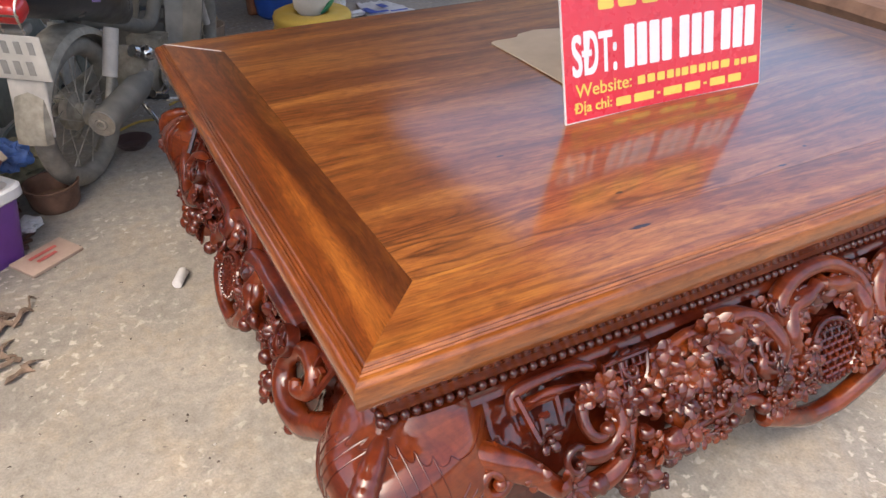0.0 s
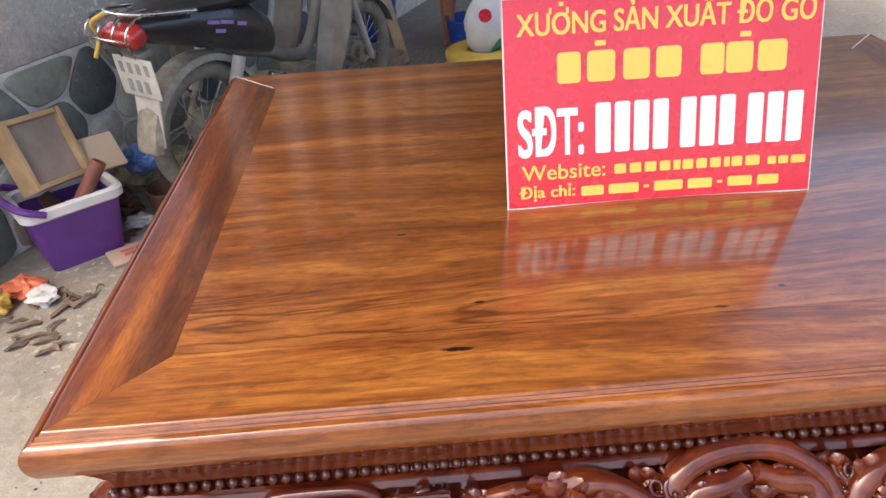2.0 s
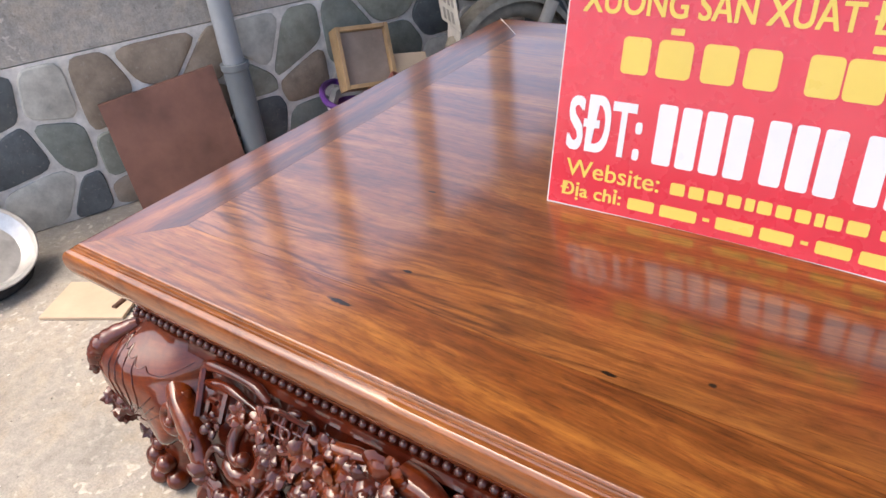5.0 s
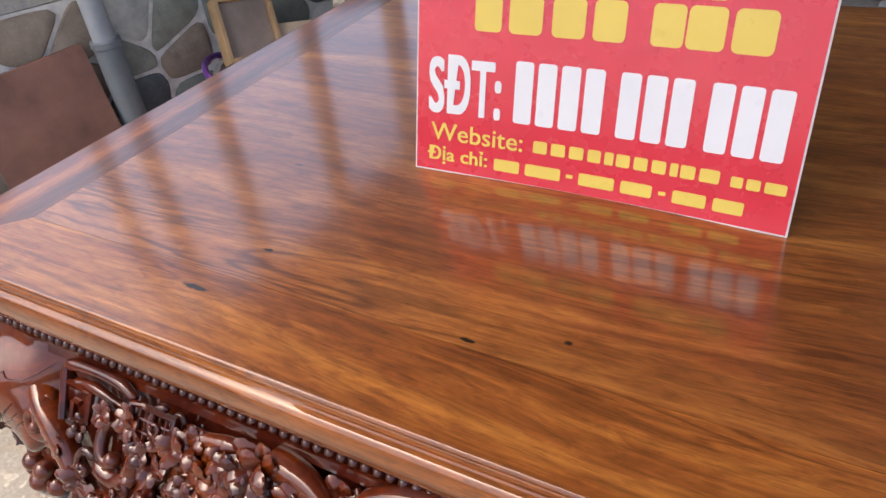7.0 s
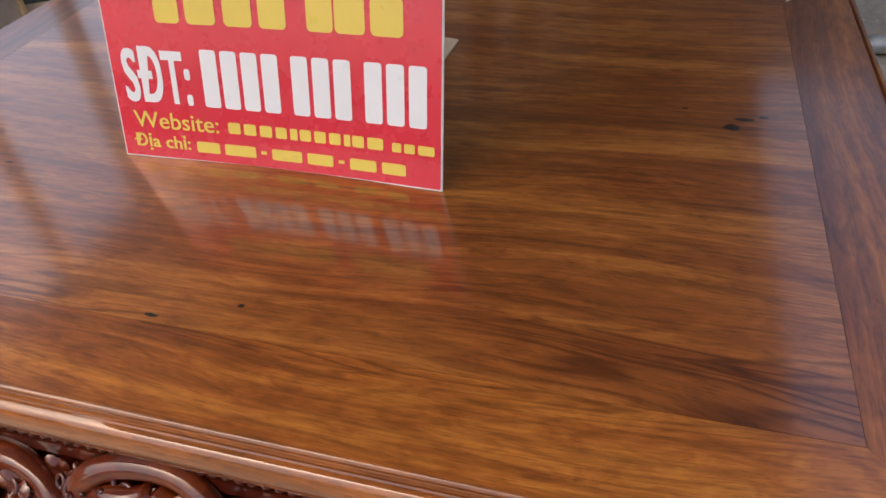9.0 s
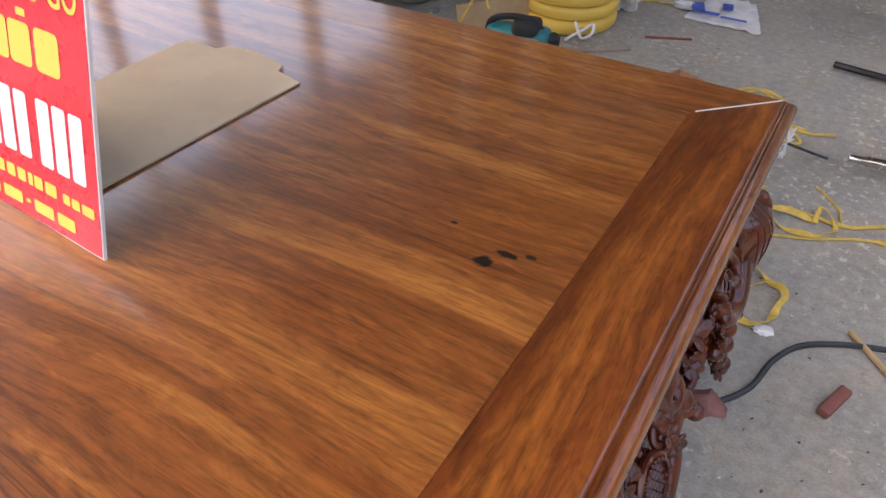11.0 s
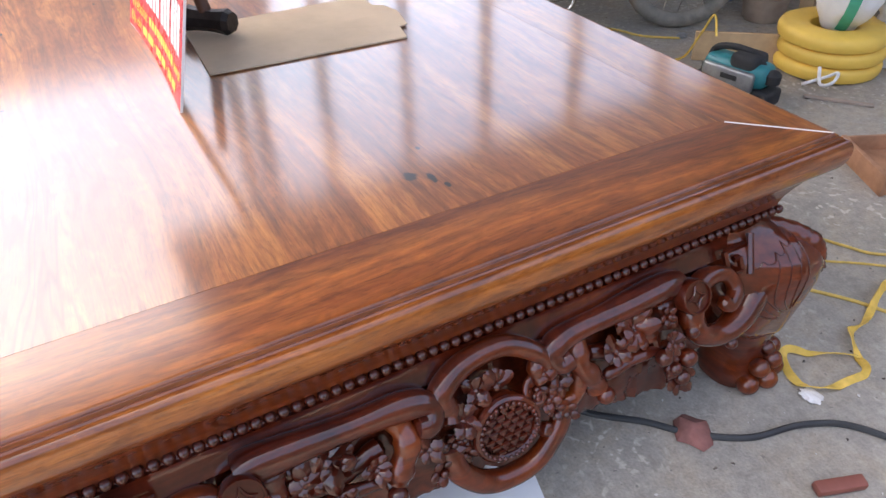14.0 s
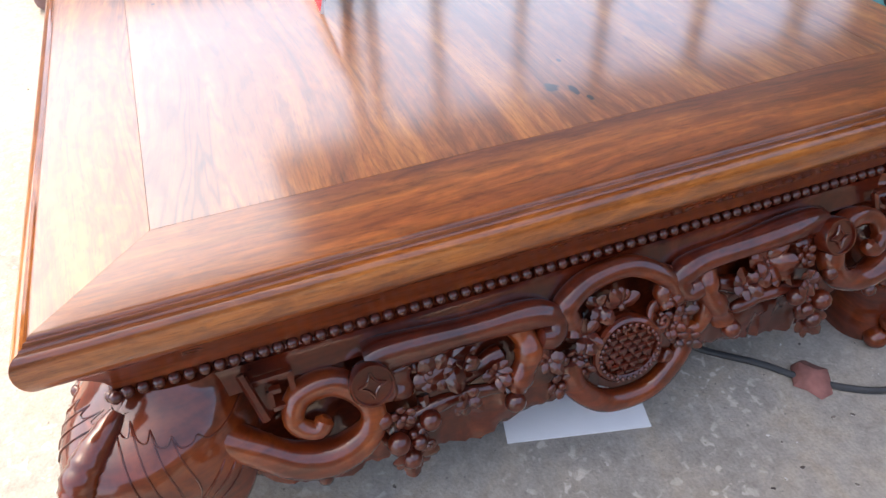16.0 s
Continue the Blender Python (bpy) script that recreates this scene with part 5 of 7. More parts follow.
def crumple(at, size, material, name, label, seed, category):
    """A crumpled sheet or sack: a squashed ball pushed about by noise."""
    bm = bmesh.new()
    bmesh.ops.create_icosphere(bm, subdivisions=4, radius=1)
    for v in bm.verts:
        d = 1 + 0.5 * noise.noise(v.co * 1.7 + Vector((seed * 7.1, 0, 0))) + 0.22 * noise.noise(v.co * 5 + Vector((0, seed * 3.3, 0)))
        v.co = Vector((v.co.x * size[0] * d, v.co.y * size[1] * d, max(-0.96, v.co.z * d) * size[2]))
        v.co += Vector((at[0], at[1], size[2] * 0.97 + at[2]))
    return tagged(part(name, bm, material), label, category)


crumple((-0.80, 1.36, 0), (0.07, 0.05, 0.035), M_WRAP, "food_wrapper", "crumpled red snack wrapper on the floor by the tub", 1, "wrapper")
crumple((-0.72, 1.31, 0), (0.05, 0.04, 0.03), M_WRAP_W, "food_wrapper", "crumpled white plastic wrapper on the floor", 2, "wrapper")
crumple((-0.86, 1.28, 0), (0.04, 0.05, 0.03), M_WRAP_Y, "food_wrapper", "crumpled yellow wrapper on the floor by the tub", 3, "wrapper")
crumple((-0.62, 2.25, 0), (0.2, 0.14, 0.07), M_CAMO, "old_sack", "mottled green and tan sack dropped by the wall", 4, "sack")
crumple((-0.55, 1.83, 0), (0.05, 0.04, 0.02), M_WRAP_W, "paper_scrap", "dirty scrap of white paper on the floor", 5, "scrap")
crumple((-0.64, 1.93, 0), (0.07, 0.05, 0.05), M_HANDLE, "rag", "dark rag lying among the litter", 6, "rag")
crumple((-0.55, 2.02, 0.14), (0.07, 0.045, 0.06), plain("blue_printed_bag", (0.08, 0.16, 0.4), 0.4, vary=0.6, scale=24), "printed_bag", "blue and white printed bag hanging by the wall", 8, "bag")
for x, y, a, ln in ((-0.6, 1.72, 0.4, 0.13), (-0.63, 1.69, 0.1, 0.16), (-0.57, 1.76, 0.7, 0.1), (-0.66, 1.65, -0.2, 0.12)):
    bm = bmesh.new()
    bm_box(bm, (ln, 0.018, 0.012), (x, y, 0.007), Euler((0, 0, a)).to_matrix(), 0.003)
    tagged(part("wood_offcut", bm, M_HANDLE, smooth=False), "small dark wood offcut on the floor", "offcut", "offcuts by the tub")
bm = bmesh.new()
lathe(bm, [(0.072, 0.0), (0.085, 0.02), (0.092, 0.085), (0.097, 0.09), (0.097, 0.098), (0.088, 0.098), (0.08, 0.03), (0.01, 0.02)], Matrix.Translation((-0.445, 1.965, 0)), 32)
tagged(part("clay_pot", bm, M_TERRA), "small scorched clay pot on the floor by the wheel", "pot")
bm = bmesh.new()
lathe(bm, [(0.05, 0.0), (0.075, 0.03), (0.08, 0.032), (0.07, 0.03), (0.045, 0.008), (0.01, 0.006)], Matrix.Translation((-0.12, 2.36, 0)), 28)
tagged(part("dish", bm, plain("dark_clay_dish", (0.09, 0.05, 0.045), 0.5)), "small dark dish on the floor under the motorcycle", "dish")
bm = bmesh.new()
bm_box(bm, (0.19, 0.12, 0.012), (-0.50, 1.60, 0.009), Euler((0.03, 0, 0.6)).to_matrix(), 0.003)
card = tagged(part("carton_piece", bm, plain("faded_carton", (0.45, 0.33, 0.26), 0.8, vary=0.2)), "flattened carton with faded red print on the floor", "cardboard")
for i in range(2):
    bm = bmesh.new()
    bm_box(bm, (0.1 - 0.03 * i, 0.014, 0.0012), (-0.51 + 0.012 * i, 1.615 - 0.03 * i, 0.0155 + 0.004), Euler((0.03, 0, 0.6)).to_matrix())
    part("print_bar", bm, plain("faded_red_print", (0.55, 0.12, 0.1), 0.7), card)
bm = bmesh.new()
lathe(bm, [(0.0, 0.0), (0.015, 0.0), (0.016, 0.003), (0.016, 0.07), (0.013, 0.074), (0.0, 0.075)], Matrix.Translation((-0.15, 1.24, 0.016)) @ Matrix.Rotation(radians(62), 4, "Z") @ Matrix.Rotation(radians(90), 4, "Y"), 16)
tagged(part("chalk_stub", bm, M_WRAP_W), "stubby white cylinder lying on the floor", "stub")

# dry strips of bark and shavings swept against the wall
M_STRIP = plain("dry_brown_bark", (0.2, 0.14, 0.1), 0.85, vary=0.45, scale=30, bump=0.5)
rs = random.Random(77)
for i in range(26):
    x, y = rs.uniform(-0.92, -0.55), rs.uniform(1.02, 1.42)
    if (x + 0.98) * WN.x + (y - 1.62) * WN.y < 0.05:
        continue
    a, ln, w_ = rs.random() * 6.3, rs.uniform(0.04, 0.11), rs.uniform(0.006, 0.014)
    d = Vector((math.cos(a), math.sin(a), 0))
    side = Vector((-d.y, d.x, 0)) * w_
    bm = bmesh.new()
    loops = []
    for q in range(6):
        f = q / 5 - 0.5
        p = Vector((x, y, 0.004 + 0.014 * (1 - 4 * f * f) * rs.uniform(0.4, 1.0))) + d * ln * f + Vector((-d.y, d.x, 0)) * 0.02 * math.sin(f * 4 + a)
        loops.append([p - side, p + side, p + side + Vector((0, 0, 0.003)), p - side + Vector((0, 0, 0.003))])
    rings(bm, loops)
    tagged(part("bark_strip", bm, M_STRIP, smooth=False), "dry curled strip of brown bark on the floor", "bark", "bark strips by the wall")

# ---- motorcycle ----
M_TYRE = plain("dusty_tyre", (0.24, 0.215, 0.175), 0.9, vary=0.35, scale=14, bump=0.6)
M_RIM = plain("dull_steel_rim", (0.45, 0.41, 0.34), 0.45, 0.7, 0.35, 20)
M_DUSTY = plain("dusty_cast_metal", (0.38, 0.34, 0.27), 0.7, 0.3, 0.4, 18, 0.5)
M_CHROME = plain("worn_chrome", (0.62, 0.6, 0.57), 0.22, 1.0, 0.2, 16, 0.15)
M_BODY = plain("black_body_panel", (0.022, 0.021, 0.024), 0.35, vary=0.5, scale=6, coat=0.5)
M_GREY_PL = plain("dusty_grey_plastic", (0.2, 0.185, 0.155), 0.65, vary=0.35, scale=7)
M_SEAT = plain("black_vinyl", (0.03, 0.028, 0.027), 0.6, vary=0.4, scale=8)
M_LENS = plain("red_lamp_lens", (0.5, 0.03, 0.03), 0.15, vary=0.2, coat=0.6)
M_PLATE = plain("white_plate", (0.62, 0.58, 0.5), 0.5, vary=0.2)
M_INK = plain("faded_dark_print", (0.33, 0.31, 0.275), 0.7)
M_FLAP = plain("pale_mud_flap", (0.5, 0.46, 0.4), 0.7, vary=0.25)
M_VIOLET = plain("violet_decal", (0.35, 0.22, 0.5), 0.4)
M_YELLOW_TAPE = plain("yellow_strap", (0.72, 0.47, 0.09), 0.6, vary=0.25, scale=25)

BK = Matrix.Translation((-0.298, 2.128, 0)) @ Matrix.Rotation(math.atan2(0.845, 0.535), 4, "Z") @ Matrix.Rotation(radians(3), 4, "X")
BASE = 1.14
bike = tagged(empty("motorcycle", BK.translation), "dusty black underbone motorcycle parked by the wall on its stand", "motorcycle")


def bp(x, y, z):
    return BK @ Vector((x, y, z))


def bike_tube(name, pts, r, material, label="", parent=None, n=16, segs=10):
    bm = bmesh.new()
    tube(bm, spline([bp(*p) for p in pts], n) if len(pts) > 2 else [bp(*p) for p in pts], r, segs)
    return part(name, bm, material, parent or bike, label)


def bike_box(name, size, at, material, turn=(0, 0, 0), bevel=0.01, parent=None, label=""):
    bm = bmesh.new()
    m = BK @ Matrix.Translation(at) @ Euler([radians(a) for a in turn]).to_matrix().to_4x4()
    bm_box(bm, size, m.translation, m.to_3x3(), bevel, 3)
    return part(name, bm, material, parent or bike, label)


def rim_mesh(m):
    bm = bmesh.new()
    prof = [(0.213, -0.014), (0.222, -0.02), (0.228, -0.02), (0.222, -0.008), (0.222, 0.008), (0.228, 0.02), (0.222, 0.02), (0.213, 0.014)]
    rings(bm, [[m @ Vector((r * math.cos(a), r * math.sin(a), z_)) for r, z_ in prof] for a in [2 * math.pi * i / 48 for i in range(48)]], wrap=True)
    bmesh.ops.recalc_face_normals(bm, faces=bm.faces[:])
    return bm


def wheel(cx, big):
    """A spoked wheel across the machine's side axis."""
    c = Matrix.Translation((cx, 0, 0.283))
    ax = BK @ c @ Matrix.Rotation(radians(90), 4, "X")
    w = part("wheel", rim_mesh(ax), M_RIM, bike, "dull steel rim")
    bm = bmesh.new()
    n = 56
    loops = []
    for i in range(n):
        a = 2 * math.pi * i / n
        loop = []
        for k_ in range(10):
            b = 2 * math.pi * k_ / 10
            tread = 1.0 + (0.05 if (i % 2 and abs(b) < 1.3 or b > 5) else 0)
            r = 0.243 + 0.038 * math.cos(b) * tread
            loop.append(ax @ Vector((r * math.cos(a), r * math.sin(a), 0.036 * math.sin(b))))
        loops.append(loop)
    rings(bm, loops, wrap=True)
    bmesh.ops.recalc_face_normals(bm, faces=bm.faces[:])
    part("tyre", bm, M_TYRE, w, "dusty ribbed tyre")
    bm = bmesh.new()
    lathe(bm, [(0.0, -0.055), (0.03, -0.055), (0.05, -0.045), (big, -0.04), (big, -0.01), (0.035, 0.0), (0.035, 0.03), (0.05, 0.04), (0.02, 0.055), (0.0, 0.055)], ax, 28)
    part("hub", bm, M_DUSTY, w)
    for i in range(20):
        a = 2 * math.pi * i / 20
        s_ = 1 if i % 2 else -1
        bm = bmesh.new()
        tube(bm, [ax @ Vector((0.045 * math.cos(a + s_ * 0.8), 0.045 * math.sin(a + s_ * 0.8), 0.03 * s_)), ax @ Vector((0.217 * math.cos(a), 0.217 * math.sin(a), 0.004 * s_))], 0.0022, 5)
        part("spoke", bm, M_RIM, w)
    return w


wheel(0.0, 0.07)
wheel(BASE, 0.06)
# rear mudguard, number plate and lamp
for cx, a0, a1, r, name in ((0.0, 25, 178, 0.315, "rear_mudguard"), (BASE, 20, 150, 0.31, "front_mudguard")):
    bm = bmesh.new()
    loops = []
    for i in range(19):
        a = radians(a0 + (a1 - a0) * i / 18)
        d = Vector((math.cos(a), 0, math.sin(a)))
        prof = ((-0.062, -0.03), (-0.05, -0.005), (0, 0.004), (0.05, -0.005), (0.062, -0.03), (0.052, -0.012), (0, -0.004), (-0.052, -0.012))
        loops.append([bp(cx + d.x * (r + q), y_, 0.283 + d.z * (r + q)) for y_, q in prof])
    rings(bm, loops)
    bmesh.ops.recalc_face_normals(bm, faces=bm.faces[:])
    part(name, bm, M_DUSTY, bike)
plate = bike_box("number_plate", (0.006, 0.2, 0.155), (-0.275, 0.0, 0.585), M_PLATE, (0, -6, 0), 0.004, label="dusty white number plate")
for z_, wide, tall, n_ in ((0.036, 0.02, 0.042, 4), (-0.034, 0.022, 0.048, 3)):
    for i in range(n_):
        bm = bmesh.new()
        m = BK @ Matrix.Translation((-0.275, 0, 0.585)) @ Euler((0, radians(-6), 0)).to_matrix().to_4x4() @ Matrix.Translation((-0.0042, (i - (n_ - 1) / 2) * 0.043, z_))
        bm_box(bm, (0.0015, wide, tall), m.translation, m.to_3x3())
        part("plate_bar", bm, M_INK, plate, smooth=False)
bike_box("mud_flap", (0.012, 0.13, 0.2), (-0.262, 0.0, 0.41), M_FLAP, (0, 6, 0), 0.006, label="pale dusty mud flap")
bike_box("plate_bracket", (0.06, 0.11, 0.03), (-0.255, 0, 0.67), M_GREY_PL, (0, -10, 0))
lamp_part = bike_box("tail_lamp", (0.09, 0.17, 0.075), (-0.29, 0.0, 0.745), M_LENS, (0, -25, 0), 0.03, label="red tail lamp")
for y_ in (-0.1, -0.035, 0.035, 0.1):
    bike_tube("lamp_guard_bar", [(-0.2, y_, 0.82), (-0.31, y_, 0.815), (-0.365, y_, 0.765), (-0.345, y_, 0.69)], 0.004, M_CHROME, parent=lamp_part, segs=6)
bike_tube("lamp_guard_bar", [(-0.355, -0.1, 0.745), (-0.375, 0, 0.75), (-0.355, 0.1, 0.745)], 0.004, M_CHROME, parent=lamp_part, segs=6)
# tail cowl and seat
bm = bmesh.new()
loops = []
for x_, hw, zc, hh in ((-0.27, 0.06, 0.77, 0.035), (-0.2, 0.09, 0.755, 0.065), (-0.05, 0.115, 0.73, 0.09), (0.12, 0.125, 0.69, 0.105), (0.28, 0.115, 0.64, 0.115), (0.42, 0.07, 0.57, 0.09)):
    loops.append([bp(x_, hw * math.cos(a), zc + hh * math.sin(a)) for a in [2 * math.pi * k_ / 20 for k_ in range(20)]])
rings(bm, loops)
bmesh.ops.recalc_face_normals(bm, faces=bm.faces[:])
cowl = part("tail_cowl", bm, M_BODY, bike, "black side cowl with violet decals")
for x_, z_, w_ in ((0.02, 0.73, 0.06), (0.09, 0.715, 0.07), (0.17, 0.69, 0.05), (0.05, 0.69, 0.05)):
    for y_ in (-0.127, 0.127):
        bm = bmesh.new()
        m = BK @ Matrix.Translation((x_, y_, z_)) @ Euler((0, radians(14), 0)).to_matrix().to_4x4()
        bm_box(bm, (w_, 0.004, 0.014), m.translation, m.to_3x3())
        part("decal_bar", bm, M_VIOLET, cowl, smooth=False)
bm = bmesh.new()
loops = []
for x_, hw, zc, hh in ((-0.24, 0.05, 0.79, 0.02), (-0.15, 0.095, 0.8, 0.04), (0.1, 0.115, 0.785, 0.045), (0.3, 0.1, 0.765, 0.045), (0.42, 0.07, 0.75, 0.03)):
    loops.append([bp(x_, hw * math.cos(a), zc + hh * math.sin(a)) for a in [2 * math.pi * k_ / 16 for k_ in range(16)]])
rings(bm, loops)
part("seat", bm, M_SEAT, bike)
bike_tube("grab_rail", [(-0.05, 0.12, 0.79), (-0.25, 0.1, 0.82), (-0.33, 0.0, 0.83), (-0.25, -0.1, 0.82), (-0.05, -0.12, 0.79)], 0.009, M_CHROME, n=24)
bike_tube("yellow_tie", [(-0.33, 0.02, 0.83), (-0.37, 0.05, 0.8), (-0.34, 0.07, 0.74), (-0.38, 0.06, 0.68)], 0.008, M_YELLOW_TAPE)
# running gear
for y_ in (-0.105, 0.105):
    shock = bike_tube("shock_absorber", [(0.02, y_, 0.30), (0.09, y_, 0.42)], 0.014, M_DUSTY)
    bm = bmesh.new()
    tube(bm, [bp(0.075, y_, 0.40), bp(0.15, y_, 0.56)], 0.027, 14)
    part("shock_cover", bm, M_FLAP, shock, "dusty pale shock cover")
    bike_box("swing_arm", (0.46, 0.025, 0.04), (0.2, y_ * 0.8, 0.29), M_DUSTY, (0, -2, 0))
    bike_tube("foot_peg", [(0.28, y_, 0.24), (0.28, y_ * 2.1, 0.25)], 0.011, M_BLACK)
bike_tube("axle", [(0, -0.12, 0.283), (0, 0.12, 0.283)], 0.012, M_CHROME)
bm = bmesh.new()
mm = BK @ Matrix.Translation((-0.15, -0.165, 0.315)) @ Matrix.Rotation(radians(86), 4, "Y")
lathe(bm, [(0.0, 0.0), (0.016, 0.0), (0.016, -0.008), (0.022, -0.008), (0.022, 0.0), (0.046, 0.002), (0.05, 0.012), (0.05, 0.3), (0.035, 0.36), (0.016, 0.42)], mm, 24)
muffler = part("muffler", bm, M_GREY_PL, bike, "dusty grey exhaust silencer with a round end cap")
bm = bmesh.new()
lathe(bm, [(0.0, 0.004), (0.014, 0.004), (0.014, -0.012), (0.019, -0.012), (0.019, -0.002), (0.047, -0.002), (0.047, 0.006), (0.0, 0.006)], mm, 24)
part("end_cap", bm, M_RIM, muffler)
bike_tube("exhaust_pipe", [(0.27, -0.16, 0.26), (0.42, -0.14, 0.2), (0.6, -0.08, 0.2), (0.68, -0.03, 0.3)], 0.016, M_CHROME)
# engine
bm = bmesh.new()
lathe(bm, [(0.0, -0.12), (0.05, -0.12), (0.085, -0.1), (0.095, -0.05), (0.095, 0.05), (0.085, 0.1), (0.0, 0.12)], BK @ Matrix.Translation((0.47, 0, 0.28)) @ Matrix.Rotation(radians(90), 4, "X"), 26)
eng = part("engine", bm, M_DUSTY, bike, "dusty cast engine with a chrome side cover")
bm = bmesh.new()
lathe(bm, [(0.0, -0.01), (0.03, -0.012), (0.06, -0.004), (0.068, 0.01), (0.0, 0.01)], BK @ Matrix.Translation((0.5, -0.125, 0.27)) @ Matrix.Rotation(radians(-90), 4, "X") @ Matrix.Scale(-1, 4, (0, 0, 1)), 24)
bmesh.ops.recalc_face_normals(bm, faces=bm.faces[:])
part("clutch_cover", bm, M_CHROME, eng)
for i in range(6):
    bm = bmesh.new()
    m = BK @ Matrix.Translation((0.59 + 0.02 * i, 0, 0.315))
    bm_box(bm, (0.006, 0.15, 0.12), m.translation, m.to_3x3(), 0.004)
    part("cooling_fin", bm, M_DUSTY, eng, smooth=False)
bm = bmesh.new()
ball(bm, bp(0.4, -0.1, 0.38), 0.035, 2, (1, 1, 1))
tube(bm, [bp(0.36, -0.06, 0.40), bp(0.44, -0.1, 0.36)], 0.025, 10)
part("carburettor", bm, M_CHROME, eng)
bike_tube("brake_pedal", [(0.32, -0.14, 0.22), (0.45, -0.19, 0.17), (0.58, -0.19, 0.17), (0.62, -0.18, 0.23)], 0.01, M_CHROME)
bike_tube("stand_bar", [(0.3, -0.1, 0.2), (0.26, -0.2, 0.12), (0.4, -0.23, 0.12)], 0.01, M_CHROME)
bike_tube("side_stand", [(0.3, 0.1, 0.22), (0.26, 0.2, 0.035)], 0.011, M_DUSTY)
bike_box("chain_case", (0.4, 0.03, 0.07), (0.22, 0.09, 0.3), M_DUSTY, (0, -2, 0))
bike_tube("frame_tube", [(0.1, 0, 0.6), (0.4, 0, 0.5), (0.7, 0, 0.42), (0.87, 0, 0.72)], 0.03, M_GREY_PL)
# leg shields, fork and bars
for y_ in (-0.14, 0.14):
    bm = bmesh.new()
    loops = []
    for x_, z_, w_ in ((0.66, 0.22, 0.05), (0.72, 0.36, 0.075), (0.78, 0.52, 0.085), (0.83, 0.68, 0.08), (0.87, 0.8, 0.05)):
        sgn = 1 if y_ > 0 else -1
        loops.append([bp(x_ - 0.02, y_ - sgn * w_, z_), bp(x_ + 0.02, y_ - sgn * w_ * 0.2, z_), bp(x_ - 0.01, y_ + sgn * w_, z_), bp(x_ - 0.025, y_ + sgn * w_, z_), bp(x_ + 0.005, y_ - sgn * w_ * 0.2, z_), bp(x_ - 0.035, y_ - sgn * w_, z_)])
    rings(bm, loops)
    bmesh.ops.recalc_face_normals(bm, faces=bm.faces[:])
    part("leg_shield", bm, M_GREY_PL, bike, "dusty grey leg shield")
    bike_tube("fork_leg", [(BASE, y_ * 0.55, 0.283), (0.94, y_ * 0.55, 0.74)], 0.018, M_FLAP)
    bike_tube("handlebar", [(0.9, 0, 0.92), (0.87, y_ * 1.3, 0.96), (0.76, y_ * 2.4, 0.95)], 0.011, M_BLACK)
bike_box("front_cowl", (0.12, 0.2, 0.24), (0.95, 0, 0.88), M_BODY, (0, -24, 0), 0.05)

# ---- far side of the room ----
M_BLUE = plain("blue_plastic_drum", (0.02, 0.09, 0.42), 0.4, vary=0.2)
drum_c = Matrix.Translation((0.36, 4.42, 0))
drum = tagged(empty("blue_drum", drum_c.translation), "blue plastic drum with a white paper label", "drum")
bm = bmesh.new()
lathe(bm, [(0.15, 0.0), (0.17, 0.02), (0.175, 0.18), (0.168, 0.2), (0.178, 0.22), (0.178, 0.45), (0.15, 0.52), (0.05, 0.54)], drum_c, 32)
part("drum_body", bm, M_BLUE, drum)
bm = bmesh.new()
rings(bm, [[drum_c @ Vector((r * math.cos(a), r * math.sin(a), z_)) for r, z_ in ((0.1805, 0.24), (0.1805, 0.38), (0.179, 0.38), (0.179, 0.24))] for a in [radians(225 + 5 * i) for i in range(16)]])
bmesh.ops.recalc_face_normals(bm, faces=bm.faces[:])
part("paper_label", bm, M_WRAP_W, drum, "plain white paper label")
bm = bmesh.new()
bm_box(bm, (0.07, 0.03, 1.25), (0.42, 3.86, 0.6), Euler((radians(-14), radians(-10), 0.3)).to_matrix(), 0.004)
tagged(part("timber_batten", bm, M_PALE_WOOD, smooth=False), "pale timber batten leaning upright against things", "batten")
bm = bmesh.new()
lathe(bm, [(0.06, 0.0), (0.1, 0.03), (0.105, 0.035), (0.09, 0.032), (0.05, 0.012), (0.01, 0.01)], Matrix.Translation((0.12, 3.62, 0)), 28)
tagged(part("dish", bm, M_BLUE), "small blue plastic dish on the floor", "dish")
bm = bmesh.new()
lathe(bm, [(0.085, 0), (0.1, 0.02), (0.115, 0.12), (0.12, 0.125), (0.11, 0.125), (0.09, 0.02), (0.01, 0.015)], Matrix.Translation((0.46, 3.55, 0)), 28)
tagged(part("paint_pot", bm, plain("pale_clay_pot", (0.42, 0.33, 0.25), 0.7)), "pale round pot standing on the floor", "pot")
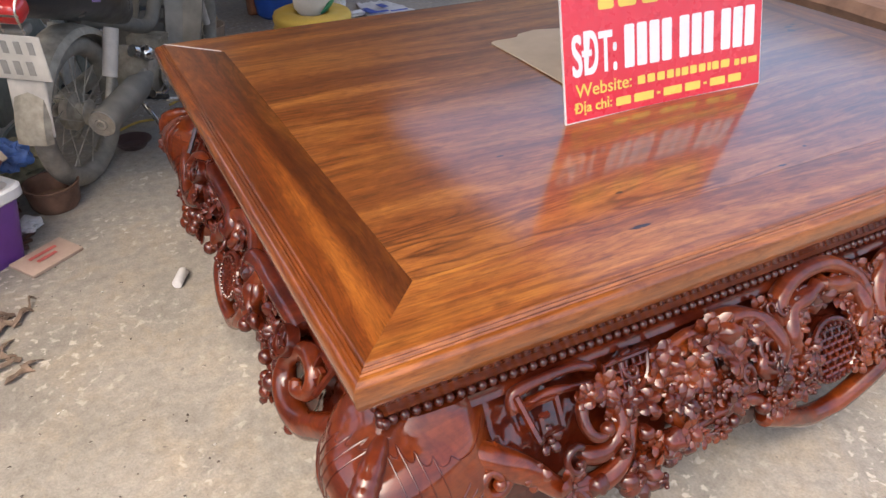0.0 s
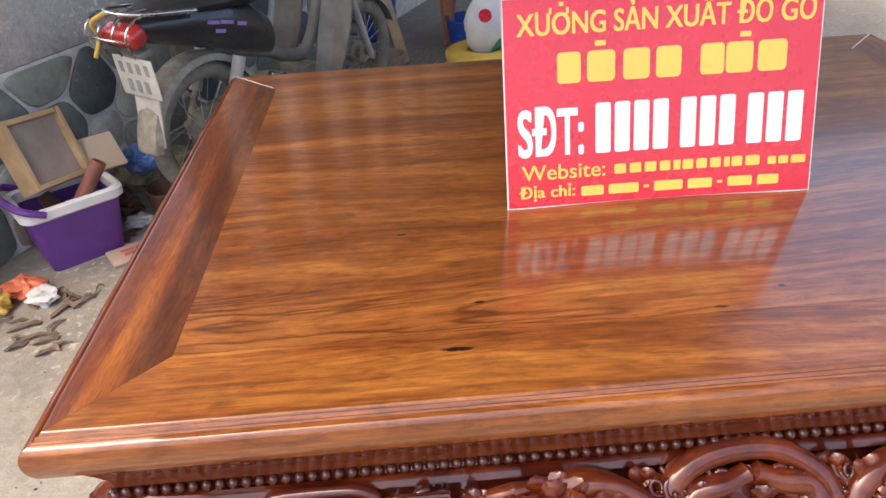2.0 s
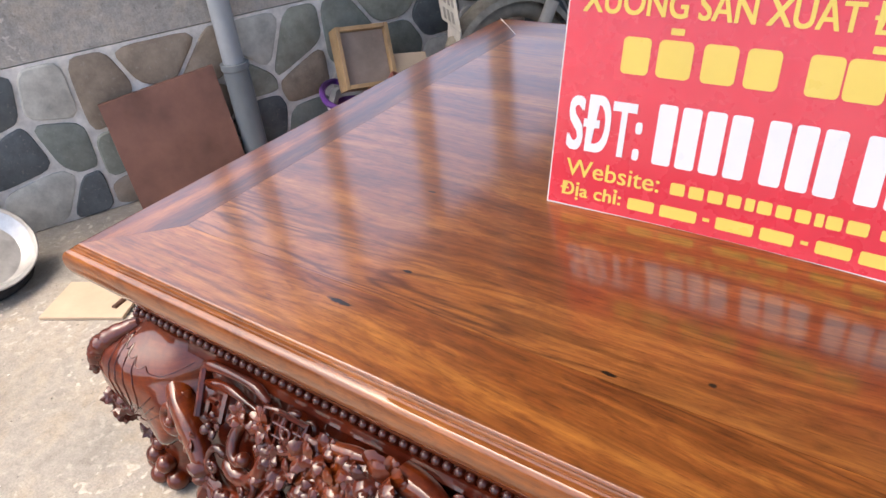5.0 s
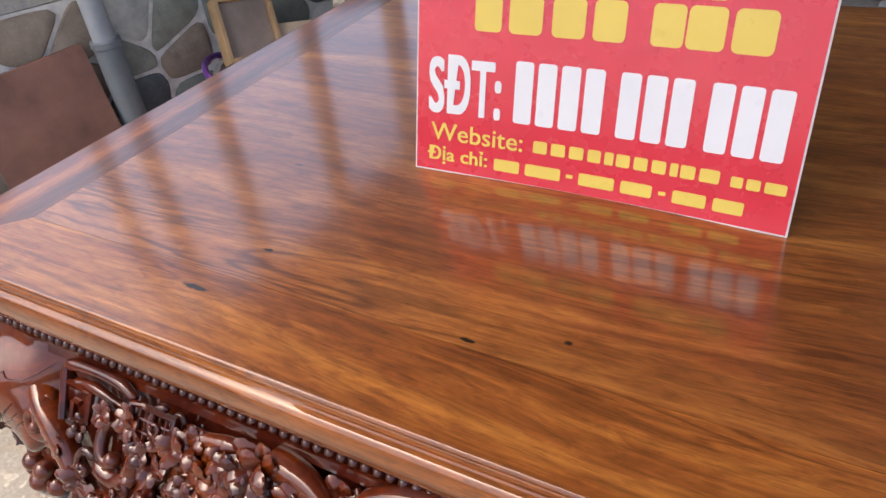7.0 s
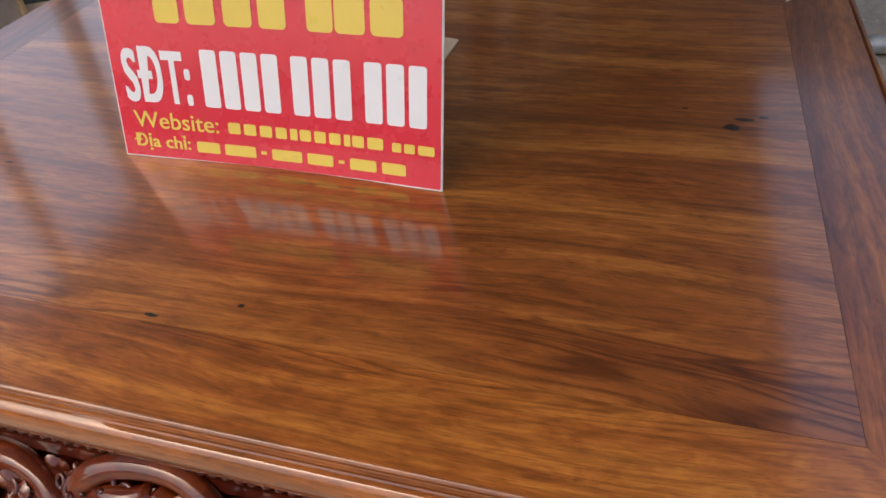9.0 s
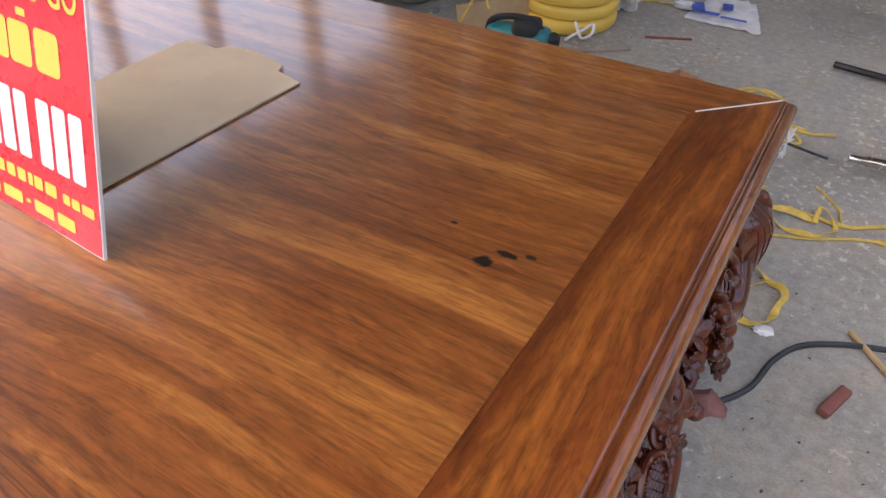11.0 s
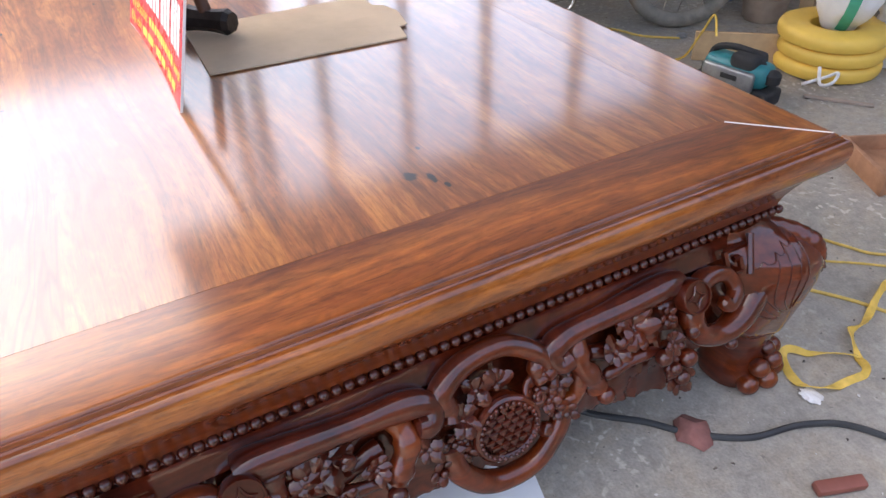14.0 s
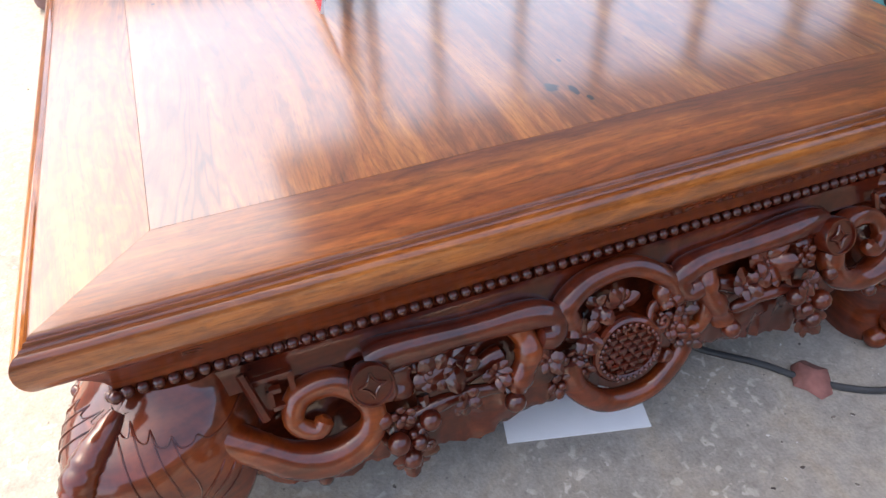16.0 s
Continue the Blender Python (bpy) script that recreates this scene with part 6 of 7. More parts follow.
for i, (x_, y_, z_, h_) in enumerate(((0.12, 4.05, 0.0, 0.32), (0.15, 4.1, 0.324, 0.25))):
    crate = tagged(empty("slatted_crate", (x_, y_, z_)), "dark slatted plastic crate standing on the floor" if not i else "dark slatted crate stacked on another crate", "crate", "stacked crates")
    for zz in range(4):
        for ax_, ay_, sx_, sy_ in ((0, -0.14, 0.4, 0.012), (0, 0.14, 0.4, 0.012), (-0.2, 0, 0.012, 0.28), (0.2, 0, 0.012, 0.28)):
            bm = bmesh.new()
            bm_box(bm, (sx_, sy_, h_ / 6), (x_ + ax_, y_ + ay_, z_ + h_ * (zz + 0.5) / 4), None, 0.003)
            part("slat", bm, M_GREY_PL, crate, smooth=False)
    for ax_, ay_ in ((-0.2, -0.14), (0.2, -0.14), (-0.2, 0.14), (0.2, 0.14)):
        bm = bmesh.new()
        bm_box(bm, (0.025, 0.025, h_), (x_ + ax_, y_ + ay_, z_ + h_ / 2), None, 0.003)
        part("corner_post", bm, M_GREY_PL, crate, smooth=False)

# yellow hose coil with a sack on it
M_HOSE = plain("yellow_hose", (0.78, 0.5, 0.09), 0.5, vary=0.12, scale=6)
HC = Vector((1.02, 3.3, 0))
hose = tagged(empty("hose_coil", HC), "thick coil of yellow plastic hose lying flat on the floor", "hose")
for i in range(3):
    bm = bmesh.new()
    ph = random.Random(i * 3 + 20)
    ox, oy, low = ph.uniform(-0.008, 0.008), ph.uniform(-0.008, 0.008), 0.066 * i
    prof = [(0.095, 0.008), (0.1, 0.001), (0.2, 0.0), (0.217, 0.008), (0.223, 0.022), (0.224, 0.044), (0.217, 0.058), (0.2, 0.0665), (0.15, 0.069), (0.11, 0.067), (0.098, 0.058), (0.092, 0.03)]
    rings(bm, [[HC + Vector((ox + r * math.cos(a), oy + r * math.sin(a), low + z_)) for r, z_ in prof] for a in [2 * math.pi * k_ / 56 for k_ in range(56)]], wrap=True)
    bmesh.ops.recalc_face_normals(bm, faces=bm.faces[:])
    part("turn", bm, M_HOSE, hose)
bm = bmesh.new()
tube(bm, spline([HC + Vector(p) for p in ((0.12, -0.2, 0.08), (0.17, -0.24, 0.03), (0.21, -0.22, 0.05), (0.2, -0.19, 0.08), (0.16, -0.2, 0.05), (0.1, -0.26, 0.01))], 24), 0.007, 8)
part("tie_string", bm, M_WRAP_W, hose, "white tie string")
M_SACK = plain("white_woven_sack", (0.74, 0.73, 0.7), 0.6, vary=0.1, scale=10, bump=0.4)
sack_c = HC + Vector((0.0, 0.02, 0.0))
SL = Matrix.Translation(sack_c + Vector((0, 0, 0.2))) @ Matrix.Rotation(radians(17), 4, (0.55, 0.83, 0)) @ Matrix.Translation(-(sack_c + Vector((0, 0, 0.2))))
bm = bmesh.new()
bmesh.ops.create_icosphere(bm, subdivisions=4, radius=1)
for v in bm.verts:
    d = 1 + 0.12 * noise.noise(v.co * 2.2) + 0.05 * noise.noise(v.co * 6)
    taper = 1.0 - 0.28 * max(0, v.co.z)
    v.co = SL @ (sack_c + Vector((v.co.x * 0.135 * d * taper, v.co.y * 0.115 * d * taper, 0.37 + v.co.z * 0.215 * d)))
sack = tagged(part("woven_sack", bm, M_SACK), "stuffed white woven sack with a green printed band", "sack")
bm = bmesh.new()
loops = []
for i in range(13):
    z_ = -0.75 + 1.5 * i / 12
    rr = math.sqrt(1 - z_ * z_) * (1 - 0.28 * max(0, z_))
    a0 = radians(-52)
    row = []
    for da in (-0.16, -0.08, 0.0, 0.08, 0.16):
        row.append((a0 + da / max(0.4, rr), 1.06))
    for da in (0.16, -0.16):
        row.append((a0 + da / max(0.4, rr), 0.97))
    loops.append([SL @ (sack_c + Vector((0.135 * rr * q * math.cos(a), 0.115 * rr * q * math.sin(a), 0.37 + 0.215 * z_))) for a, q in row])
rings(bm, loops)
bmesh.ops.recalc_face_normals(bm, faces=bm.faces[:])
part("printed_band", bm, plain("green_print", (0.05, 0.33, 0.2), 0.5), sack, "green printed band")
bm = bmesh.new()
mm = SL @ Matrix.Translation(sack_c + Vector((-0.055, -0.113, 0.42))) @ Matrix.Rotation(radians(75), 4, "X")
lathe(bm, [(0.0, 0.0), (0.035, 0.0), (0.035, 0.008), (0.0, 0.008)], mm @ Matrix.Translation((0, 0, 0.004)), 20)
part("round_mark", bm, M_RED, sack, "round red mark")
crumple((1.18, 3.52, 0.0), (0.12, 0.09, 0.2), M_WRAP_W, "plastic_bag", "crumpled white plastic bag behind the hose coil", 11, "bag")
bm = bmesh.new()
lathe(bm, [(0.12, 0), (0.14, 0.02), (0.16, 0.2), (0.17, 0.205), (0.155, 0.205), (0.13, 0.02), (0.01, 0.02)], Matrix.Translation((1.02, 3.98, 0)), 30)
tagged(part("blue_basin", bm, M_BLUE), "blue plastic basin on the floor under the raw table", "basin")

# hand planer on its side
M_TEAL = plain("teal_tool_body", (0.02, 0.2, 0.22), 0.45, vary=0.25)
M_TOOL_GREY = plain("grey_cast_tool", (0.33, 0.34, 0.34), 0.4, 0.6, 0.25, 20)
PL = Matrix.Translation((1.03, 2.74, 0.0)) @ Matrix.Rotation(radians(12), 4, "Z") @ Matrix.Scale(1.15, 4)
planer = tagged(empty("power_planer", PL.translation), "teal and black electric planer lying on the floor", "planer")


def tool_box(name, size, at, material, parent, base, turn=0.0, bevel=0.012, label=""):
    bm = bmesh.new()
    bm_box(bm, size, at, Matrix.Rotation(turn, 3, "Y"), bevel, 3)
    bm.transform(base)
    return part(name, bm, material, parent, label)


tool_box("sole", (0.3, 0.1, 0.06), (0, 0, 0.031), M_BLACK, planer, PL)
tool_box("side_plate", (0.2, 0.014, 0.07), (-0.01, -0.056, 0.085), M_TOOL_GREY, planer, PL)
tool_box("body", (0.24, 0.1, 0.085), (0, 0, 0.1), M_TEAL, planer, PL, bevel=0.03)
tool_box("motor_cover", (0.1, 0.1, 0.06), (0.03, 0.0, 0.14), M_BLACK, planer, PL, bevel=0.02)
tool_box("name_strip", (0.06, 0.004, 0.016), (0.0, -0.066, 0.09), M_BLACK, planer, PL, bevel=0)
bm = bmesh.new()
lathe(bm, [(0.012, 0.0), (0.05, 0.0), (0.055, 0.006), (0.055, 0.05), (0.05, 0.056), (0.046, 0.05), (0.046, 0.012), (0.012, 0.012)], PL @ Matrix.Translation((0.1, -0.09, 0.0)), 24)
part("chip_outlet", bm, M_BLACK, planer)
bm = bmesh.new()
tube(bm, spline([PL @ Vector(p) for p in ((-0.12, 0, 0.09), (-0.1, 0, 0.15), (-0.03, 0, 0.172), (0.05, 0, 0.165), (0.09, 0, 0.13))], 20), 0.014, 10)
part("handle", bm, M_BLACK, planer)
bm = bmesh.new()
lathe(bm, [(0.0, 0), (0.028, 0), (0.03, 0.03), (0.018, 0.042), (0, 0.045)], PL @ Matrix.Translation((0.125, 0, 0.085)), 18)
part("front_knob", bm, M_BLACK, planer)
bm = bmesh.new()
tube(bm, spline([PL @ Vector(p) for p in ((-0.12, 0.02, 0.18), (-0.16, 0.05, 0.24), (-0.22, 0.08, 0.14), (-0.3, 0.1, 0.02), (-0.45, 0.05, 0.01))], 24), 0.005, 6)
part("cord", bm, M_YELLOW_TAPE, planer)
bm = bmesh.new()
bm_box(bm, (0.5, 0.022, 0.13), (0.82, 3.06, 0.066), Euler((radians(-8), 0, radians(50))).to_matrix(), 0.003)
tagged(part("plank_offcut", bm, M_PALE_WOOD, smooth=False), "pale plank offcut standing on edge by the hose", "plank")
for i, (x_, y_, sd) in enumerate(((1.28, 2.5, 21), (1.35, 2.62, 22), (0.8, 2.6, 23), (0.9, 2.5, 25))):
    crumple((x_, y_, 0), (0.06, 0.045, 0.012), M_YELLOW_TAPE if i % 2 else M_PALE_WOOD, "wood_shavings", "loose curl of pale wood shavings on the floor", sd, "shavings")

# small drawer without its cabinet
M_RAW = plain("raw_sanded_wood", (0.40, 0.2, 0.11), 0.65, vary=0.25, scale=14, bump=0.2)
M_RAW_RED = plain("raw_red_wood", (0.42, 0.17, 0.09), 0.65, vary=0.28, scale=12, bump=0.25)
DR = Matrix.Translation((1.755, 2.73, 0)) @ Matrix.Rotation(math.atan2(-0.156, 0.315), 4, "Z") @ Matrix.Scale(0.86, 4)
drawer = tagged(empty("loose_drawer", DR.translation), "empty raw wooden drawer lying on the floor", "drawer")
for name, size, at in (("front", (0.34, 0.02, 0.085), (0, -0.14, 0.043)), ("back", (0.34, 0.012, 0.075), (0, 0.14, 0.043)), ("side", (0.012, 0.268, 0.075), (-0.164, 0, 0.043)), ("side", (0.012, 0.268, 0.075), (0.164, 0, 0.043)), ("bottom", (0.316, 0.268, 0.008), (0, 0, 0.012))):
    tool_box(name, size, at, M_RAW, drawer, DR, bevel=0.002)
bm = bmesh.new()
lathe(bm, [(0, 0), (0.02, 0), (0.024, 0.012), (0.014, 0.03), (0, 0.032)], Matrix.Translation((1.965, 2.80, 0.026)) @ Matrix.Rotation(radians(80), 4, "Y"), 16)
tagged(part("glass_knob", bm, M_TOOL_GREY), "small grey metal knob lying by the drawer", "knob")

# raw unfinished furniture at the back
raw = tagged(empty("raw_table", (1.15, 4.1, 0)), "unfinished reddish wooden table with shaped square legs", "table")
for x_, y_ in ((1.22, 3.86), (1.5, 4.12), (0.88, 4.08), (1.18, 4.36)):
    bm = bmesh.new()
    loops = []
    for z_, h_, o in ((0.0, 0.034, 0), (0.03, 0.042, 0.004), (0.08, 0.036, 0.0), (0.2, 0.042, -0.006), (0.34, 0.055, 0), (0.44, 0.065, 0.006), (0.5, 0.065, 0.006)):
        loops.append([Vector((x_ + o, y_ - o, z_)) + Vector((h_ * a, h_ * b, 0)) for a, b in ((-1, -0.6), (-0.6, -1), (0.6, -1), (1, -0.6), (1, 0.6), (0.6, 1), (-0.6, 1), (-1, 0.6))])
    rings(bm, loops)
    part("leg", bm, M_RAW_RED, raw)
for a, b in (((1.22, 3.86), (1.5, 4.12)), ((1.5, 4.12), (1.18, 4.36)), ((1.18, 4.36), (0.88, 4.08)), ((0.88, 4.08), (1.22, 3.86))):
    bm = bmesh.new()
    d = Vector((b[0] - a[0], b[1] - a[1], 0))
    bm_box(bm, (d.length - 0.06, 0.03, 0.1), ((a[0] + b[0]) / 2, (a[1] + b[1]) / 2, 0.45), Euler((0, 0, math.atan2(d.y, d.x))).to_matrix(), 0.006)
    part("apron_rail", bm, M_RAW_RED, raw)
bm = bmesh.new()
bm_box(bm, (0.52, 0.5, 0.035), (1.19, 4.105, 0.519), Euler((0, 0, math.atan2(0.26, 0.28))).to_matrix(), 0.01)
part("table_top", bm, M_RAW_RED, raw)
raw2 = tagged(empty("raw_stool", (1.75, 4.5, 0)), "unfinished reddish wooden stool behind the table", "stool")
for x_, y_ in ((1.62, 4.4), (1.88, 4.42), (1.6, 4.66), (1.86, 4.68)):
    bm = bmesh.new()
    tube(bm, spline([(x_, y_, 0.0), (x_ + 0.01, y_, 0.12), (x_ - 0.005, y_, 0.3), (x_, y_, 0.42)], 12), lambda t: 0.03 + 0.012 * t, 8)
    part("leg", bm, M_RAW_RED, raw2)
bm = bmesh.new()
bm_box(bm, (0.38, 0.4, 0.05), (1.74, 4.54, 0.445), None, 0.012)
part("seat", bm, M_RAW_RED, raw2)
dr2 = copy_thing(drawer, Matrix.Translation((1.42, 4.62, 0)) @ Matrix.Rotation(0.4, 4, "Z"))
dr2["label"] = "empty raw wooden drawer lying under the furniture"
bm = bmesh.new()
loops = []
for i in range(15):
    y_ = 1.15 + 1.9 * i / 14
    e = 0.05 * noise.noise(Vector((y_ * 2, 0, 0))) + 0.02 * noise.noise(Vector((y_ * 9, 3, 0)))
    loops.append([Vector((3.42 + e, y_, 0.25)), Vector((3.40 + e, y_, 0.31)), Vector((3.44 + e, y_, 0.36)), Vector((4.4, y_, 0.36)), Vector((4.4, y_, 0.25))])
rings(bm, loops)
slabt = tagged(empty("raw_slab_bench", (3.9, 2.1, 0)), "thick raw-edged brown timber slab on short legs", "bench")
bmesh.ops.recalc_face_normals(bm, faces=bm.faces[:])
part("slab", bm, plain("raw_brown_slab", (0.26, 0.14, 0.085), 0.7, vary=0.35, scale=8, bump=0.4), slabt)
for x_, y_ in ((3.6, 1.4), (3.6, 2.95), (4.25, 1.4), (4.25, 2.95)):
    bm = bmesh.new()
    tube(bm, spline([(x_, y_, 0.0), (x_ - 0.03, y_, 0.1), (x_, y_, 0.249)], 8), lambda t: 0.05 + 0.015 * t, 10)
    part("leg", bm, M_RAW_RED, slabt)

# ---- loose things on the floor by the end of the bed ----
def cord(name, pts, r, material, label, category, n=40, segs=6, flat=1.0):
    bm = bmesh.new()
    tube(bm, spline([Vector((p[0], p[1], (p[2] if len(p) > 2 else 0.0) + r)) for p in pts], n), r, segs, flat)
    return tagged(part(name, bm, material), label, category)


M_ROPE = plain("yellow_string", (0.62, 0.42, 0.1), 0.7, vary=0.2, scale=30)
M_CABLE = plain("black_cable", (0.03, 0.032, 0.035), 0.55)


def ribbon(pts, width, n=60):
    """A flat strap that twists as it lies."""
    path = spline([Vector((x_, y_, 0.004 + z_)) for x_, y_, z_ in pts], n)
    bm = bmesh.new()
    loops = []
    for i, p in enumerate(path):
        d = (path[min(n, i + 1)] - path[max(0, i - 1)]).normalized()
        a = 0.9 * math.sin(i * 0.31)
        s_ = d.cross(Vector((0, 0, 1))).normalized() * math.cos(a) + Vector((0, 0, 1)) * math.sin(a)
        nn = d.cross(s_).normalized() * 0.0012
        c_ = p + Vector((0, 0, abs(math.sin(a)) * width / 2))
        loops.append([c_ - s_ * width / 2 - nn, c_ + s_ * width / 2 - nn, c_ + s_ * width / 2 + nn, c_ - s_ * width / 2 + nn])
    rings(bm, loops)
    bmesh.ops.recalc_face_normals(bm, faces=bm.faces[:])
    return bm


strap = tagged(part("yellow_strap", ribbon([(2.325, 2.21, 0), (2.22, 2.205, 0.012), (2.125, 2.2, 0), (2.15, 2.09, 0.012), (2.198, 1.97, 0), (2.205, 1.9, 0.012), (2.27, 1.85, 0), (2.315, 1.81, 0.01), (2.31, 1.755, 0), (2.295, 1.665, 0.012), (2.228, 1.655, 0), (2.172, 1.695, 0.014), (2.2, 1.76, 0.0), (2.27, 1.845, 0.006)], 0.02, 110), M_YELLOW_TAPE), "flat yellow strap lying in loose folds on the floor", "strap")
tagged(part("yellow_strap", ribbon([(2.148, 2.175, 0.01), (2.257, 2.125, 0), (2.337, 2.12, 0.01), (2.389, 2.2, 0.0), (2.335, 2.28, 0.012), (2.327, 2.2, 0.004)], 0.017, 50), M_YELLOW_TAPE), "short yellow strap end on the floor", "strap")
cord("string", [(1.85, 2.17), (1.95, 2.22), (2.02, 2.26), (2.07, 2.35), (2.07, 2.45)], 0.0045, M_ROPE, "thin yellow string trailing to a white plug", "string")
cord("string", [(1.9, 2.03), (1.97, 2.11), (2.04, 2.2), (2.16, 2.33)], 0.004, M_ROPE, "thin yellow string lying straight on the floor", "string")
cord("string", [(1.95, 1.9), (2.03, 1.96), (2.15, 2.04), (2.32, 2.11), (2.5, 2.2), (2.72, 2.19), (2.9, 2.14)], 0.005, M_ROPE, "yellow string crossing the floor", "string")
cord("string", [(2.24, 2.24), (2.41, 2.23), (2.48, 2.27), (2.54, 2.30), (2.56, 2.23), (2.5, 2.2), (2.62, 2.2), (2.8, 2.23), (3.0, 2.2)], 0.007, M_ROPE, "looped yellow string on the floor", "string")
cord("string", [(2.3, 2.42), (2.38, 2.32), (2.4, 2.24)], 0.004, M_ROPE, "thin yellow string end on the floor", "string")
cord("coiled_string", [(2.3, 2.8), (2.2, 2.76), (2.07, 2.8), (1.98, 2.8), (1.88, 2.92), (1.96, 3.02), (2.05, 2.96), (2.02, 2.83), (2.06, 2.7), (2.14, 2.66), (2.2, 2.68), (2.13, 2.78), (2.04, 2.86), (1.93, 2.93), (2.0, 3.03), (2.1, 2.95), (2.06, 2.83), (2.2, 2.78)], 0.0055, M_ROPE, "loosely coiled thin yellow rope on the floor", "rope", 110)
cord("string", [(1.08, 3.62), (1.2, 3.69), (1.3, 3.72), (1.4, 3.74)], 0.006, M_ROPE, "yellow string by the table leg", "string")
cord("string", [(0.1, 2.74), (0.2, 2.82), (0.33, 2.87), (0.45, 3.0)], 0.006, M_ROPE, "yellow string under the motorcycle wheel", "string")
cord("string", [(-0.18, 2.52), (-0.06, 2.6), (0.06, 2.58)], 0.006, M_ROPE, "yellow string under the exhaust", "string")
cord("black_cable", [(1.85, 1.05), (2.0, 1.12), (2.08, 1.17), (2.16, 1.26), (2.24, 1.33), (2.31, 1.43), (2.34, 1.55), (2.39, 1.64), (2.48, 1.70), (2.58, 1.74), (2.7, 1.78), (2.77, 1.9), (2.76, 2.05), (2.72, 2.2), (2.8, 2.45)], 0.0075, M_CABLE, "black electric cable curving over the floor", "cable", 90, 8)
bm = bmesh.new()
tube(bm, [(2.49, 1.76, 0.008), (2.70, 1.53, 0.01)], 0.0075, 8)
tagged(part("thin_stick", bm, M_PALE_WOOD), "thin pale wooden stick on the floor", "stick")
bm = bmesh.new()
bm_box(bm, (0.03, 0.11, 0.022), (2.49, 1.49, 0.013), Euler((0, 0.1, -0.35)).to_matrix(), 0.006)
tagged(part("wood_offcut", bm, M_ROLL), "short red-brown wood offcut on the floor", "offcut")
bm = bmesh.new()
bm_box(bm, (0.21, 0.012, 0.008), (1.51, 3.32, 0.006), Euler((0, 0, 0.42)).to_matrix(), 0.002)
tagged(part("thin_stick", bm, M_ROLL, smooth=False), "thin red-brown strip of wood on the floor", "stick")
bm = bmesh.new()
bm_box(bm, (0.26, 0.02, 0.01), (1.3, 3.04, 0.007), Euler((0, 0, 0.65)).to_matrix(), 0.002)
tagged(part("thin_stick", bm, M_GREY_BOARD, smooth=False), "thin grey strip of wood by the hose coil", "stick")
# dark red rag with points
bm = bmesh.new()
pts = []
for k_ in range(10):
    a = 2 * math.pi * k_ / 10 + 0.3
    r = (0.05, 0.041, 0.047, 0.036, 0.054)[k_ % 5]
    pts.append((2.235 + r * math.cos(a), 1.335 + r * math.sin(a)))
low = [bm.verts.new((x_, y_, 0.003)) for x_, y_ in pts]
mid = [bm.verts.new((2.235 + (x_ - 2.235) * 0.75, 1.335 + (y_ - 1.335) * 0.75, 0.02 + 0.016 * noise.noise(Vector((x_ * 40, y_ * 40, 0))))) for x_, y_ in pts]
cap = bm.verts.new((2.235, 1.335, 0.036))
for i in range(10):
    j = (i + 1) % 10
    bm.faces.new((low[i], low[j], mid[j], mid[i]))
    bm.faces.new((mid[i], mid[j], cap))
bm.faces.new(low[::-1])
tagged(part("sandpaper_scrap", bm, plain("dull_red_rag", (0.22, 0.09, 0.075), 0.85, vary=0.3, scale=30)), "folded dull red scrap of sandpaper on the floor", "scrap")
# white paper under the skirt
bm = bmesh.new()
bm_box(bm, (0.2, 0.30, 0.004), (2.075, 0.83, 0.004), Euler((0, 0, -0.25)).to_matrix(), 0.001)
tagged(part("white_board", bm, plain("white_card", (0.72, 0.72, 0.71), 0.6, vary=0.08, scale=4)), "thin white card lying on the floor under the skirt", "card")
# two-pin adaptor
ad = tagged(empty("plug_adaptor", (2.11, 2.4, 0)), "white plastic plug adaptor at the end of a string", "plug")
bm = bmesh.new()
bm_box(bm, (0.075, 0.045, 0.04), (2.105, 2.425, 0.021), Euler((0, 0, 0.6)).to_matrix(), 0.006)
part("body", bm, M_WHITE_PL, ad)
bm = bmesh.new()
bm_box(bm, (0.03, 0.06, 0.028), (2.125, 2.365, 0.015), Euler((0, 0, 0.35)).to_matrix(), 0.006)
part("socket", bm, M_WHITE_PL, ad)
# polishing tool
GD = Matrix.Translation((2.46, 2.60, 0.045)) @ Matrix.Rotation(math.atan2(0.05, 0.42), 4, "Z") @ Matrix.Rotation(radians(90), 4, "Y")
grinder = tagged(empty("die_grinder", GD.translation), "blue and silver die grinder lying on the floor", "grinder")
M_TOOL_BLUE = plain("blue_tool_body", (0.03, 0.12, 0.3), 0.4, vary=0.2)
for name, prof, mat_ in (("nose", [(0.0, -0.1), (0.012, -0.1), (0.013, -0.05), (0.017, -0.045), (0.018, 0.06), (0.028, 0.075)], M_CHROME),
                         ("gear_head", [(0.0, 0.07), (0.028, 0.07), (0.036, 0.09), (0.037, 0.14), (0.0, 0.142)], M_TOOL_GREY),
                         ("collar", [(0.0, 0.14), (0.0365, 0.14), (0.0365, 0.17), (0.0, 0.172)], M_YELLOW_TAPE),
                         ("motor_body", [(0.0, 0.168), (0.037, 0.168), (0.038, 0.24), (0.03, 0.275), (0.0, 0.28)], M_TOOL_BLUE),
                         ("tail", [(0.0, 0.275), (0.024, 0.275), (0.02, 0.36), (0.011, 0.4), (0.007, 0.44)], M_BLACK)):
    bm = bmesh.new()
    lathe(bm, prof, GD, 20)
    part(name, bm, mat_, grinder)
sp = tagged(empty("buffing_brush", (2.17, 2.545, 0)), "spindle with a frayed silver buffing wheel", "brush")
bm = bmesh.new()
tube(bm, [(2.165, 2.545, 0.06), (2.30, 2.57, 0.03)], 0.005, 8)
part("spindle", bm, M_STEEL_DARK, sp)
bm = bmesh.new()
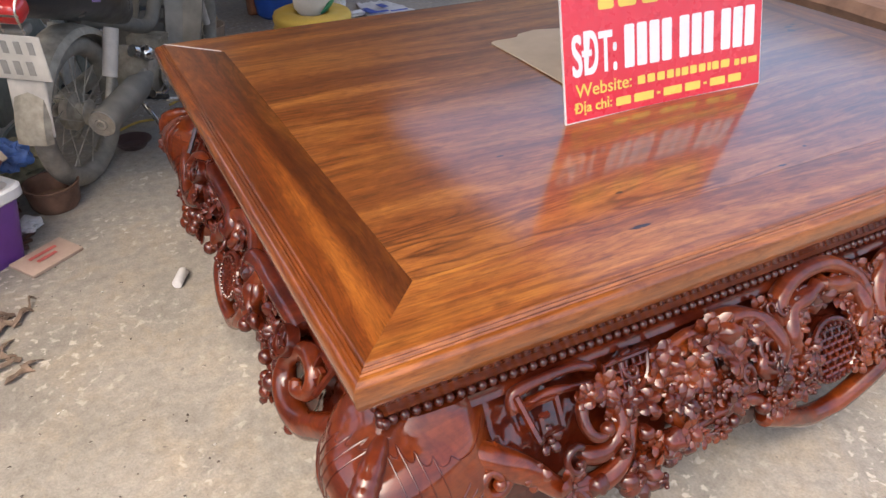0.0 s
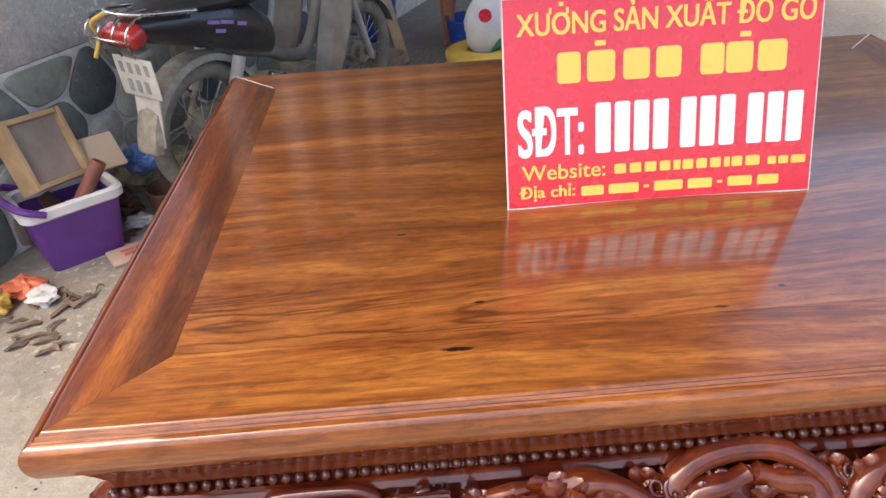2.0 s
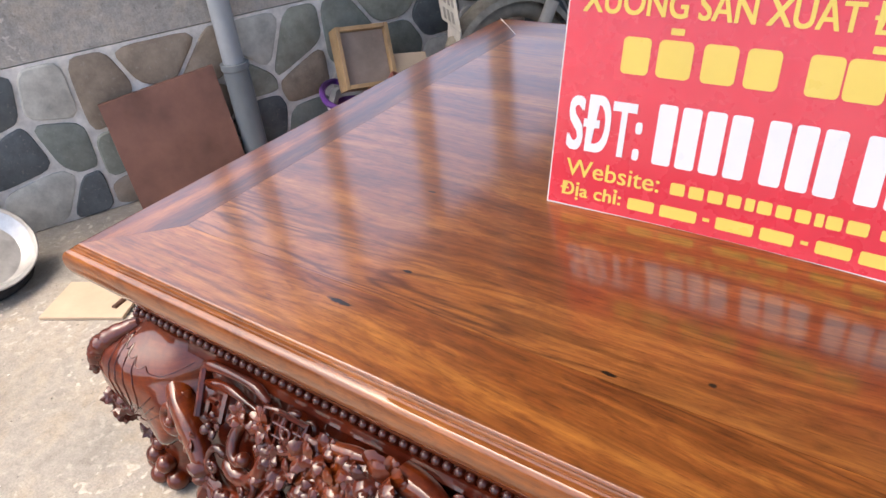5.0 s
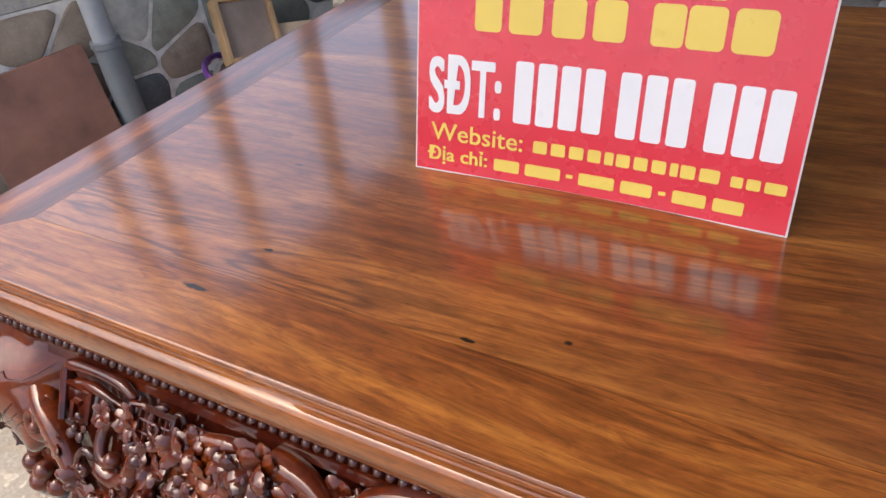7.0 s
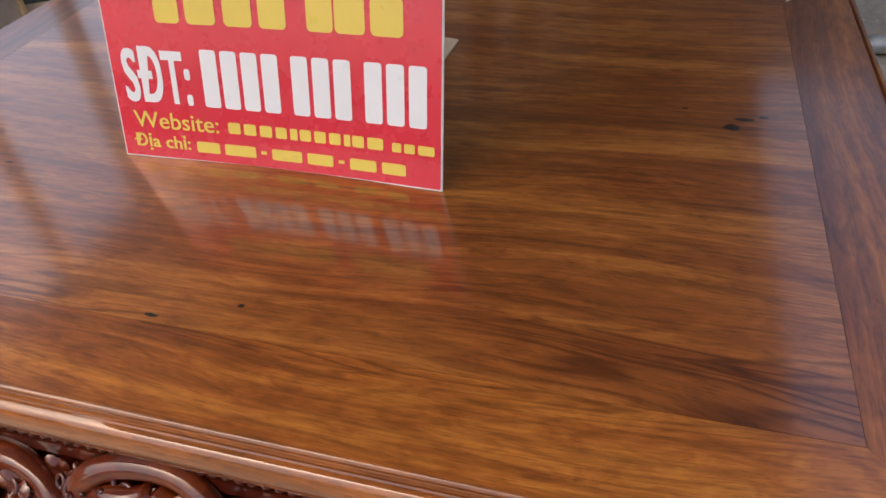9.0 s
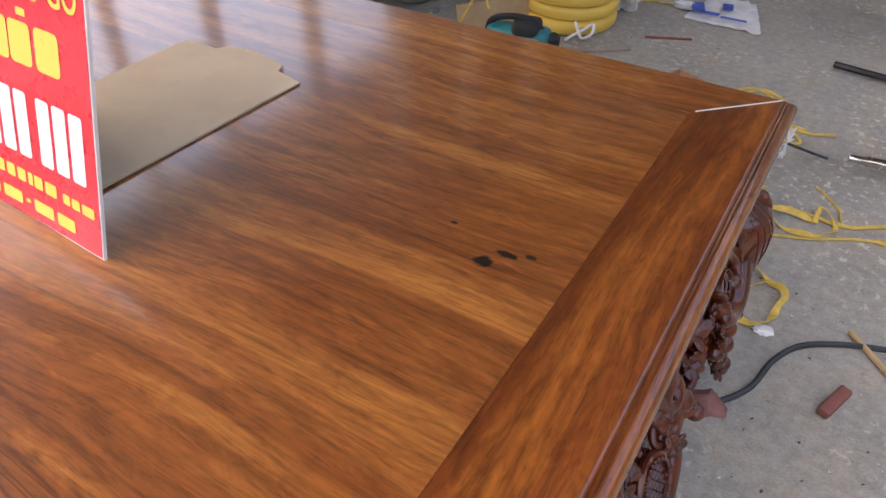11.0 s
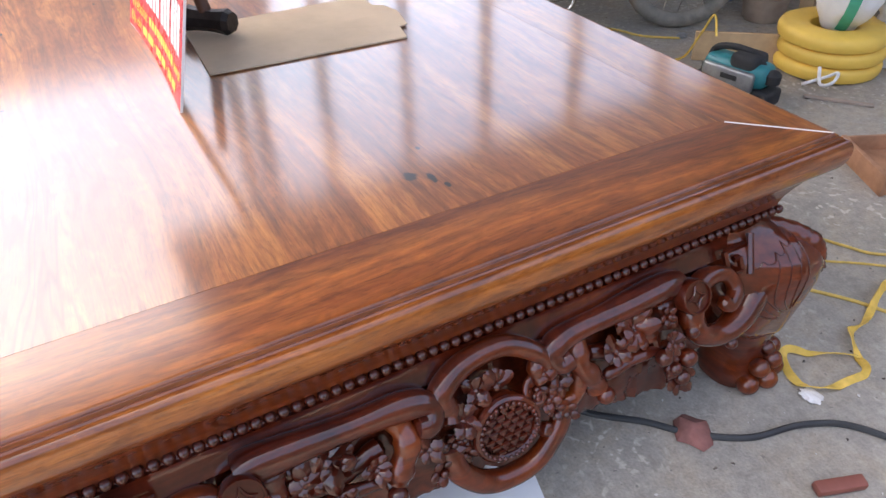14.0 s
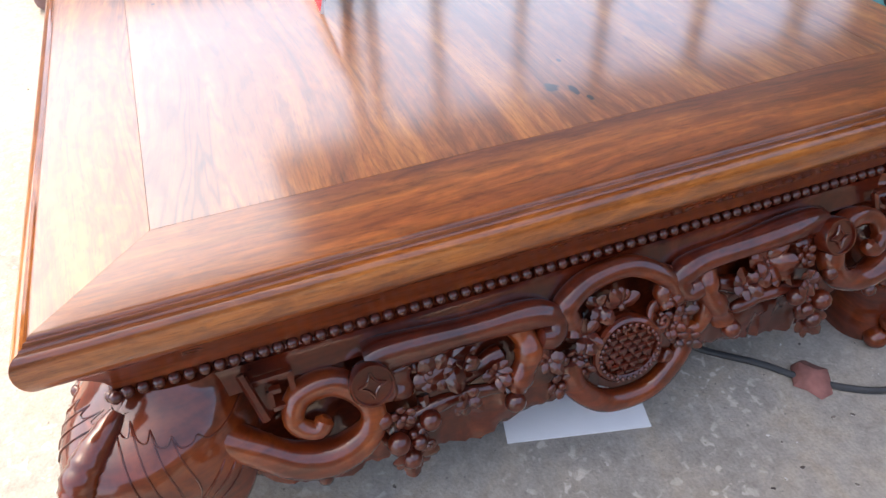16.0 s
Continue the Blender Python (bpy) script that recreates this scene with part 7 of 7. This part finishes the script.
rr_ = random.Random(9)
for i in range(60):
    a = rr_.random() * 6.283
    d = Vector((math.cos(a) * 0.18, -math.cos(a), 0)) * 1.0
    p = Vector((2.163, 2.545, 0.062))
    q = p + Vector((rr_.uniform(-0.008, 0.008), 0, 0)) + Vector((0.16 * math.cos(a), math.cos(a), math.sin(a) * 0.95)).normalized() * rr_.uniform(0.04, 0.058)
    tube(bm, [p, q], 0.003, 4)
part("bristles", bm, M_WRAP_W, sp, "frayed pale bristles")
# black tool stand
std = tagged(empty("tool_stand", (2.5, 3.25, 0)), "black metal stand with a cross bar lying on the floor", "stand")
for a, b in (((2.2, 3.40, 0.02), (2.9, 3.3, 0.02)), ((2.5, 2.98, 0.02), (2.6, 3.6, 0.02)), ((2.55, 3.35, 0.03), (2.62, 3.62, 0.03))):
    bm = bmesh.new()
    tube(bm, [a, b], 0.014, 8)
    part("bar", bm, M_STEEL_DARK, std)
cord("wire", [(2.3, 3.4, 0.02), (2.42, 3.3, 0.03), (2.52, 3.26, 0.03), (2.6, 3.33, 0.03), (2.5, 3.4, 0.03)], 0.004, M_CABLE, "thin black wire tangled on a metal stand", "wire")
bm = bmesh.new()
bm_box(bm, (0.5, 0.28, 0.03), (3.02, 3.45, 0.016), Euler((0, 0, -0.3)).to_matrix(), 0.004)
tagged(part("red_board", bm, M_PANEL, smooth=False), "red-brown board lying on the floor", "board")
# printed plastic bag
bagm = bmesh.new()
cols_ = 10
grid_ = [[Vector((1.5, 3.6, 0)).lerp(Vector((1.86, 3.58, 0)), i / cols_).lerp(Vector((1.55, 3.95, 0)).lerp(Vector((1.76, 3.93, 0)), i / cols_), j / cols_) + Vector((0, 0, 0.018 + 0.014 * noise.noise(Vector((i * 0.7, j * 0.7, 1))))) for j in range(cols_ + 1)] for i in range(cols_ + 1)]
rings(bagm, [[*row, *[p - Vector((0, 0, 0.012)) for p in row[::-1]]] for row in grid_])
bmesh.ops.recalc_face_normals(bagm, faces=bagm.faces[:])
bag = tagged(part("printed_bag", bagm, M_WRAP_W), "flattened white plastic bag with blue print on the floor", "bag")
for i, (cx_, cy_, w_, h_, a) in enumerate(((1.535, 3.69, 0.06, 0.12, 0.3), (1.60, 3.64, 0.1, 0.03, 0.0), (1.72, 3.62, 0.12, 0.02, 0.0), (1.66, 3.76, 0.05, 0.08, 0.2))):
    bm = bmesh.new()
    bm_box(bm, (w_, h_, 0.003), (cx_, cy_, 0.037), Euler((0, 0, a)).to_matrix(), 0.001)
    part("print_bar", bm, plain("blue_print", (0.06, 0.11, 0.42), 0.5), bag, smooth=False)
crumple((1.47, 3.72, 0), (0.05, 0.03, 0.02), M_WRAP_W, "foil_scrap", "small silvery crumpled scrap on the floor", 31, "scrap")
crumple((2.295, 1.645, 0), (0.025, 0.018, 0.008), M_WRAP_W, "paper_scrap", "tiny white paper scrap at the strap's end", 32, "scrap")
crumple((0.44, 3.02, 0), (0.02, 0.03, 0.012), M_TOOL_GREY, "metal_clip", "small grey metal clip on the floor", 33, "clip")
bm = bmesh.new()
lathe(bm, [(0.06, 0), (0.08, 0.02), (0.092, 0.1), (0.1, 0.105), (0.088, 0.105), (0.07, 0.02), (0.01, 0.02)], Matrix.Translation((-0.74, -0.27, 0)), 28)
tagged(part("clay_pot", bm, plain("dull_purple_clay", (0.2, 0.12, 0.115), 0.7, vary=0.3)), "dull brown clay pot standing on the floor", "pot")
# grit and chips on the floor
bm = bmesh.new()
rg = random.Random(77)
for cx_, cy_, sx_, sy_, cnt in ((-0.3, 0.55, 0.25, 0.4, 70), (-0.15, 0.2, 0.2, 0.2, 40), (2.4, 1.4, 0.35, 0.4, 140), (1.6, 3.0, 0.8, 0.6, 60), (-0.5, 1.2, 0.3, 0.5, 40)):
    for _ in range(cnt):
        x_, y_, r = rg.gauss(cx_, sx_), rg.gauss(cy_, sy_), rg.uniform(0.0012, 0.004)
        bmesh.ops.create_icosphere(bm, subdivisions=1, radius=r, matrix=Matrix.Translation((x_, y_, r * 0.5)) @ Matrix.Rotation(rg.random() * 3, 4, "Z") @ Matrix.Diagonal((1.6, 1, 0.6, 1)))
k = Mat("grit")
k.put("Base Color", k.ramp(k.island(), [(0.3, (0.06, 0.045, 0.035)), (0.6, (0.3, 0.26, 0.22)), (0.9, (0.6, 0.58, 0.54))]))
k.put("Roughness", 0.8)
tagged(part("floor_grit", bm, k.m), "scattered wood chips and grit on the concrete floor", "grit", kind="stuff")
